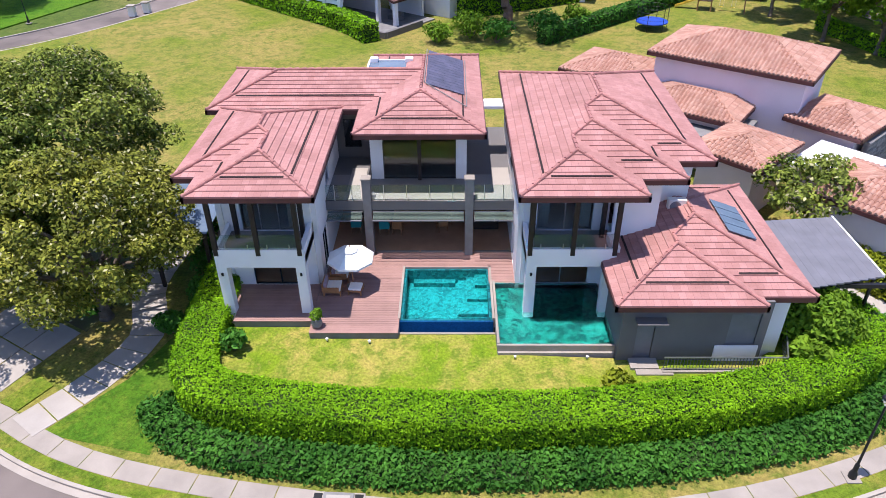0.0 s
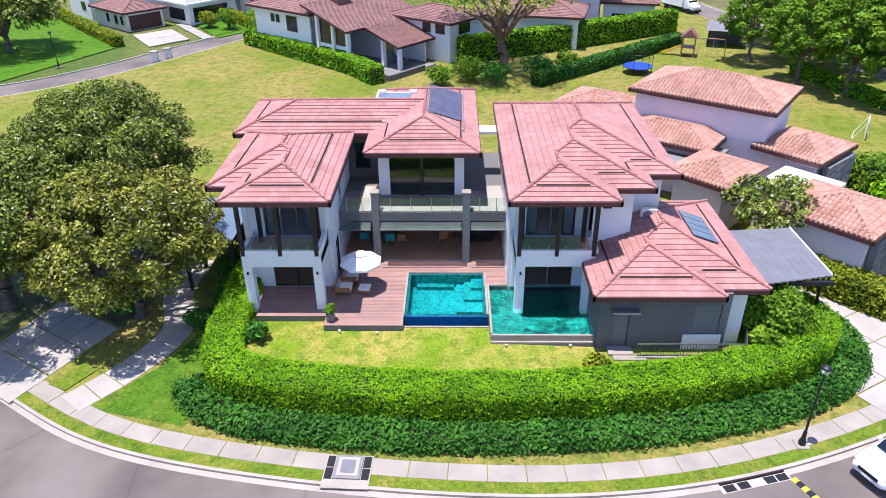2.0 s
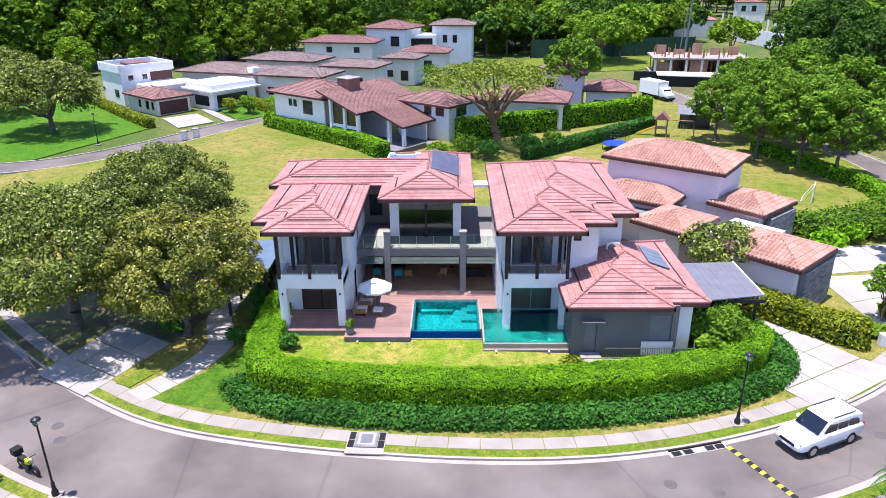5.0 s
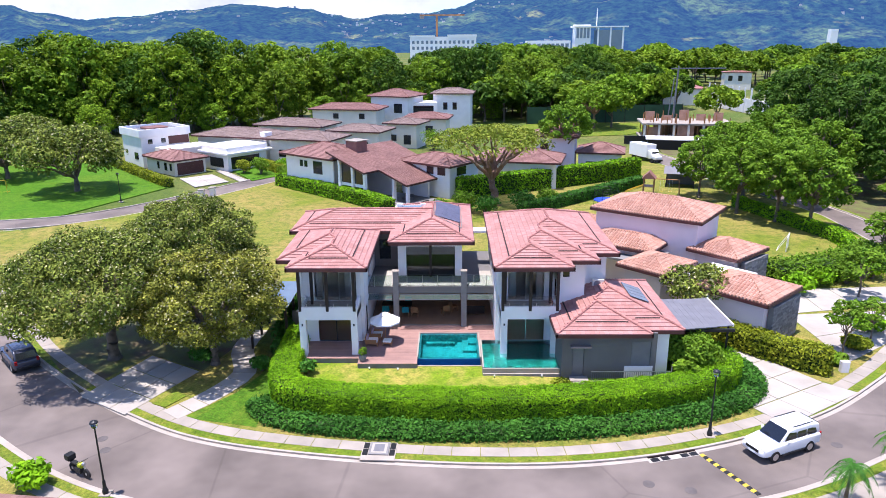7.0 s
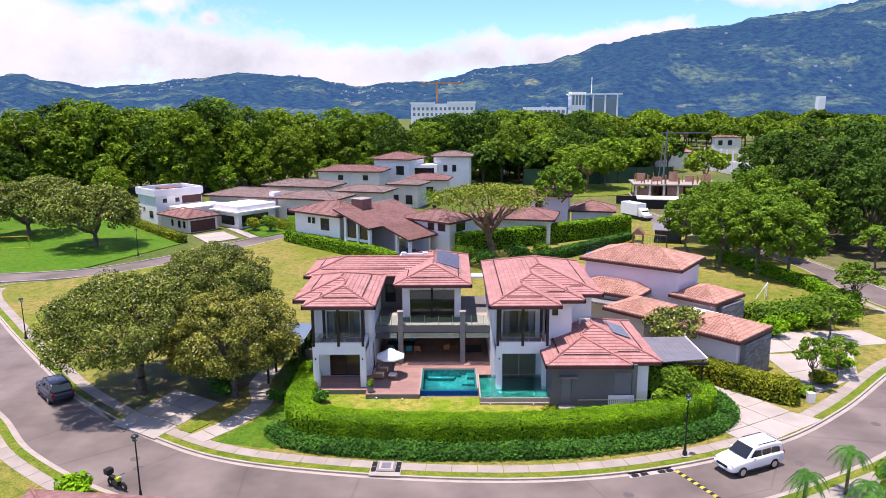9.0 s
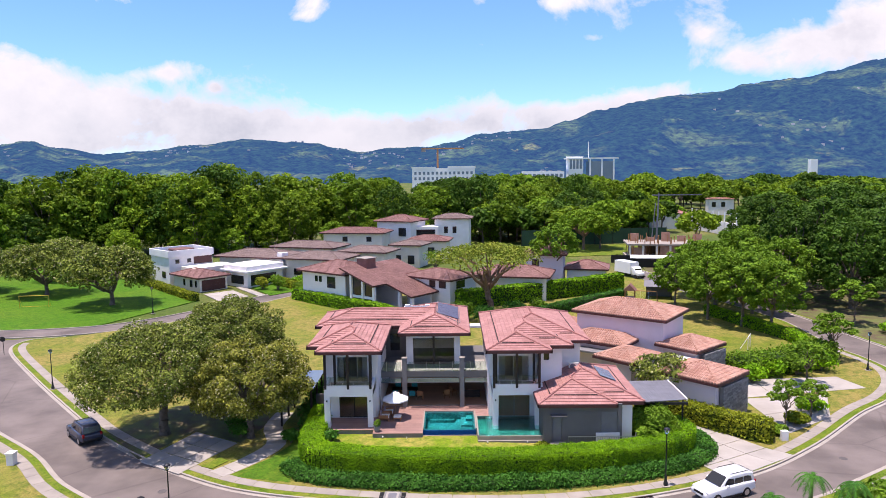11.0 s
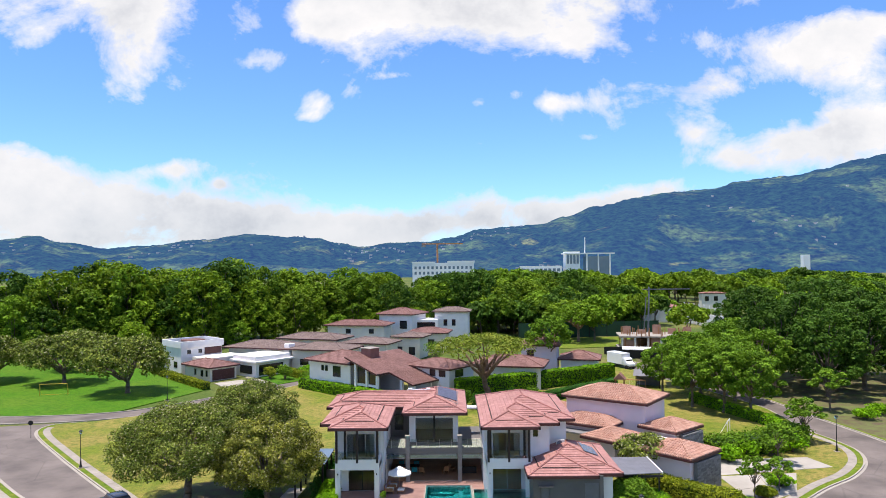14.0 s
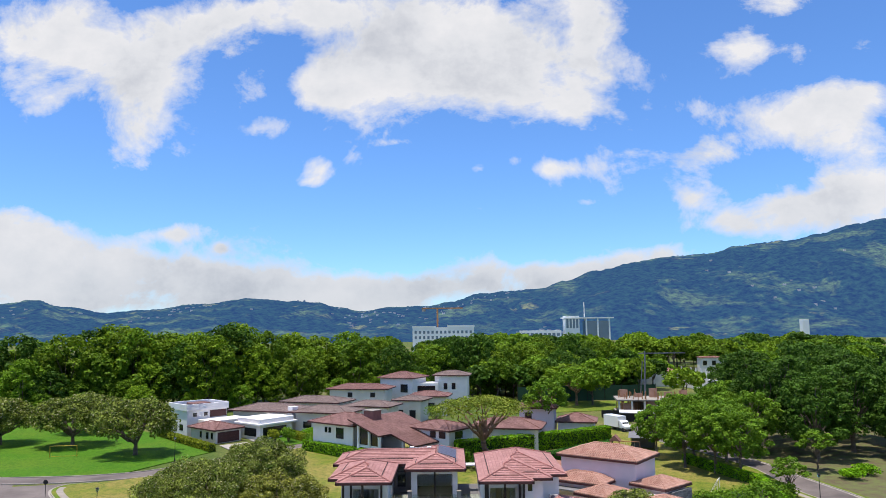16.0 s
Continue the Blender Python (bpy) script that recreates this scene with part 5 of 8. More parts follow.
decking("deck", "reddish brown timber deck around the pool", [(5.0, 9.38, -0.82, 6.2, DECK), (9.38, 14.0, 4.78, 6.2, DECK), (14.0, 15.4, 3.3, 6.2, DECK), (14.0, 14.2, 4.78, 4.95, DECK)])
decking("porch_deck", "reddish brown timber deck under the west wing", [(1.06, 4.98, 0.08, 3.2, DECK), (0.6, 1.05, 1.25, 3.2, DECK)])
setting("deck_base", boxes((5.0, 9.38, -0.74, 6.2, -0.5, DECK - 0.04), (9.38, 15.4, 4.80, 6.2, -0.5, DECK - 0.04), (14.2, 15.4, 3.35, 4.8, -0.5, DECK - 0.04), (1.06, 4.98, 0.14, 3.2, -0.5, DECK - 0.04), (0.56, 1.05, 1.25, 3.2, -0.5, DECK - 0.04)), M["stone_grey"], "dark stone base under the deck", "deck")
gr = thing("bench_step", 0, 0, 0, "low slatted timber steps between the columns", "step")
for a, b in ((7.75, 10.15), (10.25, 12.65), (13.3, 15.3)):
    for i in range(5):
        part("slat", boxes((a, b, 5.35 + i * 0.17, 5.50 + i * 0.17, DECK + 0.005, DECK + 0.05)), M["deck"], gr)
    part("edge_strip", boxes((a, b, 6.22, 6.34, DECK + 0.012, DECK + 0.10)), M["concrete"], gr, "pale stone strip")

pool = thing("swimming_pool", 0, 0, 0, "turquoise mosaic swimming pool with an overflow front edge", "swimming pool", "", "structure")
bm = boxes((9.42, 14.05, 0.30, 4.75, -0.8, -0.62), (9.42, 9.55, 0.30, 4.75, -0.62, 0.30), (13.92, 14.05, 0.30, 4.75, -0.62, 0.30), (9.55, 13.92, 4.62, 4.75, -0.62, 0.30), (9.55, 13.92, 0.30, 0.42, -0.62, 0.27))
part("basin", bm, M["pool_tile"], pool, "turquoise mosaic basin")
for i in range(3):
    part("pool_step", boxes((13.92 - 0.45 * (3 - i) - 0.2, 13.92, 4.62 - 1.0 * (3 - i), 4.62, -0.62 + 0.2 * i, -0.42 + 0.2 * i)), M["pool_tile"], pool)
bm = boxes((9.30, 9.42, 0.28, 4.87, -0.4, 0.42), (14.05, 14.17, 0.28, 4.80, -0.4, 0.42), (9.42, 14.05, 4.75, 4.80, -0.4, 0.42))
part("coping", bm, M["concrete"], pool, "pale stone coping")
part("spillway", boxes((9.36, 14.10, 0.22, 0.298, -0.62, 0.262), (9.36, 14.10, -0.36, 0.22, -0.70, -0.62)), M["pool_wall_blue"], pool, "dark blue tiled overflow face")
part("catch_rim", boxes((9.30, 14.18, -0.47, -0.36, -0.7, 0.05)), M["concrete"], pool, "white stone rim")
part("pool_bench", boxes((9.9, 12.2, 4.25, 4.62, -0.62, -0.35)), M["pool_tile"], pool, "submerged bench along the edge")
w = part("water", boxes((9.55, 13.92, 0.42, 4.62, 0.20, 0.285)), M["pool_water"], pool, "clear still water")
w.visible_shadow = False

pond = thing("reflecting_pond", 0, 0, 0, "shallow green mosaic reflecting pond", "pond", "", "structure")
bm = boxes((14.25, 19.75, -1.70, 3.2, -0.1, 0.10))
part("basin", bm, M["pond_tile"], pond, "green pebble mosaic floor")
bm = boxes((14.18, 14.30, -1.72, 3.3, -0.1, 0.56), (14.18, 19.75, -1.85, -1.72, -0.1, 0.50))
part("rim", bm, M["concrete"], pond, "pale stone rim")
part("plinth", boxes((14.20, 19.72, -1.98, -1.85, -0.15, 0.14)), M["concrete"], pond)
w = part("water", boxes((14.30, 19.74, -1.72, 3.19, 0.40, 0.46)), M["pool_water"], pond, "clear still water")
w.visible_shadow = False

# front railing by the low block
rail = thing("metal_railing", 21.7, -3.1, 0.0, "grey metal railing along the basement steps", "railing")
part("kerb_base", boxes((0, 5.6, -0.12, 0.12, -0.02, 0.12)), M["concrete"], rail)
part("handrail", boxes((0, 5.6, -0.03, 0.03, 0.86, 0.91)), M["steel"], rail)
part("bottom_rail", boxes((0, 5.6, -0.02, 0.02, 0.20, 0.24)), M["steel"], rail)
for i in range(38):
    c = 0.05 + i * 0.1486
    part("baluster" if i % 9 else "rail_post", boxes((c - 0.012, c + 0.012, -0.012, 0.012, 0.12, 0.86)), M["metal_grey"], rail)
rail2 = thing("metal_railing", 27.3, -3.1, 0.0, "grey metal railing running back beside the wall", "railing", turn=70)
part("handrail", boxes((0, 3.0, -0.03, 0.03, 0.86, 0.91)), M["steel"], rail2)
for i in range(12):
    c = 0.05 + i * 0.26
    part("baluster", boxes((c - 0.012, c + 0.012, -0.012, 0.012, 0.0, 0.86)), M["metal_grey"], rail2)

# carport beside the low block
cp = thing("carport", 0, 0, 0, "flat grey sheet-metal carport roof", "carport")
for i in range(10):
    x0 = 28.35 + i * 0.44
    f = i / 10
    part("roof_sheet", boxes((x0, x0 + 0.415, -0.75 + 1.25 * f, 5.3 + 0.75 * f, 2.98 - 0.02 * i, 3.05 - 0.02 * i)), M["metal_grey"], cp, "grey ribbed metal sheet")
part("edge_gutter", boxes((32.74, 32.84, 0.5, 6.05, 2.72, 2.92)), M["wall_white"], cp)
part("front_beam", boxes((28.4, 32.7, -0.1, 0.1, 2.55, 2.76)), M["metal_dark"], cp)
for x0, y0 in ((32.5, 0.7), (32.5, 5.7), (28.6, 5.4)):
    part("post", boxes((x0 - 0.06, x0 + 0.06, y0 - 0.06, y0 + 0.06, LAND, 2.76)), M["metal_dark"], cp)

# entrance pergola west of the house
pg = thing("pergola", -3.4, 6.2, LAND, "dark timber pergola with a polycarbonate roof", "pergola")
for x0 in (-1.0, 1.9):
    for y0 in (-1.2, 1.6, 4.2):
        part("post", boxes((x0 - 0.09, x0 + 0.09, y0 - 0.09, y0 + 0.09, 0, 3.6)), M["timber_dark"], pg)
for i in range(9):
    y0 = -1.5 + i * 0.75
    part("rafter", boxes((-1.3, 2.2, y0 - 0.04, y0 + 0.04, 3.6, 3.78)), M["timber_dark"], pg)
part("roof_sheet", boxes((-1.3, 2.2, -1.6, 4.6, 3.78, 3.82)), M["panel_blue"], pg, "dull blue-grey roof sheet")
part("side_wall", boxes((2.0, 3.6, 0.5, 0.7, 0, 2.6)), M["wall_grey"], pg)

# ---------------------------------------------------------------- garden plants
HEDGE = curve_points([(-0.35, 5.2), (-0.25, 1.5), (-0.1, -2.0), (0.9, -4.4), (4.5, -5.5), (12.0, -6.15), (20.0, -5.75), (27.0, -4.3), (30.8, -2.4), (32.2, -0.4), (31.6, 1.6)], 0.4)
hedge("hedge", "tall clipped bright green hedge round the lawn", HEDGE, 0.95, -1.1, 0.92, 0.062, 120000, M["leaf_hedge"], 11, ragged=0.07)
LOW = offset_line(HEDGE, -1.90)[22:-2]
hedge("shrub_border", "low dark green broad-leaved shrubs below the hedge", LOW, 0.74, -1.1, -0.52, 0.115, 24000, M["leaf_shrub"], 12, ragged=0.13)
bush("broadleaf_bush", "large broad-leaved green bush by the drive", 29.4, -0.5, -0.6, 2.5, 3.3, 9000, 0.14, M["leaf_light"], 13)
bush("broadleaf_bush", "tall broad-leaved green bush behind the hedge", 30.0, 2.2, -0.9, 1.9, 2.8, 4500, 0.14, M["leaf_light"], 19)
bush("broadleaf_bush", "broad-leaved green bush beside the low block", 28.6, -2.6, 0.0, 1.1, 1.4, 900, 0.20, M["leaf_light"], 14)
bush("garden_shrub", "small spiky yellowing shrub on the lawn", 19.4, -4.2, 0.0, 0.7, 0.9, 260, 0.16, M["leaf_yellow"], 15)
bush("garden_shrub", "small olive shrub on the lawn by the hedge", 1.5, -1.6, 0.0, 0.8, 1.1, 400, 0.15, M["leaf_shrub"], 16)
for i, (x, y, r, h) in enumerate(((-1.6, 3.5, 1.0, 1.6), (-2.0, 6.0, 1.2, 2.2), (-2.6, 1.0, 0.9, 1.2), (-7.6, 2.4, 1.1, 1.3), (-1.6, 8.5, 1.3, 2.6), (-8.6, 4.8, 1.3, 1.5), (-1.2, 11, 1.2, 3.0), (-2.6, 12, 1.4, 2.4))):
    bush("shade_shrub", "dark green shrub under the trees", x, y, LAND, r, h, 800, 0.15, M["leaf_shrub"], 20 + i, "shrubs by the path")

setting("ground_shade", slab(bmesh.new(), [(-20.5, 3.5), (-15.0, -2.4), (-12.4, 3.9), (-7.2, 1.0), (-5.8, 6.0), (-8.0, 12.0), (-17.0, 11.0)], LAND - 0.05, LAND + 0.004), M["soil"], "bare leaf-strewn earth under the trees", "ground")
setting("lawn_strip", slab(bmesh.new(), [(-6.2, -5.9), (-0.9, -7.1), (-1.1, 5.0), (-2.6, 5.0), (-2.5, 0.5), (-3.6, -2.5)], LAND - 0.05, LAND + 0.008), M["strip_grass"], "green grass strip beside the path", "grass")
setting("apron_island", slab(bmesh.new(), [(-9.0, -4.1), (-7.9, -4.6), (-7.0, -3.0), (-8.0, -2.3)], LAND, LAND + 0.06), M["verge"], "small grass island in the paving", "grass")

make_tree("mango_tree", "broad mango tree with olive leaves and pale flower heads", 31, 10.6, 8.2, 3.2, 230, 60000, 0.122, M["leaf_mango"], M["bark"], 0.42, skirt=-0.6, at=(-15.0, 3.2, LAND), flowers=M["blossom"], group="street trees", clump=0.44)
make_tree("mango_tree", "mango tree with yellowish olive leaves beside the path", 32, 9.6, 6.2, 2.3, 170, 38000, 0.118, M["leaf_gold"], M["bark"], 0.30, skirt=-0.8, at=(-6.6, 2.2, LAND), flowers=M["blossom"], group="street trees", clump=0.44)
make_tree("mango_tree", "tall mango tree with grey-green leaves on the field's edge", 33, 12.0, 6.8, 3.0, 180, 42000, 0.122, M["leaf_mango"], M["bark"], 0.36, at=(-11.0, 10.6, LAND), flowers=M["blossom"], group="street trees", clump=0.44)


# ---------------------------------------------------------------- neighbouring houses
def villa(name, label, x, y, turn, w, d, eave, slope, wall, roof, style="joined", over=0.6, base=LAND, windows=(), parent=None, roof_label="", block=True):
    """A house block under a hipped roof, with windows (side, from, to, sill, head)."""
    ob = parent or thing(name, x, y, base, label, "house", turn=turn)
    h = eave - base
    holder = ob
    if parent:
        holder = new("wing")
        holder.parent = parent
        holder.matrix_basis = parent.matrix_basis.inverted() @ pose(x, y, base, 0, 0, turn)
    a, b = w / 2 - over, d / 2 - over
    if block:
        part("wall", boxes((-a, a, -b, b, -0.1, h - 0.1)), M[wall], holder)
    planes, caps = hip_planes(w, d, h, slope)
    roof_of_planes(holder, planes, caps, h, slope, M[roof], style, 0.40, slots=False, label=roof_label)
    for side, p, q, z0, z1 in windows:
        fb, gb = bmesh.new(), bmesh.new()
        if side in "fb":
            yy = -b if side == "f" else b
            box(fb, p, q, yy - 0.05, yy + 0.05, z0, z1)
            box(gb, p + 0.07, q - 0.07, yy - 0.065, yy + 0.065, z0 + 0.07, z1 - 0.07)
        else:
            xx = -a if side == "l" else a
            box(fb, xx - 0.05, xx + 0.05, p, q, z0, z1)
            box(gb, xx - 0.065, xx + 0.065, p + 0.07, q - 0.07, z0 + 0.07, z1 - 0.07)
        f = part("window", fb, M["metal_grey"], holder)
        part("pane", gb, M["window_dark"], f)
    return ob


# east neighbour: clay barrel tiles over pinkish white walls
n1 = villa("neighbour_house", "pinkish white villa with hipped clay barrel-tile roofs", 34.1, 25.5, -36, 11.8, 8.2, 5.8, 0.34, "wall_pink", "roof_barrel", "barrel", 0.5)
villa("wing", "", 25.6, 29.0, -36, 7.4, 6.4, 3.5, 0.34, "wall_pink", "roof_barrel", "barrel", 0.5, parent=n1)
villa("wing", "", 30.0, 22.4, -36, 8.0, 5.6, 3.1, 0.34, "wall_pink", "roof_barrel", "barrel", 0.6, parent=n1)
villa("wing", "", 31.2, 14.9, 43, 5.8, 5.0, 3.0, 0.34, "wall_pink", "roof_barrel", "barrel", 0.6, parent=n1)
villa("wing", "", 39.6, 19.6, 41, 6.2, 5.4, 3.0, 0.36, "wall_pink", "roof_barrel", "barrel", 0.6, parent=n1)
n2 = villa("neighbour_garage", "pinkish white garage with a hipped clay barrel-tile roof", 37.0, 8.4, 42, 6.3, 6.4, 3.0, 0.34, "wall_pink", "roof_barrel", "barrel", 0.45)
part("flat_roof", boxes((-6.5, 3.0, -9.0, -4.0, 3.2, 3.4)), M["stone_grey"], n1, "flat grey concrete roof")
fl = thing("flat_roof_link", 37.0, 14.0, LAND, "flat white concrete roof between the garage and the house", "roof", turn=42)
part("slab", boxes((-2.5, 2.5, -2.2, 2.2, 3.1, 3.35)), M["wall_white"], fl)
part("wall", boxes((-2.2, 2.2, -1.9, 1.9, -0.1, 3.1)), M["wall_pink"], fl)


def stone_pier(x, y, turn, w, h):
    ob = thing("stone_wall", x, y, LAND, "grey ledgestone clad pier", "wall", "stone piers", turn=turn)
    rng = random.Random(5)
    z = 0.0
    part("core", boxes((0.03, w - 0.03, -0.42, -0.03, 0, h)), M["stone_grey"], ob)
    while z < h - 0.05:
        s = rng.uniform(0.16, 0.22)
        u = 0.0
        while u < w:
            l = min(rng.uniform(0.4, 0.8), w - u)
            o = rng.uniform(0, 0.05)
            part("stone", boxes((u + 0.01, u + l - 0.01, -0.45 - o, -0.40, z + 0.012, z + s - 0.012)), M["stone_pier"], ob)
            u += l
        z += s
    return ob


M["stone_pier"] = surface("stone_pier", (0.30, 0.28, 0.27), 0.85, 0.2, 3, 20, 0.4, piece=0.45)
stone_pier(37.35, 4.95, 42, 5.0, 3.6)
stone_pier(39.75, 16.5, 41, 4.6, 3.6)

# house behind the field, with the long sloping roof
def sloped_roof(parent, corners, material, label):
    """One big roof slope through four corners (two low, then two high)."""
    bm = bmesh.new()
    top = [bm.verts.new(c) for c in corners]
    low = [bm.verts.new((c[0], c[1], c[2] - 0.25)) for c in corners]
    bm.faces.new(top), bm.faces.new(low[::-1])
    for i in range(4):
        bm.faces.new((low[i], low[(i + 1) % 4], top[(i + 1) % 4], top[i]))
    bmesh.ops.recalc_face_normals(bm, faces=bm.faces)
    roof = part("roof", bm, M["fascia"], parent, label)
    a, b, c, d = [Vector(p) for p in corners]
    n = 34
    L = (b - a).length
    for i in range(n):
        q = [a.lerp(d, i / n), b.lerp(c, i / n), b.lerp(c, (i + 1) / n), a.lerp(d, (i + 1) / n)]
        verts = [(p.x, p.y, p.z + h) for h, qq in ((0.01, q), (None, q)) for p, h in zip(qq, [0.01] * 4 if h is not None else [0.055, 0.055, 0.02, 0.02])]
        me = bpy.data.meshes.new("tile_course")
        me.from_pydata(verts, [], [(3, 2, 1, 0), (4, 5, 6, 7), (0, 1, 5, 4), (1, 2, 6, 5), (2, 3, 7, 6), (3, 0, 4, 7)])
        layer = me.uv_layers.new()
        for loop in me.loops:
            k = loop.vertex_index % 4
            layer.data[loop.index].uv = (L if k in (1, 2) else 0.0, i + (0.9 if k > 1 else 0.1))
        bm = bmesh.new()
        bm.from_mesh(me)
        bmesh.ops.recalc_face_normals(bm, faces=bm.faces)
        bm.to_mesh(me)
        bm.free()
        link_mesh("tile_course", me, M[material], roof)
    return roof


BX, BY, BT = -16.3, 70.2, -38.0


def behind(x, y):
    """A point of the house's own plan (along its front, into its depth) in the world."""
    a = radians(BT)
    return BX + x * math.cos(a) - y * math.sin(a), BY + x * math.sin(a) + y * math.cos(a)


B = thing("house_behind", BX, BY, LAND, "white and grey house with long sloping brown-red tile roofs", "house", turn=BT)
villa("wing", "", *behind(6.0, 4.6), BT, 13.2, 10.6, 5.0, 0.30, "wall_white", "roof_brown", "joined", 0.8, parent=B,
      windows=[("f", -2.3, -1.5, 4.1, 5.2), ("f", -1.2, -0.4, 4.1, 5.2), ("f", 1.0, 3.2, 3.2, 5.3), ("f", -2.1, -1.3, 1.2, 2.2), ("f", 0.3, 3.4, 0.5, 2.1)])
villa("wing", "", *behind(23.0, 13.4), BT, 11.5, 9.0, 4.2, 0.26, "wall_white", "roof_brown", "joined", 0.7, parent=B, windows=[("f", 0.4, 1.8, 3.6, 4.9), ("f", 2.6, 4.2, 3.6, 4.9), ("r", -2.0, 0.5, 3.4, 4.8)])
fall = lambda x: 7.3 - 0.31 * (x - 12.0)
sloped_roof(B, [(19.9, -1.2, fall(19.9)), (19.9, 14.0, fall(19.9)), (11.6, 14.0, fall(11.6)), (11.6, -1.2, fall(11.6))], "roof_brown", "long slope of brown-red tiles")
sloped_roof(B, [(25.6, 2.2, fall(25.6)), (25.6, 14.0, fall(25.6)), (19.9, 14.0, fall(19.9)), (19.9, 2.2, fall(19.9))], "roof_brown", "lower slope of brown-red tiles over the terrace")
part("wall", boxes((11.9, 13.6, 0.2, 1.0, -0.1, 6.4)), M["wall_grey"], B, "dark grey stair wall")
for cx in (13.7, 16.6, 19.2):
    part("column", boxes((cx, cx + 0.45, -0.7, -0.2, -0.1, fall(cx + 0.45) - 0.3)), M["wall_white"], B)
for cx in (22.2, 25.0):
    part("column", boxes((cx, cx + 0.45, 2.6, 3.1, -0.1, fall(cx + 0.45) - 0.3)), M["wall_white"], B)
for a, b in ((14.2, 16.55), (17.1, 19.15)):
    lower = part("window", boxes((a, b, -0.35, -0.28, 0.2, 2.3)), M["window_dark"], B)
    bm = bmesh.new()
    vs = [bm.verts.new((x, y, z)) for y in (-0.35, -0.28) for x, z in ((a, 2.75), (b, 2.75), (b, fall(b) - 0.4), (a, fall(a) - 0.4))]
    for f in ((0, 1, 2, 3), (7, 6, 5, 4), (0, 4, 5, 1), (1, 5, 6, 2), (2, 6, 7, 3), (3, 7, 4, 0)):
        bm.faces.new([vs[n] for n in f])
    part("window", bm, M["window_dark"], B)
    part("lintel", boxes((a, b, -0.5, -0.3, 2.3, 2.75)), M["wall_white"], B)
part("inner_wall", boxes((13.6, 19.6, 5.6, 5.9, -0.1, 4.4), (19.6, 25.0, 8.0, 8.3, -0.1, 2.6)), M["wall_white"], B)
part("terrace", boxes((13.6, 27.0, -1.0, 8.0, -0.1, 0.15)), M["stone_grey"], B)
part("low_wall", boxes((20.5, 27.5, -1.6, -1.2, -0.1, 0.7), (27.2, 27.6, -1.2, 5.0, -0.1, 0.7)), M["wall_grey"], B, "low dark garden wall")
part("chimney", boxes((11.2, 13.7, 3.6, 6.0, 6.2, 8.5), bevel=0.04), M["roof_cap_brown"], B, "flat dark brown box on the roof")
part("chimney_cap", boxes((11.0, 13.9, 3.4, 6.2, 8.51, 8.66), bevel=0.02), M["concrete"], B)
ts = thing("terrace_sofa", *behind(23.4, 4.8), LAND + 0.15, "dark grey outdoor sofa on the terrace", "sofa", turn=BT)
part("seat", boxes((-0.9, 0.9, -0.4, 0.4, 0, 0.42), bevel=0.04), M["wall_grey"], ts)
part("backrest", boxes((-0.9, 0.9, 0.4, 0.6, 0, 0.85), bevel=0.04), M["wall_grey"], ts)
villa("house_behind", "low house with an orange-brown tile roof behind the hedge", 24.0, 73.5, -14, 15.0, 10.0, 3.4, 0.32, "wall_white", "roof_brown", "joined", 0.8, windows=[("f", -5.0, -3.0, 0.8, 2.6), ("f", 1.0, 4.0, 0.6, 2.8)])
villa("house_behind", "two-storey villa with brown-red tiles beside the big tree", 31.5, 83.0, -14, 9.0, 8.0, 6.2, 0.32, "wall_pink", "roof_brown", "joined", 0.8, windows=[("f", -2.5, -1.0, 4.8, 6.2)])
villa("small_house", "small white gable house with a red tile roof", 40.2, 84.0, -14, 9.0, 8.0, 3.0, 0.36, "wall_white", "roof_brown", "joined", 0.6, windows=[("f", -2.5, -0.5, 0.8, 2.4)])

# houses up the back lane
D = villa("modern_house", "two-storey white flat-roofed house with a brown-red tiled garage", -41.6, 86.7, 50, 7.6, 11.6, 1.85, 0.30, "wall_cream", "roof_brown", "joined", 0.6,
          windows=[("l", -4.2, -3.4, 0.8, 2.2), ("l", -2.4, -1.4, 0.7, 2.2), ("l", 0.4, 1.2, 0.8, 2.2)])
part("garage_door", boxes((-2.7, 2.7, -5.28, -5.18, 0.05, 2.3)), M["fascia"], D, "dark brown sectional garage door")
for i in range(4):
    part("door_panel", boxes((-2.66, 2.66, -5.31, -5.28, 0.09 + i * 0.56, 0.60 + i * 0.56)), M["fascia"], D)
up = new("upper_block")
up.parent = D
up.matrix_basis = D.matrix_basis.inverted() @ pose(-49.2, 96.6, LAND, 0, 0, 46)
part("wall", boxes((-5.0, 5.0, -4.6, 4.6, -0.1, 6.3)), M["wall_white"], up)
part("parapet", boxes((-5.3, 5.3, -4.9, -4.6, 6.0, 7.5), (-5.3, 5.3, 4.6, 4.9, 6.0, 7.5), (-5.3, -5.0, -4.6, 4.6, 6.0, 7.5), (5.0, 5.3, -4.6, 4.6, 6.0, 7.5), bevel=0.03), M["wall_white"], up)
part("roof_top", boxes((-5.0, 5.0, -4.6, 4.6, 6.3, 6.9)), M["metal_grey"], up)
part("roof_hip", boxes((-2.0, 2.4, -1.5, 2.5, 6.9, 7.4), bevel=0.2), M["roof_brown"], up)
# flat dark brown sheet in place of a recessed balcony
part("recess_sheet", boxes((0.6, 4.9, -4.66, -4.61, 4.2, 5.8)), M["fascia"], up)
for a in (-3.6, -0.9):
    part("window", boxes((a, a + 0.9, -4.66, -4.61, 4.6, 5.5)), M["window_dark"], up)
part("window", boxes((-5.06, -5.01, -2.6, -0.8, 1.4, 2.8)), M["window_dark"], up)
side = new("side_block")
side.parent = D
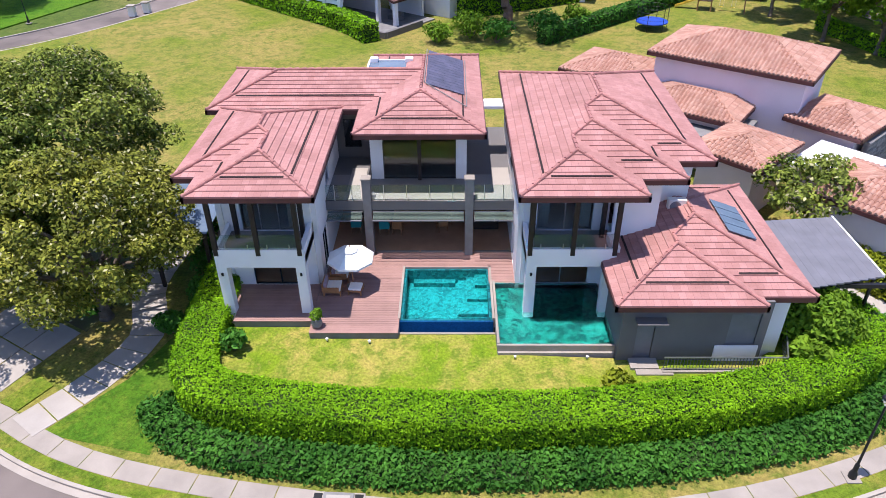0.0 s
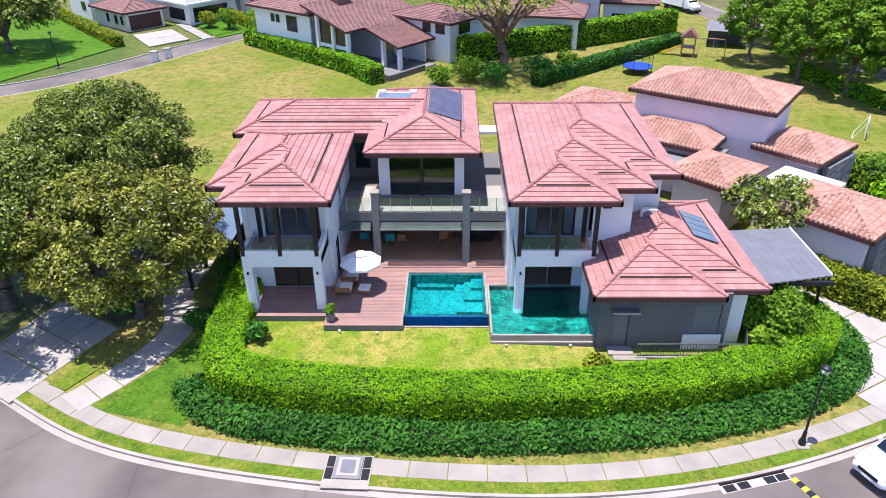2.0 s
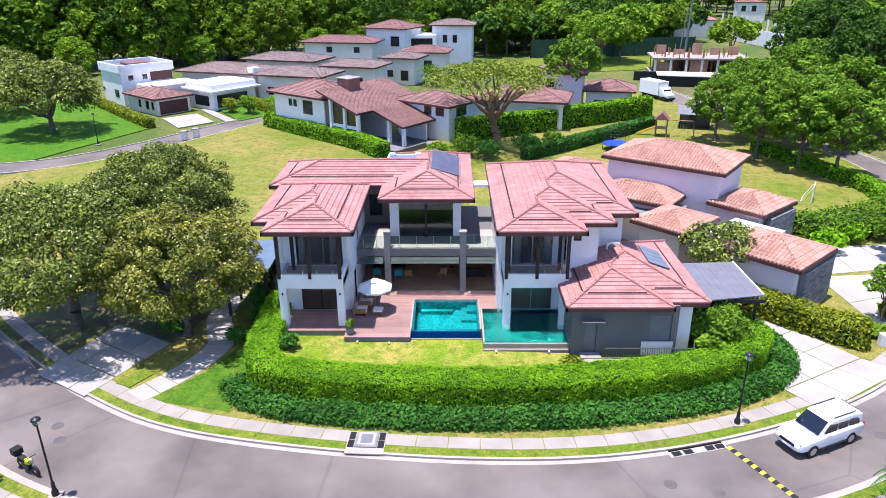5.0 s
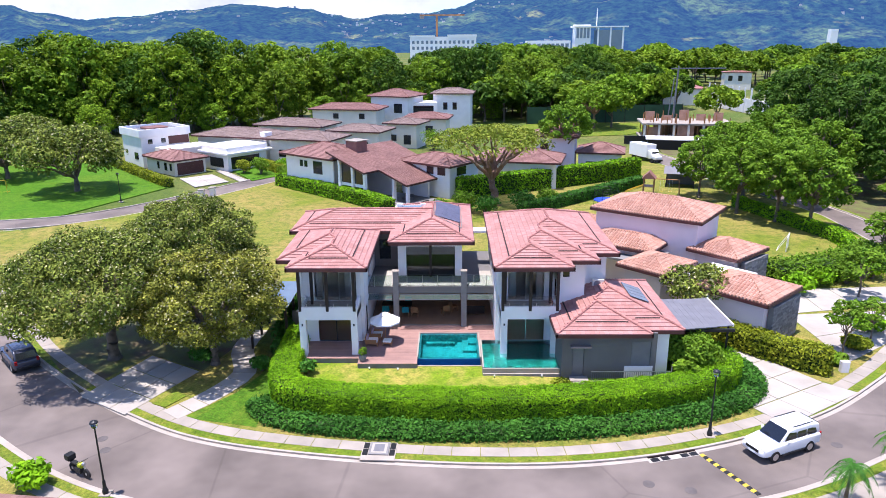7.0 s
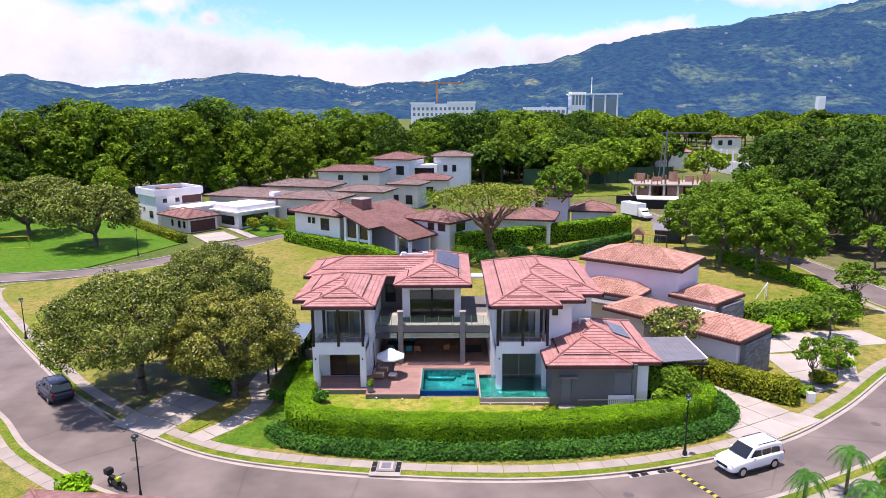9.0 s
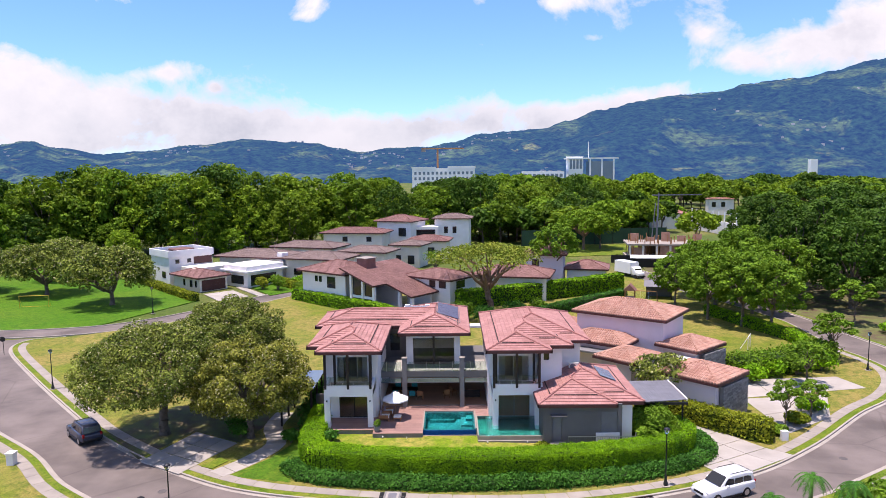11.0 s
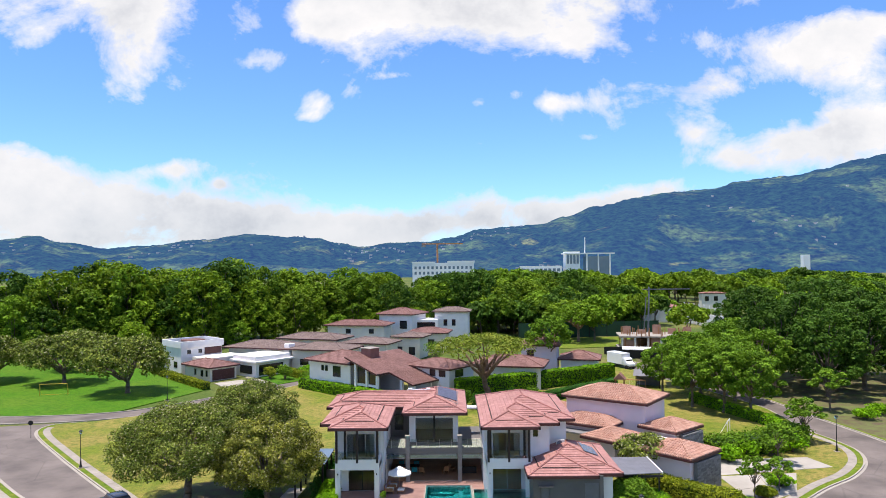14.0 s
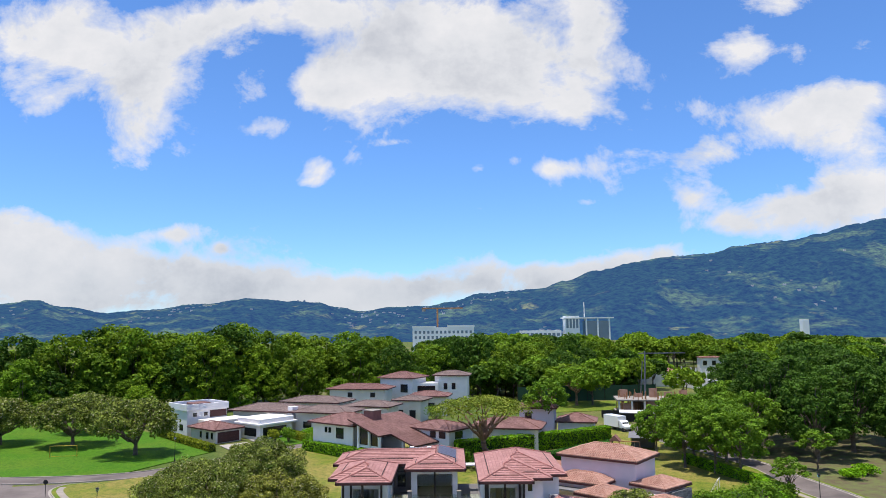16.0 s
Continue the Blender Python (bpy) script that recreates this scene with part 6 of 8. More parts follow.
side.matrix_basis = D.matrix_basis.inverted() @ pose(-41.0, 92.8, LAND, 0, 0, 50)
part("wall", boxes((-5.5, 4.5, -2.5, 3.5, -0.1, 4.0), bevel=0.03), M["wall_cream"], side, "cream flat-roofed link with a low parapet")
quad_slabs("driveway_far", "white concrete driveway in front of the garage", [(-32.4, 70.6), (-28.0, 75.4), (-33.4, 82.6), (-38.0, 78.4)], 2, 2, M["paving_white"], LAND + 0.03, gap=0.006)
paving("stepping_path", "path of broad white stepping slabs to the door", curve_points([(-25.4, 76.0), (-29.5, 81.5), (-33.5, 87.0)], 0.3), -0.9, 0.9, 1.2, M["paving_white"], LAND + 0.03, gap=0.12)
setting("lawn_far", slab(bmesh.new(), [(-24.0, 76.2), (-18.6, 83.0), (-25.5, 92.0), (-31.5, 87.5)], LAND - 0.05, LAND + 0.01), M["park_grass"], "bright green front lawn", "grass")
E2 = thing("flat_house", -31.4, 91.5, LAND, "low white flat-roofed house with deep eaves", "house", turn=52)
part("wall", boxes((-4.6, 4.6, -4.0, 4.0, -0.1, 3.2)), M["wall_white"], E2)
part("roof", boxes((-5.4, 5.4, -5.0, 4.8, 3.2, 3.55), bevel=0.03), M["wall_white"], E2)
part("parapet", boxes((-4.8, 4.8, -4.2, 4.2, 3.55, 4.5), bevel=0.03), M["wall_white"], E2)
part("window", boxes((-3.8, 2.8, -4.06, -3.98, 0.3, 2.6)), M["window_dark"], E2)
part("window", boxes((-4.66, -4.58, -2.6, 1.8, 0.6, 2.4)), M["window_dark"], E2)
pier = thing("chimney_block", -26.2, 96.5, LAND, "white rendered chimney block between the low roofs", "chimney", turn=52)
part("shaft", boxes((-0.9, 0.9, -0.9, 0.9, 0, 6.2), bevel=0.04), M["wall_white"], pier)
part("wall", boxes((0.9, 4.4, -0.6, 0.6, 0, 4.8), bevel=0.03), M["wall_white"], pier)
ROW = [(-33, 103, 18, 11, 4.0), (-17.5, 96, 15, 10, 4.2), (-24, 117, 18, 10, 4.5), (-8, 108, 13, 9, 4.2), (1.5, 118, 9, 8, 4.6)]
for i, (x, y, w, d, e) in enumerate(ROW):
    villa("lane_house", "low cream house with a grey-brown hipped tile roof", x, y, -18, w, d, e, 0.24, "wall_cream", "roof_grey", "joined", 0.9,
          windows=[("f", -w * 0.3, -w * 0.15, 1.5, 3.0), ("f", w * 0.05, w * 0.25, 0.8, 3.0)])
villa("tall_house", "two-storey white villa with a brown hipped roof", -15, 139, -10, 19, 10, 6.0, 0.25, "wall_cream", "roof_brown", "joined", 0.9, windows=[("f", -3, -1.5, 4.6, 6.0), ("f", 4, 5.5, 4.6, 6.0)])
villa("tall_house", "two-storey white villa with a brown pyramid roof", -3.0, 150, -24, 13, 11, 8.4, 0.30, "wall_white", "roof_brown", "joined", 0.8, windows=[("f", 1.5, 4.0, 5.0, 7.5)])
villa("tall_house", "two-storey white villa with a grey-brown pyramid roof", 12.6, 153, -6, 12.0, 9, 8.8, 0.28, "wall_white", "roof_grey", "joined", 0.8, windows=[("f", -2.4, -1.2, 5.4, 7.4), ("f", 0.2, 1.4, 5.4, 7.4)])
LK = thing("link_block", 4.6, 150, LAND, "white flat-roofed block between the villas", "house")
part("wall", boxes((-3.5, 3.5, -3.5, 3.5, 0, 7.6)), M["wall_white"], LK)
part("window", boxes((-3.0, 2.6, -3.56, -3.5, 4.4, 6.8)), M["window_dark"], LK)
villa("tall_house", "cream villa with a low brown roof", 6.0, 131, -8, 12, 9, 4.4, 0.26, "wall_cream", "roof_brown", "joined", 0.8, windows=[("f", -2.5, 2.0, 0.8, 3.6)])

# ---------------------------------------------------------------- far buildings
off = thing("office_block", 5.0, 620, -1.2, "long white four-storey block in the distance", "building")
part("wall", boxes((-30.5, 30.5, 0, 16, 0, 26.2)), M["far_white"], off)
for i in range(14):
    for j in range(2):
        part("window", boxes((-28.5 + i * 4.2, -26.3 + i * 4.2, -0.12, 0.0, 14.8 + j * 5.2, 17.6 + j * 5.2)), M["far_glass"], off)
part("parapet", boxes((-31, -8, -0.3, 16.3, 26.2, 27.4), (4, 31, -0.3, 16.3, 26.2, 28.0)), M["far_white"], off)
of2 = thing("office_tower", 128, 620, -1.2, "white and dark glass office towers in the distance", "building")
part("wall", boxes((-46, -6, 0, 14, 0, 22.0)), M["far_white"], of2)
part("tower", boxes((-2, 12, -1, 15, 0, 36.0)), M["far_white"], of2)
part("tower", boxes((18, 42, -1, 15, 0, 31.0)), M["far_glass"], of2)
for i in range(3):
    part("fin", boxes((18 + i * 11.4, 19.4 + i * 11.4, -1.5, -1.0, 0, 33.4)), M["far_white"], of2, "white vertical fin")
part("roof_slab", boxes((-4, 46, -2, 16, 33.4, 34.6)), M["far_white"], of2)
part("mast", boxes((18.0, 18.7, 6, 6.7, 31, 50)), M["far_white"], of2)
for i in range(9):
    part("window_band", boxes((-45 + i * 4.3, -42 + i * 4.3, -0.12, 0, 16.5, 19.5)), M["far_glass"], of2)
for i in range(4):
    part("window_band", boxes((-1 + i * 3.2, 1.2 + i * 3.2, -1.12, -1, 24, 33)), M["far_glass"], of2)
crane = thing("tower_crane", -1.0, 640, -1.2, "orange tower crane mast in the distance", "crane")
part("mast", boxes((-0.9, 0.9, -0.9, 0.9, 0, 46)), M["wood"], crane)
part("jib", boxes((-16, 26, -0.5, 0.5, 45, 46.2)), M["wood"], crane)
part("ballast", boxes((-16, -12, -1, 1, 42.5, 45)), M["stone_grey"], crane)
wt = thing("white_tower", 404, 700, -1.2, "plain white tower block in the distance", "building")
part("wall", boxes((-3.6, 3.6, 0, 7, 0, 31), bevel=0.1), M["far_white"], wt)

cons = thing("building_site", 71, 131, LAND, "half-built concrete house with timber props", "building site", turn=-8)
part("slab_low", boxes((-11, 11, -6, 6, 0.0, 0.4)), M["concrete"], cons)
part("slab_high", boxes((-11, 11, -6, 6, 3.6, 4.0)), M["concrete"], cons)
rng = random.Random(7)
for i in range(90):
    x, y = rng.uniform(-10.8, 10.8), rng.uniform(-6, 4)
    part("prop", boxes((x - 0.1, x + 0.1, y - 0.1, y + 0.1, 0.4 if i % 3 else 3.9, 3.6 if i % 3 else rng.uniform(5.0, 6.5))), M["wood"], cons)
M["raw_brick"] = surface("raw_brick", (0.42, 0.24, 0.17), 0.9, 0.2, 0.8, 8, 0.3)
for x0, x1, y0, h in ((-6, 10.5, 4.0, 3.6), (-10, -6.2, -5.2, 3.0), (-2.5, 1.5, -5.4, 3.4), (5.0, 8.5, -5.2, 2.6)):
    part("brick_wall", boxes((x0, x1, y0, y0 + 0.3, 0.4, h)), M["raw_brick"], cons, "raw orange-brown block wall")
for i in range(7):
    part("pillar", boxes((-10.6 + i * 3.5, -10.1 + i * 3.5, -5.9, -5.4, 0.4, 3.6)), M["wall_cream"], cons, "fresh pale concrete pillar")
for i in range(5):
    part("upper_wall", boxes((-9.5 + i * 4.2, -7.2 + i * 4.2, 1.5, 1.8, 4.0, 4.0 + (2.2, 1.2, 2.6, 1.6, 2.0)[i])), M["raw_brick"], cons)
nf = thing("net_fence", 58, 163, LAND, "tall dark green netting fence behind the field", "fence", turn=8)
for i in range(9):
    part("post", boxes((-24.1 + i * 6, -23.9 + i * 6, -0.1, 0.1, 0, 5.2)), M["metal_dark"], nf)
M["net_green"] = surface("net_green", (0.02, 0.06, 0.035), 0.8, 0.2, 0.3, 6, 0.1)
for i in range(8):
    part("net_panel", boxes((-23.9 + i * 6, -18.1 + i * 6, -0.02, 0.02, 0.1, 5.0)), M["net_green"], nf)
setting("ground_pitch", slab(bmesh.new(), [(20, 128), (58, 136), (84, 158), (82, 164), (34, 160)], ROAD - 0.02, LAND), M["verge"], "light green mown field beyond the houses", "grass")
part("site_fence", boxes((-16, 4, -14.2, -14.0, 0, 2.0)), M["metal_dark"], cons, "dark netting fence")
shed = thing("site_shed", 63, 112, LAND, "low white sheet-roofed site shed", "shed", turn=-14)
part("wall", boxes((-6, 6, -2.5, 2.5, 0, 2.2)), M["metal_dark"], shed)
part("roof", boxes((-6.5, 6.5, -3, 3, 2.2, 2.4)), M["wall_white"], shed)
pl = thing("power_pole", 72, 144, LAND, "tall grey power pole with a long cross arm", "pole")
bm = tube(bmesh.new(), (0, 0, 0), (0.5, 0, 17.0), 0.32, 0.2, 10)
part("pole", bm, M["metal_grey"], pl)
part("pole", tube(bmesh.new(), (-1.6, 0, 0), (-0.4, 0, 14.0), 0.16, 0.14, 8), M["metal_grey"], pl)
part("cross_arm", boxes((-1.5, 13, -0.12, 0.12, 16.2, 16.5)), M["metal_grey"], pl)
wf = thing("white_compound", 109.5, 196, LAND, "white walled compound with tall posts", "building", turn=-84)
part("wall", boxes((-20, 20, -0.3, 0.3, 0, 4.6)), M["wall_white"], wf)
for i in range(10):
    part("post", boxes((-20 + i * 4.3, -19.4 + i * 4.3, -0.6, -0.3, 0, 8.2)), M["wall_white"], wf)
rh = villa("red_roof_house", "white house with a red sheet roof", 99, 222, -6, 16, 10, 5.0, 0.3, "wall_white", "roof_tile", "joined", 0.6)
villa("town_house", "white and brick building with a pale roof", 150, 300, -10, 13, 9, 7.0, 0.12, "wall_cream", "roof_barrel", "joined", 0.4, windows=[("f", -4.5, -2.5, 4, 6.5), ("f", 0, 2, 4, 6.5)])

# ---------------------------------------------------------------- hills
def ridge(x, pts):
    for (a, h), (b, g) in zip(pts, pts[1:]):
        if a <= x <= b:
            t = (x - a) / (b - a)
            t = t * t * (3 - 2 * t)
            return h + (g - h) * t
    return pts[0][1] if x < pts[0][0] else pts[-1][1]


def hill(name, label, pts, y0, y1, step, rough, material, seed):
    nx, ny = int((pts[-1][0] - pts[0][0]) / step), 26
    V, F = [], []
    for j in range(ny + 1):
        for i in range(nx + 1):
            x = pts[0][0] + i * step
            t = j / ny
            y = y0 + (y1 - y0) * t
            prof = math.sin(min(1.0, t * 1.18) * math.pi / 2) ** 1.25
            xs = x * (y / y1)
            n = noise.fractal(Vector((xs * 0.006 + seed, y * 0.004, 0.3)), 0.9, 2.1, 6)
            spur = abs(noise.noise(Vector((xs * 0.004 + seed, y * 0.0012, 2.0))))
            z = ridge(x, pts) * prof + (n * rough * (1 - 0.75 * prof ** 6) - spur * rough * 2.2 * (1 - prof ** 3)) * min(1.0, t * 5)
            z += (3.5 * noise.noise(Vector((xs * 0.03, y * 0.03, seed))) + 4.5 * abs(noise.noise(Vector((xs * 0.085, y * 0.06, seed + 4))))) * (t > 0)
            V.append((xs, y, z - 10 * (t == 0)))
    for j in range(ny):
        for i in range(nx):
            a = j * (nx + 1) + i
            F.append((a, a + 1, a + nx + 2, a + nx + 1))
    me = bpy.data.meshes.new(name)
    me.from_pydata(V, [], F)
    me.polygons.foreach_set("use_smooth", [True] * len(F))
    return tagged(link_mesh(name, me, material, None), label, "hills", "", "structure"), V


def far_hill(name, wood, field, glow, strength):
    """Distant woods and clearings, with aerial haze put in as faint blue surface emission."""
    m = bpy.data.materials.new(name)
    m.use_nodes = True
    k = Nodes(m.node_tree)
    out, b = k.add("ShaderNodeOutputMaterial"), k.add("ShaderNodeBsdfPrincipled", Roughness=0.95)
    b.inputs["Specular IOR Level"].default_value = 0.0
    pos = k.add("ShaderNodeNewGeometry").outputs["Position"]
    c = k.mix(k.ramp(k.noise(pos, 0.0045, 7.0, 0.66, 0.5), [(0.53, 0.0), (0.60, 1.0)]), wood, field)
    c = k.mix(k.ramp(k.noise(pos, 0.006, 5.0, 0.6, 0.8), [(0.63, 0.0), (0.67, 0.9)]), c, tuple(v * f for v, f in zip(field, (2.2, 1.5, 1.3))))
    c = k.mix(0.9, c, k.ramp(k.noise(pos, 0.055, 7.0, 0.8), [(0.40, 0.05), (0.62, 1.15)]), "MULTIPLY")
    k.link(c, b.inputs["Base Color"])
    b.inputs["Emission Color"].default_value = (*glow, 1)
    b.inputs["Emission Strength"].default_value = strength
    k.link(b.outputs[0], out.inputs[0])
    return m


# haze is painted in as blue emission, strongest on the far hill
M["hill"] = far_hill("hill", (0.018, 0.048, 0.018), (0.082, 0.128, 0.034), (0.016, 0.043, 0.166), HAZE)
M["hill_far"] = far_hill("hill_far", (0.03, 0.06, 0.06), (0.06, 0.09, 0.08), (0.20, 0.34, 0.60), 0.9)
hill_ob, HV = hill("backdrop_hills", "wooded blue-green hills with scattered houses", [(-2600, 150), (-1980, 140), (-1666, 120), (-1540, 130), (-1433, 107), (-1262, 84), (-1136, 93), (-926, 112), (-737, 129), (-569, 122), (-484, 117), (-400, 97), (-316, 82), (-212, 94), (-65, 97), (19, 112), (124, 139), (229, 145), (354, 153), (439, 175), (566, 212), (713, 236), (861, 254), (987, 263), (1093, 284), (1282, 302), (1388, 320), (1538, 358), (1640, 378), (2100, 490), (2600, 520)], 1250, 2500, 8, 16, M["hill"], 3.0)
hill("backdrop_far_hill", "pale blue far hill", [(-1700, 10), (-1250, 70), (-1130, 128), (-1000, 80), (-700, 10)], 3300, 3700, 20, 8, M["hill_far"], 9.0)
# scattered houses on the slopes; their walls emit too, as painted haze
rng = random.Random(21)
bm = bmesh.new()
count = 0
while count < 260:
    x, y, z = HV[rng.randrange(len(HV))]
    if z < 8 or noise.noise(Vector((x * 0.0035, y * 0.003, 5.0))) < 0.12 or (x > 450 and rng.random() < 0.85):
        continue
    w, d, h = rng.uniform(3, 9), rng.uniform(3, 8), rng.uniform(1.5, 4)
    box(bm, x - w / 2, x + w / 2, y - d / 2, y + d / 2, z - 3, z + h)
    count += 1
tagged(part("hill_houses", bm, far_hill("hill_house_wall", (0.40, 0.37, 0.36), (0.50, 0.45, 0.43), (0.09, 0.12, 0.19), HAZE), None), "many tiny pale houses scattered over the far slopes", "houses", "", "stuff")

# ---------------------------------------------------------------- woods and other trees
tall = [make_tree("forest_tree", "tall dense green forest tree", 50 + i, 19 + 1.6 * i, 7.4 + 0.5 * i, 3.0, 64, 3900, 0.54, M[("leaf_forest", "leaf_canopy", "leaf_forest", "leaf_dark", "leaf_canopy")[i]], M["bark"], 0.35, "round", "woods behind the houses", at=((-95, 136, -1.2), (-52, 158, -1.2), (-20, 172, -1.2), (22, 186, -1.2), (-70, 150, -1.2))[i], flat=1.12, skirt=-0.85, clump=0.72, boughs=5, far=True) for i in range(5)]
mid = [make_tree("valley_tree", "round green valley tree", 60 + i, 12, 6.5, 3.5, 34, 1300, 0.70, M[("leaf_canopy", "leaf_forest", "leaf_dark")[i]], M["bark"], 0.3, "round", "valley trees", at=((86, 150, -1.2), (112, 150, -1.2), (92, 205, -1.2))[i], clump=0.8, boughs=4, far=True) for i in range(3)]
rng = random.Random(4)
EDGE = curve_points([(-190, 112), (-130, 122), (-92, 132), (-66, 146), (-40, 160), (-10, 170), (20, 178), (50, 205), (80, 240)], 7.2)
for row in range(3):
    for p in EDGE:
        if row == 0 and rng.random() < 0.15:
            continue
        t = rng.choice(tall)
        s = rng.uniform(0.55, 0.95) if row == 0 else rng.uniform(0.80, 1.14)
        s *= 0.86 if p.x > -12 else 1.0
        q = Vector((p.x + rng.uniform(-3, 3), p.y + row * 11 + rng.uniform(-3.5, 3.5), -1.2))
        copy_thing(t, pose(*q, 0, 0, rng.uniform(0, 360)) @ Matrix.Diagonal((s * rng.uniform(0.9, 1.15), s * rng.uniform(0.9, 1.15), s * rng.uniform(0.88, 1.12), 1)))
# low growth closes the wood's edge
for p in EDGE[::2]:
    t = rng.choice(tall)
    s = rng.uniform(0.30, 0.48)
    copy_thing(t, pose(p.x + rng.uniform(-3, 3), p.y - 7 + rng.uniform(-2.5, 2), -2.0, 0, 0, rng.uniform(0, 360)) @ Matrix.Diagonal((s * 1.25, s * 1.25, s, 1)))
# a belt of trees behind the light green field
for row in range(3):
    for p in curve_points([(24, 168), (44, 172), (62, 178), (80, 190), (92, 236)], 6.0):
        t = rng.choice(mid)
        s = rng.uniform(0.7, 1.15)
        copy_thing(t, pose(p.x + rng.uniform(-2, 2), p.y + row * 9 + rng.uniform(-3, 3), -1.2, 0, 0, rng.uniform(0, 360)) @ Matrix.Diagonal((s, s, s * rng.uniform(0.85, 1.2), 1)))
# one broad crown stands above the rest
copy_thing(tall[3], pose(-62, 158, -1.2, 0, 0, 75) @ Matrix.Diagonal((1.35, 1.25, 1.16, 1)))


def clear_of_sites(x, y):
    """Free of the building site, the compound and the town houses."""
    return not (58 < x < 120 and 110 < y < 178 or (abs(x - 99) < 24 and 170 < y < 226) or (abs(x - 140) < 16 and 205 < y < 304))


for i in range(150):
    f = rng.random()
    y = 150 + 420 * f ** 1.5
    x = rng.uniform(26 + (y - 150) * 0.1, 110 + y * 0.62)
    if not clear_of_sites(x, y):
        continue
    s = rng.uniform(0.7, 1.5)
    copy_thing(rng.choice(mid), pose(x, y, -1.2, 0, 0, rng.uniform(0, 360)) @ Matrix.Diagonal((s, s, s * rng.uniform(0.8, 1.1), 1)))
for x, y, s in ((126, 206, 0.9), (136, 206, 1.0), (144, 212, 0.95)):
    copy_thing(mid[1], pose(x, y, -1.2, 0, 0, x * 7) @ Matrix.Diagonal((s, s, s, 1)))
# tall trees on the far valley side, in front of the distant blocks
for i in range(64):
    y = rng.uniform(320, 440)
    x = rng.uniform(-0.02, 0.72) * y
    s = rng.uniform(1.5, 1.85) if x < 0.36 * y else rng.uniform(1.35, 1.7)
    if clear_of_sites(x, y):
        copy_thing(rng.choice(mid), pose(x, y, -1.2, 0, 0, rng.uniform(0, 360)) @ Matrix.Diagonal((s, s, s * rng.uniform(0.9, 1.05), 1)))

# flat-crowned big tree behind the house, and its companion
make_tree("flame_tree", "wide flat-crowned tree with thin yellow-green foliage and bare reddish limbs", 71, 13.2, 9.2, 4.2, 46, 6200, 0.23, M["leaf_flame"], M["bark_red"], 0.55, "umbrella", at=(18.8, 56.0, LAND), lean=(-0.8, 0))
make_tree("flame_tree", "spreading olive-green tree beside the small house", 72, 14.0, 5.6, 4.5, 60, 6000, 0.26, M["leaf_light"], M["bark_red"], 0.4, "round", clump=0.5, at=(33.0, 81.0, LAND))
make_tree("flame_tree", "broad green tree with bare limbs by the field", 73, 13.0, 9.0, 4.0, 50, 4200, 0.40, M["leaf_forest"], M["bark_red"], 0.4, "round", clump=0.6, flat=0.8, at=(52.0, 150.0, LAND))

st = make_tree("street_tree", "leafy green street tree", 75, 11.0, 5.4, 3.6, 80, 8000, 0.24, M["leaf_light"], M["bark"], 0.24, "round", "street trees to the east", at=(56.5, 45.7, LAND), clump=0.55, flat=1.25, skirt=-0.7)
for x, y, s, r in ((59.0, 41.5, 0.95, 40), (51.0, 60.5, 0.85, 100), (53.0, 50.5, 0.9, 170), (62.0, 55.0, 1.0, 260), (58.5, 62.0, 1.0, 300), (66.5, 72.0, 1.1, 20), (70.0, 62.0, 1.05, 80), (58.0, 70.5, 0.95, 130), (73.0, 82.0, 1.1, 210)):
    copy_thing(st, pose(x, y, LAND, 0, 0, r) @ Matrix.Diagonal((s, s, s, 1)))
dk = make_tree("shade_tree", "large dark green tree", 76, 15.0, 7.2, 3.0, 70, 7500, 0.33, M["leaf_dark"], M["bark"], 0.4, "round", "dark trees to the east", at=(80.0, 58.0, -1.2), flat=1.25, clump=0.58, skirt=-0.7)
for x, y, s, r in ((76.0, 70.0, 1.05, 40), (90.0, 64.0, 1.1, 100), (86.0, 78.0, 1.15, 170), (98.0, 80.0, 1.2, 260), (96.0, 54.0, 1.0, 300), (104.0, 68.0, 1.1, 20), (84.0, 96.0, 1.2, 80), (100.0, 100.0, 1.3, 130), (118.0, 92.0, 1.25, 210), (112.0, 112.0, 1.2, 15), (128.0, 76.0, 1.1, 60), (88.0, 114.0, 1.1, 200)):
    copy_thing(dk, pose(x, y, -1.2, 0, 0, r) @ Matrix.Diagonal((s, s, s, 1)))
pk = make_tree("park_tree", "broad round mango tree on the park lawn", 77, 11.5, 9.2, 2.4, 120, 13000, 0.27, M["leaf_mango"], M["bark"], 0.42, "round", "park trees", at=(-51.5, 68.0, LAND), flowers=M["blossom"], skirt=-0.5, clump=0.55)
for x, y, s, r in ((-70.5, 79.5, 0.95, 60), (-88.0, 82.0, 0.9, 150), (-101.0, 74.0, 0.95, 230), (-78.0, 100.0, 0.85, 300)):
    copy_thing(pk, pose(x, y, LAND, 0, 0, r) @ Matrix.Diagonal((s, s, s, 1)))
make_tree("garden_tree", "small tree with dusty pink-tinged leaves over the neighbour's roofs", 78, 5.4, 3.2, 2.2, 18, 3000, 0.17, M["leaf_mango"], M["bark"], 0.12, "round", at=(33.2, 9.6, LAND), flowers=M["blossom"])
yt = make_tree("young_tree", "slender young green tree by the neighbour's drive", 79, 4.6, 1.6, 1.8, 12, 1300, 0.15, M["leaf_light"], M["bark"], 0.07, "round", "young trees", at=(43.2, 3.8, LAND))
for x, y, s, r in ((47.0, 6.6, 0.8, 70), (51.5, 16.5, 1.1, 160), (60.0, 27.0, 1.3, 20), (74.0, 46.5, 1.5, 80)):
    copy_thing(yt, pose(x, y, LAND, 0, 0, r) @ Matrix.Diagonal((s * 1.25, s * 1.25, s, 1)))

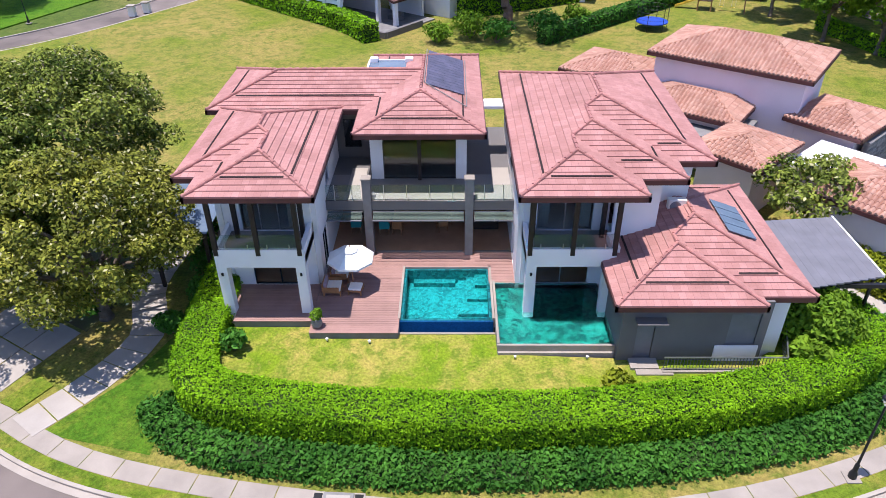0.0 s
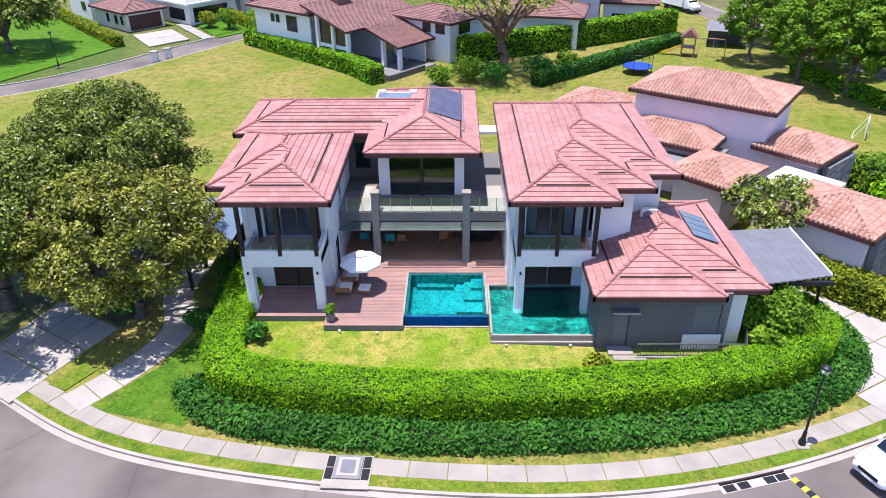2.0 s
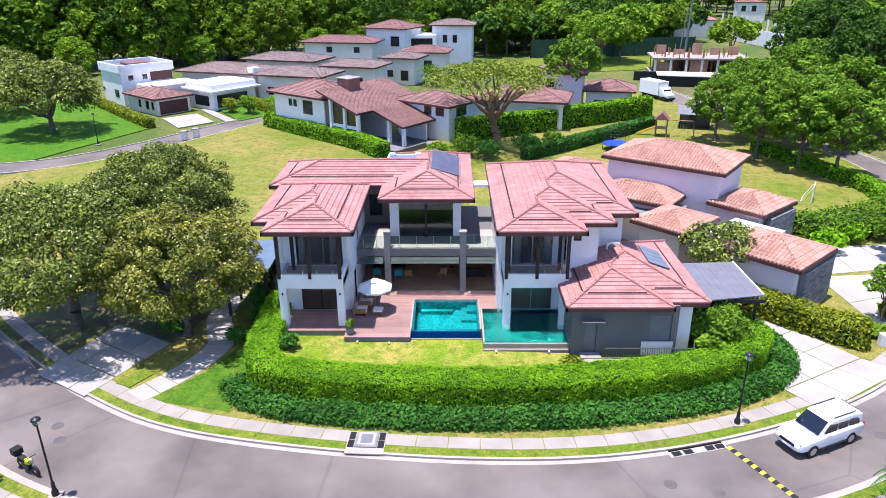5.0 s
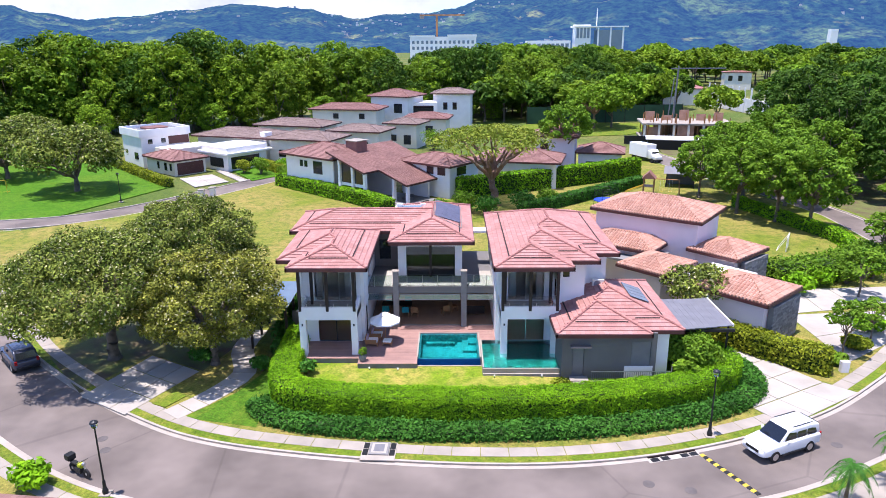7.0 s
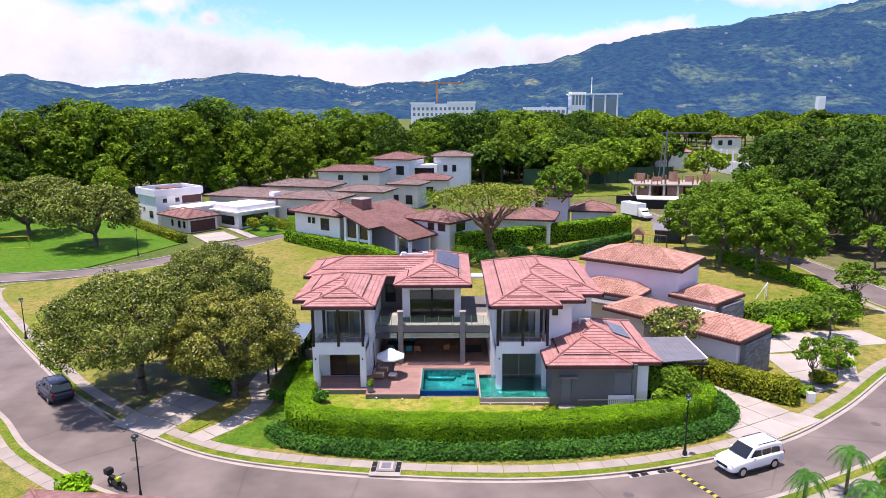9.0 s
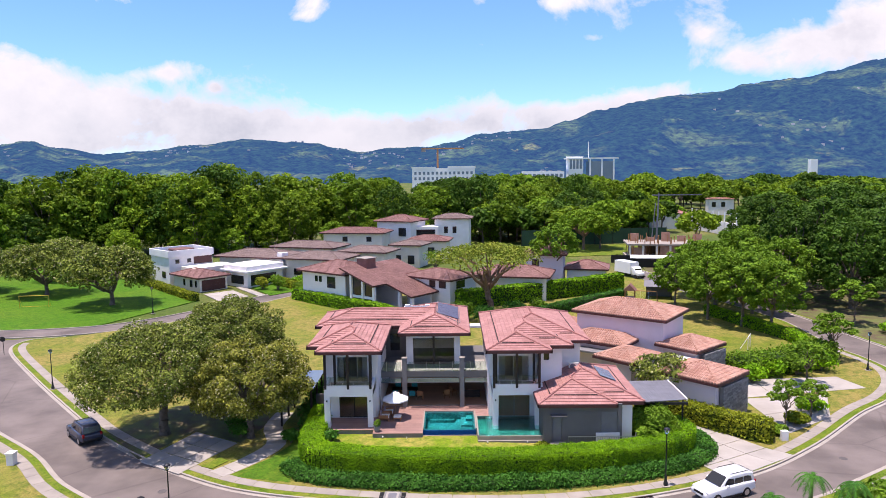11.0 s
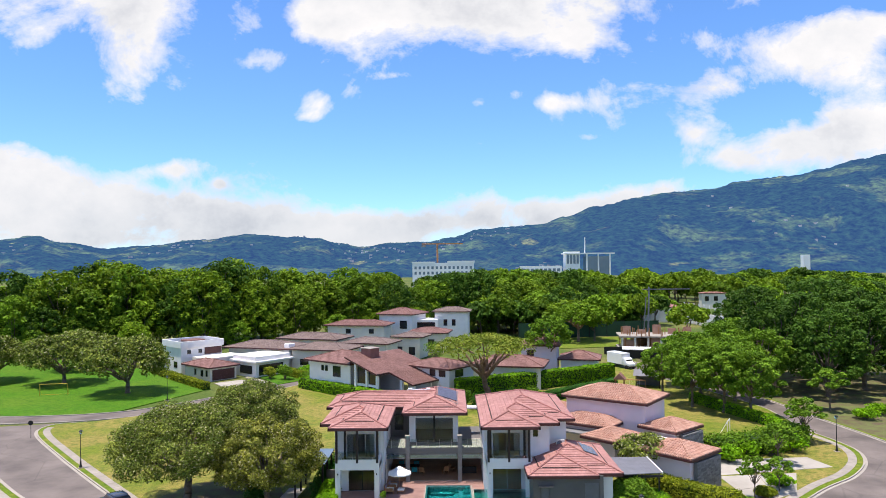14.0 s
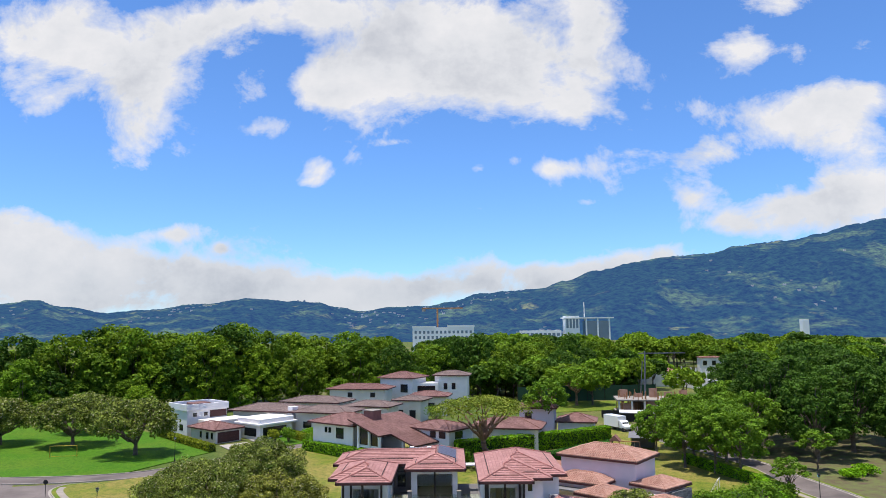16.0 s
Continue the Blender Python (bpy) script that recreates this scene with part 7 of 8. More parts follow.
# hedges and bushes further off
hedge("hedge", "clipped green hedge along the field behind the house", curve_points([(-18.0, 72.5), (-9.0, 64.0), (-1.0, 56.5), (3.0, 51.0)], 0.8), 1.0, LAND, 1.0, 0.17, 7000, M["leaf_hedge"], 81)
hedge("hedge", "tall bright green hedge behind the big tree", curve_points([(13.0, 61.0), (20.0, 64.5), (33.0, 71.5), (46.0, 79.5)], 0.8), 1.1, LAND, 2.2, 0.20, 8000, M["leaf_hedge"], 82)
hedge("hedge", "dark green hedge beyond the neighbour's garden", curve_points([(22.0, 50.0), (30.0, 57.0), (44.5, 70.5)], 0.8), 0.8, LAND, 0.6, 0.18, 6000, M["leaf_shrub"], 83)
hedge("hedge", "dense yellow-green hedge beside the drive", curve_points([(33.4, 7.6), (36.5, 4.0), (39.0, 1.5), (40.4, 0.6)], 0.4), 0.85, LAND, 0.75, 0.12, 8000, M["leaf_yellow"], 84, ragged=0.10)
hedge("hedge", "loose green bushes grown together behind the forecourt", curve_points([(44.6, 19.8), (50.0, 21.8), (56.0, 24.6), (59.5, 28.0)], 0.6), 1.5, LAND, 1.1, 0.17, 9000, M["leaf_light"], 88, ragged=0.3)
hedge("hedge", "trimmed green hedge along the east lane", curve_points([(54.5, 55.0), (57.5, 44.0), (59.5, 36.0), (58.5, 29.5)], 0.6), 0.6, LAND, 0.5, 0.15, 6000, M["leaf_hedge"], 85)
hedge("hedge", "yellow-green clipped hedge beside the front lawn", curve_points([(-28.5, 93.5), (-22.5, 86.5), (-18.6, 81.0)], 0.7), 0.9, LAND, 0.4, 0.2, 4000, M["leaf_yellow"], 87)
hedge("hedge", "yellow-green hedge round the park lawn", curve_points([(-57.0, 93.5), (-46.5, 81.5), (-37.0, 71.0)], 0.7), 0.75, LAND, 0.3, 0.17, 6000, M["leaf_yellow"], 86)
for i, (x, y, r, h, m) in enumerate(((46.0, 17.5, 1.7, 2.0, "leaf_hedge"), (49.0, 20.0, 1.9, 2.2, "leaf_hedge"), (52.5, 20.5, 2.0, 2.4, "leaf_light"), (56.0, 22.0, 2.0, 2.2, "leaf_hedge"), (58.0, 25.5, 1.8, 2.2, "leaf_light"), (44.6, 4.6, 1.2, 1.1, "leaf_yellow"), (48.0, 8.6, 1.6, 1.2, "leaf_hedge"), (41.6, 2.2, 1.0, 0.9, "leaf_light"),
                                   (14.0, 52.0, 2.2, 3.0, "leaf_light"), (17.0, 50.5, 2.2, 2.6, "leaf_shrub"), (22.5, 53.0, 2.4, 2.8, "leaf_shrub"), (26.5, 56.0, 1.8, 2.6, "leaf_light"), (10.5, 50.5, 1.8, 2.2, "leaf_light"),
                                   (-17.5, 76.0, 2.0, 2.8, "leaf_light"), (-24.0, 82.5, 2.0, 3.2, "leaf_light"), (-27.5, 83.5, 1.6, 2.6, "leaf_yellow"), (-20.0, 86.0, 2.2, 2.6, "leaf_hedge"), (8.0, 112.0, 3.4, 4.5, "leaf_forest"), (76.0, 40.0, 2.2, 1.6, "leaf_hedge"), (80.0, 43.0, 2.4, 1.8, "leaf_hedge"),
                                   (40.0, -14.6, 2.4, 2.6, "leaf_light"), (42.6, -12.6, 2.2, 2.4, "leaf_light"), (-11.9, -13.6, 1.2, 1.5, "leaf_hedge"))):
    bush("bush", "leafy green garden bush", x, y, LAND, r, h, 900, 0.2, M[m], 100 + i, "bushes along the street")


# ---------------------------------------------------------------- street things
M["paint_white"] = surface("paint_white", (0.80, 0.80, 0.81), 0.22, 0.02, 0.5, 8, 0.0, spec=0.6)
M["paint_slate"] = surface("paint_slate", (0.045, 0.05, 0.075), 0.22, 0.05, 0.5, 8, 0.0, spec=0.6)
M["rubber"] = surface("rubber", (0.015, 0.015, 0.016), 0.8, 0.1)
M["lamp_red"] = surface("lamp_red", (0.35, 0.01, 0.01), 0.25, 0.05)
M["paint_yellow"] = surface("paint_yellow", (0.55, 0.38, 0.04), 0.7, 0.12, 1, 12, 0.1)
M["bike_yellow"] = surface("bike_yellow", (0.45, 0.50, 0.02), 0.4, 0.1)
M["tramp_blue"] = surface("tramp_blue", (0.01, 0.05, 0.35), 0.6, 0.1)
M["iron"] = surface("iron", (0.10, 0.085, 0.08), 0.7, 0.2, 2, 20, 0.2)


def ring_loft(sections, r=0.25, n=4):
    """A rounded body from cross sections (x, half width, bottom, top)."""
    bm = bmesh.new()
    rings = []
    for x, hw, z0, z1 in sections:
        rr = min(r, hw * 0.8, (z1 - z0) * 0.45)
        pts = []
        for cx, cz, a0 in ((hw - rr, z1 - rr, 0), (-hw + rr, z1 - rr, 90), (-hw + rr, z0 + rr, 180), (hw - rr, z0 + rr, 270)):
            for i in range(n + 1):
                a = math.radians(a0 + 90 * i / n)
                pts.append((cx + rr * math.cos(a), cz + rr * math.sin(a)))
        rings.append([bm.verts.new((x, y, z)) for y, z in pts])
    m = len(rings[0])
    for a, b in zip(rings, rings[1:]):
        for i in range(m):
            bm.faces.new((a[i], a[(i + 1) % m], b[(i + 1) % m], b[i]))
    bm.faces.new(rings[0]), bm.faces.new(rings[-1][::-1])
    bmesh.ops.recalc_face_normals(bm, faces=bm.faces)
    return bm


def suv(label, x, y, turn, paint, z=ROAD):
    """A five-door off-road car, 4.8 m long, its nose towards +x."""
    ob = thing("suv", x, y, z, label, "car", turn=turn)
    part("body", ring_loft([(-2.38, 0.78, 0.50, 0.98), (-2.30, 0.90, 0.42, 1.10), (-1.2, 0.94, 0.36, 1.16), (0.6, 0.94, 0.36, 1.14), (1.0, 0.94, 0.36, 1.12), (1.7, 0.91, 0.40, 1.06), (2.15, 0.87, 0.42, 0.99), (2.36, 0.74, 0.48, 0.86)], 0.14), paint, ob, smooth=True)
    cab = part("cabin", ring_loft([(-2.26, 0.82, 1.0, 1.12), (-2.16, 0.78, 1.0, 1.74), (-1.6, 0.76, 1.0, 1.86), (-0.2, 0.76, 1.0, 1.87), (0.25, 0.75, 1.0, 1.80), (1.02, 0.80, 1.0, 1.13)], 0.12), paint, ob, smooth=True)
    for s in (-1, 1):
        for a, b in ((-2.0, -1.22), (-1.14, -0.38), (-0.30, 0.42)):
            bm = bmesh.new()
            y0, y1 = s * 0.80, s * 0.72
            q = [(a, y0, 1.18), (b + (0.25 if b > 0.4 else 0), y0, 1.18), (b - (0.18 if b > 0.4 else 0), y1, 1.70), (a + (0.10 if a < -1.9 else 0), y1, 1.70)]
            vs = [bm.verts.new((px, py + o, pz)) for o in (0, s * 0.02) for px, py, pz in q]
            for f in ((3, 2, 1, 0), (4, 5, 6, 7), (0, 1, 5, 4), (1, 2, 6, 5), (2, 3, 7, 6), (3, 0, 4, 7)):
                bm.faces.new([vs[i] for i in f])
            bmesh.ops.recalc_face_normals(bm, faces=bm.faces)
            part("side_window", bm, M["window_dark"], cab)
        part("roof_rail", boxes((-1.7, 0.0, s * 0.66 - 0.02, s * 0.66 + 0.02, 1.90, 1.94)), M["metal_dark"], cab)
        part("wing_mirror", boxes((0.42, 0.60, min(s * 0.92, s * 1.08), max(s * 0.92, s * 1.08), 1.12, 1.28), bevel=0.03), paint, ob)
        part("headlight", boxes((2.02, 2.28, min(s * 0.52, s * 0.80), max(s * 0.52, s * 0.80), 0.80, 0.95), bevel=0.03), M["steel"], ob, "clear headlight")
        part("tail_light", boxes((-2.40, -2.28, min(s * 0.66, s * 0.86), max(s * 0.66, s * 0.86), 0.85, 1.15), bevel=0.02), M["lamp_red"], ob, "red tail light")
        part("side_step", boxes((-0.95, 0.95, min(s * 0.88, s * 1.0), max(s * 0.88, s * 1.0), 0.36, 0.44)), M["metal_dark"], ob)
    for q in ([(0.36, 0.66, 1.76), (0.36, -0.66, 1.76), (1.03, -0.74, 1.16), (1.03, 0.74, 1.16)], [(-2.20, 0.64, 1.70), (-2.20, -0.64, 1.70), (-2.30, -0.72, 1.18), (-2.30, 0.72, 1.18)]):
        bm = bmesh.new()
        vs = [bm.verts.new((px + o, py, pz + abs(o))) for o in ((0, 0.03) if q[0][0] > 0 else (0, -0.03)) for px, py, pz in q]
        for f in ((3, 2, 1, 0), (4, 5, 6, 7), (0, 1, 5, 4), (1, 2, 6, 5), (2, 3, 7, 6), (3, 0, 4, 7)):
            bm.faces.new([vs[i] for i in f])
        bmesh.ops.recalc_face_normals(bm, faces=bm.faces)
        part("windscreen", bm, M["window_dark"], cab)
    part("grille", boxes((2.30, 2.39, -0.48, 0.48, 0.66, 0.84), bevel=0.02), M["metal_dark"], ob)
    part("number_plate", boxes((2.37, 2.40, -0.24, 0.24, 0.52, 0.63)), M["cloth_white"], ob)
    part("bumper", boxes((-2.44, -2.30, -0.80, 0.80, 0.42, 0.62), bevel=0.03), M["metal_dark"], ob)
    for wx in (-1.42, 1.42):
        for s in (-1, 1):
            tyre = part("wheel", lathe(bmesh.new(), [(0.24, -0.12), (0.36, -0.12), (0.385, -0.06), (0.385, 0.06), (0.36, 0.12), (0.24, 0.12)], 20), M["rubber"], ob)
            tyre.matrix_basis = pose(wx, s * 0.84, 0.385, 90, 0, 0)
            part("rim", lathe(bmesh.new(), [(0.05, -0.126), (0.23, -0.122), (0.24, 0.0), (0.23, 0.122), (0.05, 0.126)], 12), M["steel"], tyre)
    return ob


suv("white off-road car on the asphalt street", 32.2, -9.5, 204, M["paint_white"])
suv("dark slate off-road car parked at the kerb", -22.3, 2.6, 135, M["paint_slate"])


def street_lamp(x, y, z, h, label="black street lamp post with a globe head"):
    ob = thing("street_lamp", x, y, z, label, "street lamp", "street lamps")
    part("footing", boxes((-0.3, 0.3, -0.3, 0.3, -0.05, 0.06), bevel=0.01), M["concrete"], ob)
    part("base", lathe(bmesh.new(), [(0.16, 0.05), (0.17, 0.25), (0.10, 0.45), (0.09, 0.8), (0.055, 0.9)], 14), M["metal_dark"], ob)
    part("pole", tube(bmesh.new(), (0, 0, 0.85), (0, 0, h - 0.45), 0.055, 0.04, 10), M["metal_dark"], ob)
    head = part("lantern", lathe(bmesh.new(), [(0.05, h - 0.46), (0.15, h - 0.36), (0.20, h - 0.12), (0.12, h - 0.02), (0.05, h)], 14), M["glass_rail"], ob, "smoked glass lantern")
    part("cap", lathe(bmesh.new(), [(0.24, h - 0.10), (0.20, h - 0.02), (0.06, h + 0.06)], 14), M["metal_dark"], head)
    return ob


street_lamp(28.35, -8.15, LAND, 4.6)
street_lamp(-7.5, -14.1, LAND, 4.6)
street_lamp(-33.6, 17.2, LAND, 4.6)
street_lamp(-40.2, 59.5, LAND, 4.6)
street_lamp(61.6, 22.0, LAND, 4.6)
sg = thing("road_sign", -49.0, 32.4, LAND, "small round road sign on a post", "sign")
part("post", tube(bmesh.new(), (0, 0, 0), (0, 0, 2.0), 0.04, 0.04, 8), M["metal_dark"], sg)
bm = lathe(bmesh.new(), [(0.36, -0.02), (0.36, 0.02)], 18)
p = part("plate", bm, M["metal_dark"], sg)
p.matrix_basis = pose(0, -0.06, 2.2, 90, 0, 0)

hump = thing("speed_hump", 0, 0, 0, "rubber speed hump in black and yellow blocks", "speed hump")
a, b = Vector((27.2, -10.05, ROAD)), Vector((29.1, -14.0, ROAD))
n = 16
turn = math.degrees(math.atan2(b.y - a.y, b.x - a.x))
L = (b - a).length / n
for i in range(n):
    bm = bmesh.new()
    prof = [(-0.17, 0), (-0.10, 0.045), (0.10, 0.045), (0.17, 0)]
    r = [[bm.verts.new((x, y, z)) for y, z in prof] for x in (0.01, L - 0.01)]
    for j in range(3):
        bm.faces.new((r[0][j], r[1][j], r[1][j + 1], r[0][j + 1]))
    bm.faces.new(r[0][::-1]), bm.faces.new(r[1]), bm.faces.new((r[0][0], r[0][3], r[1][3], r[1][0]))
    bmesh.ops.recalc_face_normals(bm, faces=bm.faces)
    q = part("block", bm, M["paint_yellow"] if i % 2 == 0 else M["rubber"], hump)
    c = a.lerp(b, i / n)
    q.matrix_basis = pose(c.x, c.y, ROAD + 0.002, 0, 0, turn)

dr = thing("street_drain", 7.45, -9.95, LAND, "concrete street drain with a dark metal lid and black grates", "drain", turn=-2.5)
part("apron", boxes((-1.06, 1.06, -0.95, 0.98, -0.02, 0.045), bevel=0.01), M["kerb_stone"], dr)
part("lid_frame", boxes((-0.62, 0.62, -0.45, 0.92, 0.045, 0.12), bevel=0.015), M["stone_grey"], dr)
part("lid_border", boxes((-0.48, 0.48, -0.30, 0.78, 0.12, 0.135)), M["paving_white"], dr)
part("lid", boxes((-0.32, 0.32, -0.14, 0.62, 0.135, 0.15)), M["metal_grey"], dr)
for s in (-1, 1):
    for k in range(2):
        part("grate", boxes((s * 0.83 - 0.17, s * 0.83 + 0.17, -0.45 + k * 0.70, 0.20 + k * 0.70, 0.046, 0.06)), M["metal_dark"], dr)
inl = thing("kerb_inlet", 25.4, -10.25, ROAD, "storm drain inlet in the kerb with black grates", "drain", turn=14.5)
part("frame", boxes((-1.7, 1.7, -0.32, 0.12, -0.01, 0.022)), M["paving_white"], inl)
for i, c in enumerate((-1.25, -0.55, 0.75, 1.35)):
    part("grate", boxes((c - 0.26, c + 0.26, -0.28, 0.08, 0.023, 0.032)), M["metal_dark"], inl)
# solid near-black bar stands for the dark inside the open inlet
part("throat", boxes((-1.6, 1.6, 0.13, 0.20, 0.02, 0.12)), M["slot"], inl)
for x, y in ((-10.5, -8.3), (-9.7, -9.6), (12.9, -14.6), (23.2, -13.0), (25.4, -13.6), (6.5, -15.0), (36.0, -9.0), (44.8, -3.0)):
    tagged(part("manhole_cover", lathe(bmesh.new(), [(0.34, ROAD), (0.34, ROAD + 0.008), (0.30, ROAD + 0.014), (0.28, ROAD + 0.009)], 24, (x, y, 0)), M["iron"], None), "round rusty iron manhole cover in the asphalt", "manhole", "manhole covers")

mb = thing("motorcycle", -9.9, -12.2, ROAD, "black motorcycle with a yellow tank and a black top box", "motorcycle", turn=-30)
for wx in (-0.66, 0.66):
    w = part("wheel", lathe(bmesh.new(), [(0.20, -0.05), (0.30, -0.055), (0.32, 0.0), (0.30, 0.055), (0.20, 0.05)], 20), M["rubber"], mb)
    w.matrix_basis = pose(wx, 0, 0.32, 90, 0, 0)
    part("rim", lathe(bmesh.new(), [(0.04, -0.06), (0.20, -0.03), (0.20, 0.03), (0.04, 0.06)], 12), M["steel"], w)
part("engine", boxes((-0.30, 0.28, -0.17, 0.17, 0.25, 0.58), bevel=0.05), M["metal_dark"], mb)
part("tank", ring_loft([(-0.10, 0.10, 0.62, 0.82), (0.12, 0.17, 0.60, 0.92), (0.36, 0.14, 0.62, 0.90)], 0.08), M["bike_yellow"], mb, "bright yellow tank", True)
part("seat", ring_loft([(-0.72, 0.12, 0.70, 0.82), (-0.40, 0.15, 0.68, 0.82), (-0.08, 0.12, 0.66, 0.78)], 0.05), M["rubber"], mb, smooth=True)
part("top_box", boxes((-1.02, -0.58, -0.25, 0.25, 0.84, 1.22), bevel=0.05), M["metal_dark"], mb)
part("fork", tube(bmesh.new(), (0.66, 0, 0.32), (0.40, 0, 1.0), 0.04, 0.04, 8), M["steel"], mb)
part("handlebar", tube(bmesh.new(), (0.36, -0.36, 1.05), (0.36, 0.36, 1.05), 0.02, 0.02, 8), M["metal_dark"], mb)
part("headlight", ring_loft([(0.44, 0.10, 0.82, 1.02), (0.58, 0.08, 0.84, 1.0)], 0.06), M["steel"], mb)

# ---------------------------------------------------------------- terrace furniture
um = thing("parasol", 6.75, 3.0, DECK, "white octagonal cantilever parasol", "parasol")
can = bmesh.new()
hub, rim = can.verts.new((0, 0, 2.42)), []
mid_ring = [can.verts.new((0.55 * math.cos(math.radians(22.5 + 45 * i)), 0.55 * math.sin(math.radians(22.5 + 45 * i)), 2.24)) for i in range(8)]
rim = [can.verts.new((1.25 * math.cos(math.radians(22.5 + 45 * i)), 1.25 * math.sin(math.radians(22.5 + 45 * i)), 1.88)) for i in range(8)]
low = [can.verts.new((1.25 * math.cos(math.radians(22.5 + 45 * i)), 1.25 * math.sin(math.radians(22.5 + 45 * i)), 1.76)) for i in range(8)]
for i in range(8):
    j = (i + 1) % 8
    can.faces.new((hub, mid_ring[i], mid_ring[j])), can.faces.new((mid_ring[i], rim[i], rim[j], mid_ring[j])), can.faces.new((rim[i], low[i], low[j], rim[j]))
cn = part("canopy", can, M["cloth_white"], um, "white canvas canopy")
vent = bmesh.new()
h = vent.verts.new((0, 0, 2.56))
vr = [vent.verts.new((0.42 * math.cos(math.radians(22.5 + 45 * i)), 0.42 * math.sin(math.radians(22.5 + 45 * i)), 2.36)) for i in range(8)]
for i in range(8):
    vent.faces.new((h, vr[i], vr[(i + 1) % 8]))
part("vent", vent, M["cloth_white"], cn)
for i in range(8):
    c, s = math.cos(math.radians(22.5 + 45 * i)), math.sin(math.radians(22.5 + 45 * i))
    part("rib", tube(bmesh.new(), (0, 0, 2.38), (1.24 * c, 1.24 * s, 1.85), 0.015, 0.012, 6), M["steel"], cn)
part("pole", tube(bmesh.new(), (0, 0, 0.05), (0, 0, 2.6), 0.03, 0.03, 10), M["wood"], um)
part("base_plate", lathe(bmesh.new(), [(0.34, 0.005), (0.34, 0.07), (0.08, 0.12)], 20), M["stone_grey"], um)


def lounge(x, y, turn, w, d, back, label):
    ob = thing("lounge_chair" if back else "ottoman", x, y, DECK, label, "chair" if back else "ottoman", "poolside seats", turn=turn)
    for a in (-w / 2 + 0.05, w / 2 - 0.05):
        for b in (-d / 2 + 0.05, d / 2 - 0.05):
            part("leg", boxes((a - 0.035, a + 0.035, b - 0.035, b + 0.035, 0, 0.26)), M["wood"], ob)
    part("seat_frame", boxes((-w / 2, w / 2, -d / 2, d / 2, 0.22, 0.30), bevel=0.01), M["wood"], ob)
    part("seat_cushion", boxes((-w / 2 + 0.04, w / 2 - 0.04, -d / 2 + 0.04, d / 2 - 0.04, 0.302, 0.44), bevel=0.04), M["cloth_white"], ob, "off-white seat cushion")
    if back:
        part("backrest", boxes((-w / 2 - 0.04, -w / 2 + 0.04, -d / 2, d / 2, 0.30, 0.72), bevel=0.01), M["wood"], ob)
        for s in (-1, 1):
            part("armrest", boxes((-w / 2, w / 2 - 0.1, s * d / 2 - 0.04, s * d / 2 + 0.04, 0.30, 0.58), bevel=0.01), M["wood"], ob)
        part("back_cushion", boxes((-w / 2 + 0.05, -w / 2 + 0.2, -d / 2 + 0.06, d / 2 - 0.06, 0.445, 0.80), bevel=0.04), M["cloth_mauve"], ob, "mauve back cushion")
    return ob


lounge(5.75, 2.55, 0, 0.95, 0.95, True, "teak lounge chair with off-white seat and mauve cushions")
lounge(6.95, 2.50, -6, 0.75, 0.70, False, "teak ottoman with an off-white cushion")
lounge(6.0, 3.75, 0, 0.95, 0.90, True, "teak lounge chair in the parasol's shade")
pt = thing("potted_plant", 5.35, -0.35, DECK, "round grey pot with a small green plant on the deck's edge", "potted plant")
part("pot", lathe(bmesh.new(), [(0.16, 0.0), (0.25, 0.12), (0.28, 0.30), (0.22, 0.44), (0.24, 0.48)], 20), M["stone_grey"], pt, smooth=True)
pts, out = cloud_points([(0, 0, 0.72, 0.30, 0.30, 0.25), (0.1, 0.05, 0.9, 0.2, 0.2, 0.2)], 240, 3)
link_mesh("plant", leaf_mesh("plant", pts, out, 0.085, M["leaf_light"], 4), None, pt)


def dining_chair(x, y, turn, cloth, label):
    ob = thing("armchair", x, y, DECK + 0.01, label, "chair", "terrace chairs", turn=turn)
    for a in (-0.26, 0.26):
        for b in (-0.26, 0.26):
            part("leg", boxes((a - 0.025, a + 0.025, b - 0.025, b + 0.025, 0, 0.42)), M["wood"], ob)
    part("seat", boxes((-0.30, 0.30, -0.30, 0.30, 0.40, 0.50), bevel=0.03), M[cloth], ob)
    part("backrest", boxes((-0.30, 0.30, 0.24, 0.32, 0.46, 0.92), bevel=0.03), M[cloth], ob)
    return ob


for x, y, r, c in ((6.3, 8.6, 180, "cloth_teal"), (8.0, 8.4, 180, "cloth_teal"), (8.8, 8.4, 170, "wood"), (11.4, 8.7, 200, "wood"), (6.4, 10.4, 0, "cloth_teal"), (8.1, 10.3, 0, "cloth_teal"), (12.1, 9.6, 120, "wood")):
    dining_chair(x, y, r, c, "teal upholstered terrace chair" if c == "cloth_teal" else "brown wooden terrace armchair")
tb = thing("dining_table", 7.2, 9.5, DECK + 0.01, "dark wooden dining table on the covered terrace", "table")
part("tabletop", boxes((-1.3, 1.3, -0.5, 0.5, 0.70, 0.75), bevel=0.01), M["timber_dark"], tb)
for a in (-1.15, 1.15):
    for b in (-0.4, 0.4):
        part("leg", boxes((a - 0.04, a + 0.04, b - 0.04, b + 0.04, 0, 0.70)), M["timber_dark"], tb)
sf = thing("sofa", 13.9, 9.0, DECK + 0.01, "dark grey outdoor sofa on the covered terrace", "sofa", turn=180)
part("base", boxes((-0.9, 0.9, -0.4, 0.4, 0.08, 0.30), bevel=0.03), M["timber_dark"], sf)
part("seat_cushion", boxes((-0.85, 0.85, -0.4, 0.28, 0.302, 0.46), bevel=0.04), M["cloth_mauve"], sf)
part("backrest", boxes((-0.9, 0.9, 0.28, 0.42, 0.30, 0.80), bevel=0.04), M["timber_dark"], sf)
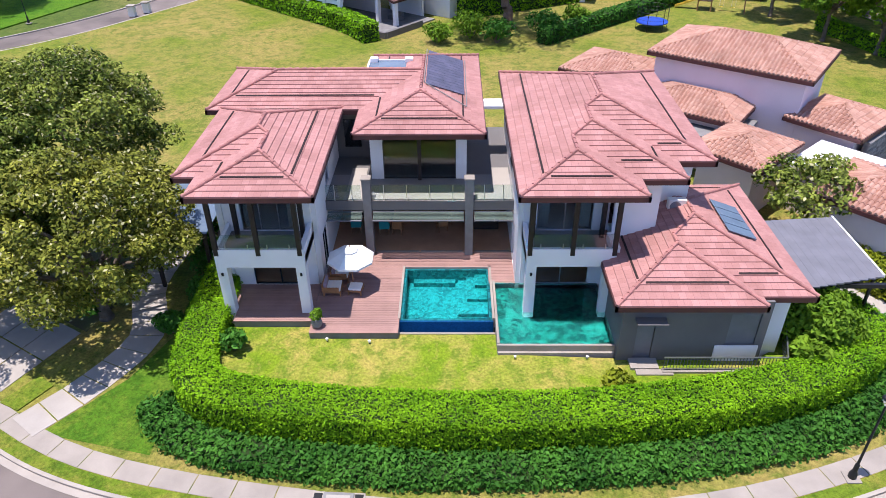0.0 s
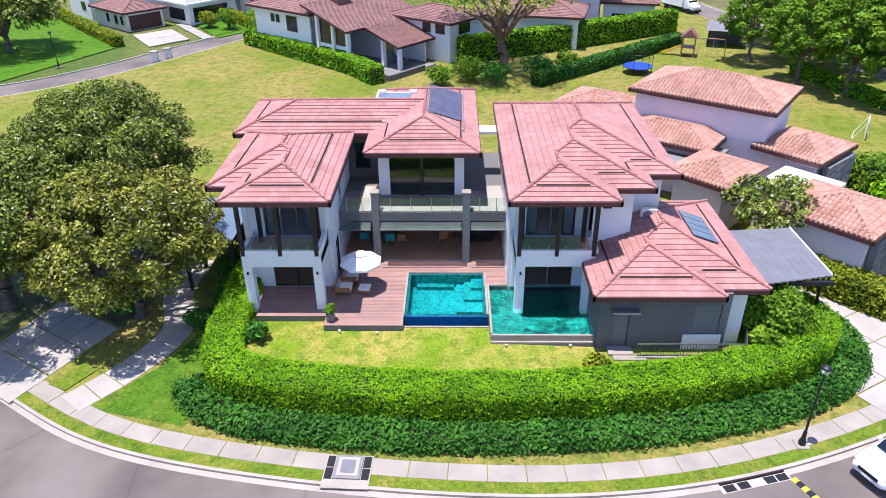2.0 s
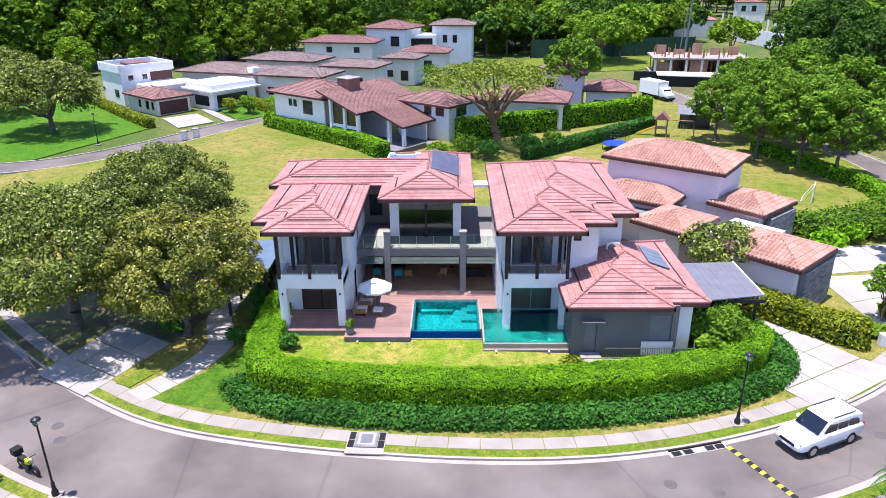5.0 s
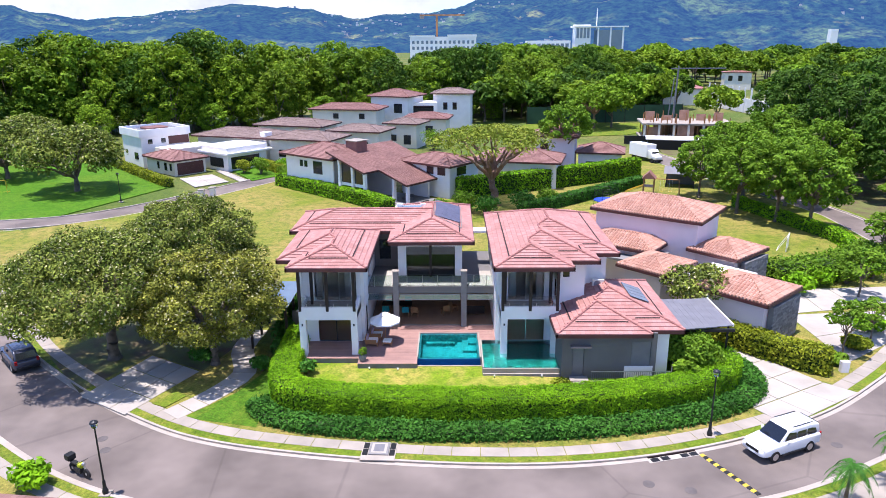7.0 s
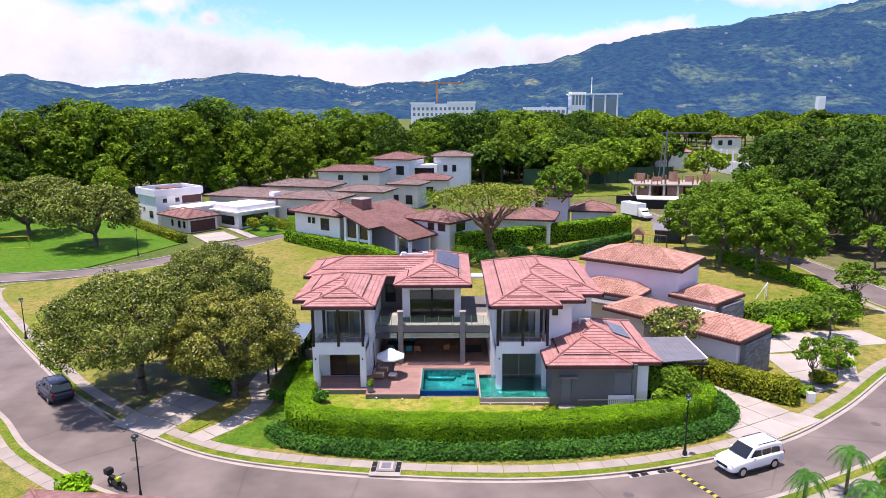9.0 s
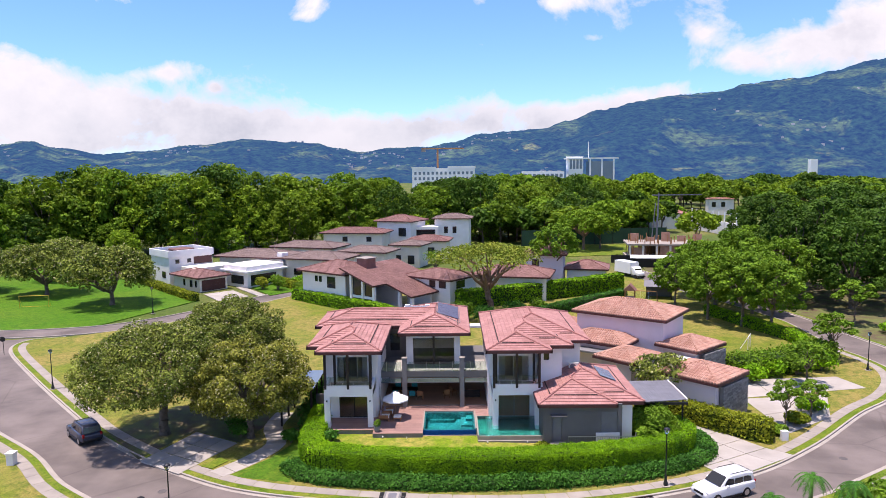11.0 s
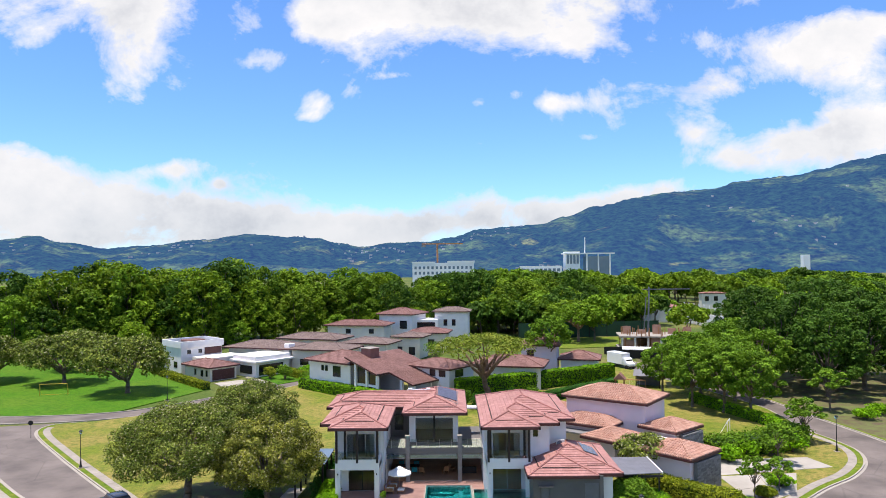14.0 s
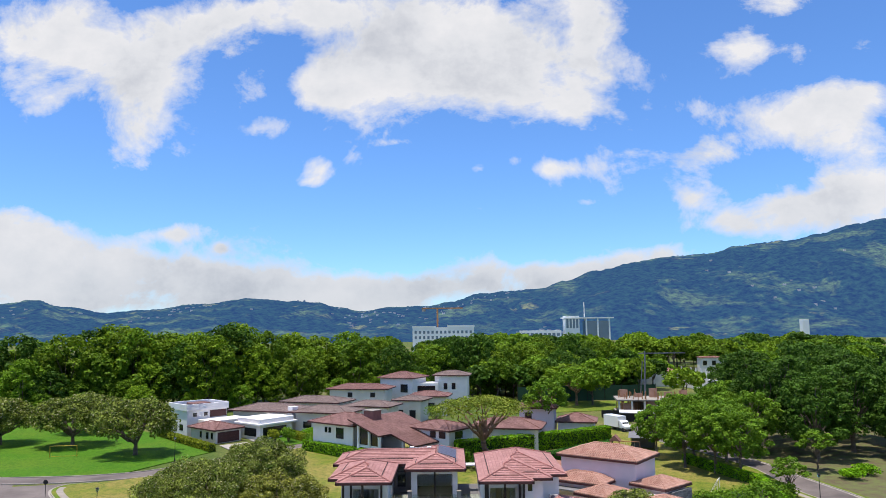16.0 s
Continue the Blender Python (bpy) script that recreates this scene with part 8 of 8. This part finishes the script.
for x, y, z in ((5.9, -1.0, 0), (8.0, -1.15, 0), (15.0, -2.25, 0), (18.4, -2.25, 0), (19.6, -3.2, 0)):
    gl = thing("garden_spotlight", x, y, z, "small white garden spotlight on the lawn", "garden light", "garden lights")
    part("stem", boxes((-0.015, 0.015, -0.015, 0.015, -0.02, 0.10)), M["metal_dark"], gl)
    part("head", lathe(bmesh.new(), [(0.05, 0.09), (0.07, 0.20), (0.06, 0.21)], 12), M["wall_white"], gl)
for x in (0.80, 4.66, 15.87, 19.65):
    wl = thing("wall_light", x, 0.73, 2.75, "small dark wall light on the white pillar", "wall light", "wall lights")
    part("body", boxes((-0.05, 0.05, -0.09, 0.0, 0, 0.16), bevel=0.01), M["metal_dark"], wl)
ac = thing("air_conditioner", 23.3, 3.6, 3.95, "beige outdoor air-conditioning unit", "air conditioner")
part("casing", boxes((-0.45, 0.45, -0.18, 0.18, 0.75, 1.45), bevel=0.02), M["wall_cream"], ac)
part("fan_grille", lathe(bmesh.new(), [(0.28, 0.0), (0.28, 0.02), (0.05, 0.03)], 18), M["metal_grey"], ac).matrix_basis = pose(-0.1, -0.18, 1.1, 90, 0, 0)
part("bracket", boxes((-0.4, -0.36, -0.15, 0.7, 0.0, 0.75), (0.36, 0.4, -0.15, 0.7, 0.0, 0.75)), M["metal_dark"], ac)

# ---------------------------------------------------------------- neighbours' gardens
tr = thing("trampoline", 35.3, 55.6, LAND, "blue trampoline with a safety net", "trampoline")
bm = lathe(bmesh.new(), [(1.15, 0.80), (1.80, 0.82), (1.85, 0.90), (1.80, 0.95), (1.15, 0.90)], 28)
part("pad", bm, M["tramp_blue"], tr, "blue padded rim")
part("bed", lathe(bmesh.new(), [(1.14, 0.83), (1.14, 0.87)], 28), M["rubber"], tr)
for i in range(6):
    c, s = math.cos(i * math.tau / 6), math.sin(i * math.tau / 6)
    part("leg", tube(bmesh.new(), (1.8 * c, 1.8 * s, 0), (1.8 * c, 1.8 * s, 2.6), 0.03, 0.03, 6), M["metal_dark"], tr)
for k in range(4):
    rr = bmesh.new()
    pts = [(1.8 * math.cos(i * math.tau / 24), 1.8 * math.sin(i * math.tau / 24), 1.3 + 0.42 * k) for i in range(25)]
    for p, q in zip(pts, pts[1:]):
        tube(rr, p, q, 0.012, 0.012, 4, False)
    part("net_cord", rr, M["metal_dark"], tr)
py = thing("playground_set", 44.0, 64.0, LAND, "wooden playground tower with a yellow slide and swings", "playground", turn=-20)
for a in (-0.8, 0.8):
    for b in (-0.8, 0.8):
        part("post", boxes((a - 0.07, a + 0.07, b - 0.07, b + 0.07, 0, 2.7)), M["wood"], py)
part("platform", boxes((-0.9, 0.9, -0.9, 0.9, 1.2, 1.3)), M["wood"], py)
bm = bmesh.new()
vs = [bm.verts.new(p) for p in ((-1.1, -1.1, 2.6), (1.1, -1.1, 2.6), (1.1, 1.1, 2.6), (-1.1, 1.1, 2.6), (0, -1.1, 3.7), (0, 1.1, 3.7))]
for f in ((0, 1, 4), (2, 3, 5), (0, 4, 5, 3), (1, 2, 5, 4), (0, 3, 2, 1)):
    bm.faces.new([vs[i] for i in f])
part("roof", bm, M["roof_cap_brown"], py)
bm = boxes((0, 2.95, -0.3, 0.3, -0.03, 0.03), (0, 2.95, -0.36, -0.3, -0.03, 0.18), (0, 2.95, 0.3, 0.36, -0.03, 0.18))
bmesh.ops.transform(bm, matrix=pose(-0.9, 0, 1.25, 0, 24, 180), verts=bm.verts)
part("slide", bm, M["paint_yellow"], py, "yellow slide")
part("swing_beam", tube(bmesh.new(), (0.8, 0, 2.5), (4.6, 0, 2.5), 0.07, 0.07, 8), M["wood"], py)
for s in (-1, 1):
    part("swing_leg", tube(bmesh.new(), (4.6, 0, 2.5), (4.8, s * 1.2, 0), 0.06, 0.06, 8), M["wood"], py)
for c in (2.0, 3.4):
    part("swing_seat", boxes((c - 0.25, c + 0.25, -0.1, 0.1, 0.5, 0.54)), M["paint_yellow"], py)
    for s in (-0.22, 0.22):
        part("rope", tube(bmesh.new(), (c + s, 0, 0.53), (c + s, 0, 2.5), 0.012, 0.012, 4), M["cloth_white"], py)
pv = thing("garden_shed", 51.0, 70.0, LAND, "small garden pavilion with a grey sheet roof", "shed", turn=-18)
for a in (-2.2, 2.2):
    for b in (-1.6, 1.6):
        part("post", boxes((a - 0.08, a + 0.08, b - 0.08, b + 0.08, 0, 2.4)), M["timber_dark"], pv)
bm = bmesh.new()
vs = [bm.verts.new(p) for p in ((-2.7, -2.1, 2.35), (2.7, -2.1, 2.35), (2.7, 2.1, 2.35), (-2.7, 2.1, 2.35), (-2.7, 0, 3.3), (2.7, 0, 3.3))]
for f in ((0, 1, 5, 4), (2, 3, 4, 5), (0, 4, 3), (1, 2, 5), (0, 3, 2, 1)):
    bm.faces.new([vs[i] for i in f])
part("roof", bm, M["metal_grey"], pv)
part("back_wall", boxes((-2.2, 2.2, 1.5, 1.6, 0, 2.35)), M["wall_grey"], pv)


def goal(x, y, turn, w, h, mat, label):
    ob = thing("football_goal", x, y, LAND, label, "goal", turn=turn)
    for s in (-w / 2, w / 2):
        part("post", tube(bmesh.new(), (s, 0, 0), (s, 0, h), 0.05, 0.05, 8), M[mat], ob)
        part("stay", tube(bmesh.new(), (s, 0, h), (s, 1.0, 0), 0.03, 0.03, 6), M[mat], ob)
    part("crossbar", tube(bmesh.new(), (-w / 2, 0, h), (w / 2, 0, h), 0.05, 0.05, 8), M[mat], ob)
    part("ground_bar", tube(bmesh.new(), (-w / 2, 1.0, 0.03), (w / 2, 1.0, 0.03), 0.03, 0.03, 6), M[mat], ob)


goal(51.9, 32.4, 60, 2.2, 1.8, "wall_white", "small white goal frame on the neighbour's lawn")
goal(-65.0, 66.0, 10, 5.0, 2.2, "paint_yellow", "pale yellow goal frame on the park lawn")
for x, y in ((-28.4, 62.5), (-27.2, 64.2)):
    pb = thing("stone_bollard", x, y, LAND, "short square stone pillar by the lane", "bollard", "lane pillars")
    part("shaft", boxes((-0.4, 0.4, -0.4, 0.4, 0, 1.2), bevel=0.03), M["wall_cream"], pb)
    part("cap", boxes((-0.48, 0.48, -0.48, 0.48, 1.2, 1.35), bevel=0.02), M["concrete"], pb)
lt = thing("utility_box", 41.6, 0.7, LAND, "small white utility cabinet under the hedge", "utility box")
part("cabinet", boxes((-0.3, 0.3, -0.2, 0.2, 0, 0.9), bevel=0.02), M["wall_white"], lt)
rk = thing("boulder", 45.8, 5.4, LAND, "grey boulder by the neighbour's drive", "rock")
bm = bmesh.new()
bmesh.ops.create_icosphere(bm, subdivisions=3, radius=0.55)
for v in bm.verts:
    v.co *= 1 + 0.22 * noise.noise(v.co * 2.3)
    v.co.z = v.co.z * 0.7 + 0.3
part("stone", bm, M["stone_grey"], rk, smooth=True)

tk = thing("box_truck", 52.2, 96.2, ROAD, "white box lorry parked on the lane", "truck", turn=-66)
part("box_body", boxes((-4.0, 1.6, -1.2, 1.2, 0.95, 3.5), bevel=0.04), M["paint_white"], tk)
part("cab", ring_loft([(1.7, 1.05, 0.8, 2.55), (2.3, 1.08, 0.8, 2.6), (2.75, 1.02, 0.8, 2.2), (2.95, 0.95, 0.8, 1.6), (3.9, 0.90, 0.75, 1.45), (4.0, 0.80, 0.75, 1.3)], 0.15), M["paint_white"], tk, smooth=True)
part("windscreen", boxes((2.72, 2.86, -0.85, 0.85, 1.62, 2.2)), M["window_dark"], tk)
part("bumper", boxes((3.95, 4.1, -1.0, 1.0, 0.45, 0.75), bevel=0.02), M["metal_dark"], tk)
part("chassis", boxes((-3.9, 3.8, -0.5, 0.5, 0.55, 0.92)), M["metal_dark"], tk)
for wx in (-2.6, 3.1):
    for s in (-1, 1):
        w = part("wheel", lathe(bmesh.new(), [(0.2, -0.15), (0.48, -0.15), (0.5, 0.0), (0.48, 0.15), (0.2, 0.15)], 16), M["rubber"], tk)
        w.matrix_basis = pose(wx, s * 0.98, 0.5, 90, 0, 0)

# ---------------------------------------------------------------- across the street
sh = villa("house_opposite", "house across the street under a red-brown hipped tile roof", 1.6, -32.3, -6, 26.0, 21.5, 3.5, 0.30, "wall_white", "roof_brown", "joined", 0.8)
sh2 = villa("house_opposite", "house across the street under a pinkish tile roof", 52.0, -26.5, 28, 20.0, 16.0, 4.0, 0.30, "wall_white", "roof_tile", "joined", 0.8)


def palm(x, y, h, seed):
    rng = random.Random(seed)
    ob = thing("palm_tree", x, y, LAND, "small coconut palm with arching green fronds", "palm", "palms across the street")
    part("trunk", tube(bmesh.new(), (0, 0, -0.05), (0.1, 0.05, h), 0.11, 0.07, 10), M["bark"], ob, smooth=True)
    for i in range(13):
        az = i * 2.4 + rng.uniform(-0.2, 0.2)
        up = rng.uniform(0.2, 1.1)
        bm = bmesh.new()
        prev = None
        for k in range(9):
            t = k / 8
            r, z = 1.25 * t, h + up * 1.0 * t - 1.5 * t * t
            c = Vector((0.1 + r * math.cos(az), 0.05 + r * math.sin(az), z))
            side = Vector((-math.sin(az), math.cos(az), 0)) * (0.34 * math.sin(math.pi * min(1, 0.12 + t * 0.88)) + 0.02)
            cur = (c, side)
            if prev:
                for s in (-1, 1):
                    for m in range(3):
                        f0, f1 = m / 3, m / 3 + 0.34
                        a0 = prev[0].lerp(c, f0)
                        a1 = prev[0].lerp(c, f1)
                        sd = prev[1].lerp(side, f0) * s
                        tip = a1 + sd + (c - prev[0]) * 0.5 + Vector((0, 0, -0.14))
                        bm.faces.new([bm.verts.new(p) for p in (a0, a1, tip)])
            prev = cur
        part("frond", bm, M["leaf_shrub"], ob)
    return ob


for i, (x, y, h) in enumerate(((33.2, -15.0, 2.4), (36.8, -13.2, 3.0), (38.8, -14.6, 3.2), (36.0, -16.5, 2.6), (40.5, -16.8, 2.8), (35.2, -18.6, 3.0))):
    palm(x, y, h, 40 + i)
quad_slabs("forecourt_opposite", "pale concrete forecourt across the street", [(33.5, -14.2), (43.0, -9.4), (46.0, -14.0), (36.0, -19.5)], 3, 2, M["concrete"], LAND + 0.03)
quad_slabs("forecourt_opposite", "pale concrete forecourt across the street", [(-40.0, 5.5), (-29.0, -1.0), (-34.0, -10.0), (-46.0, -3.0)], 3, 2, M["concrete"], LAND + 0.03)
hedge("low_hedge", "small clipped box hedge across the street", curve_points([(-37.5, 1.6), (-34.2, -0.2)], 0.4), 0.55, LAND, -0.3, 0.11, 900, M["leaf_shrub"], 301)
hedge("low_hedge", "small clipped box hedge across the street", curve_points([(-36.0, 3.6), (-32.8, 1.8)], 0.4), 0.45, LAND, -0.5, 0.11, 700, M["leaf_shrub"], 302)
gp = thing("gate_post", -25.3, -3.4, LAND, "short white rendered gate post", "post")
part("shaft", boxes((-0.3, 0.3, -0.3, 0.3, 0, 1.0), bevel=0.02), M["wall_white"], gp)
part("cap", boxes((-0.36, 0.36, -0.36, 0.36, 1.0, 1.1), bevel=0.02), M["wall_white"], gp)
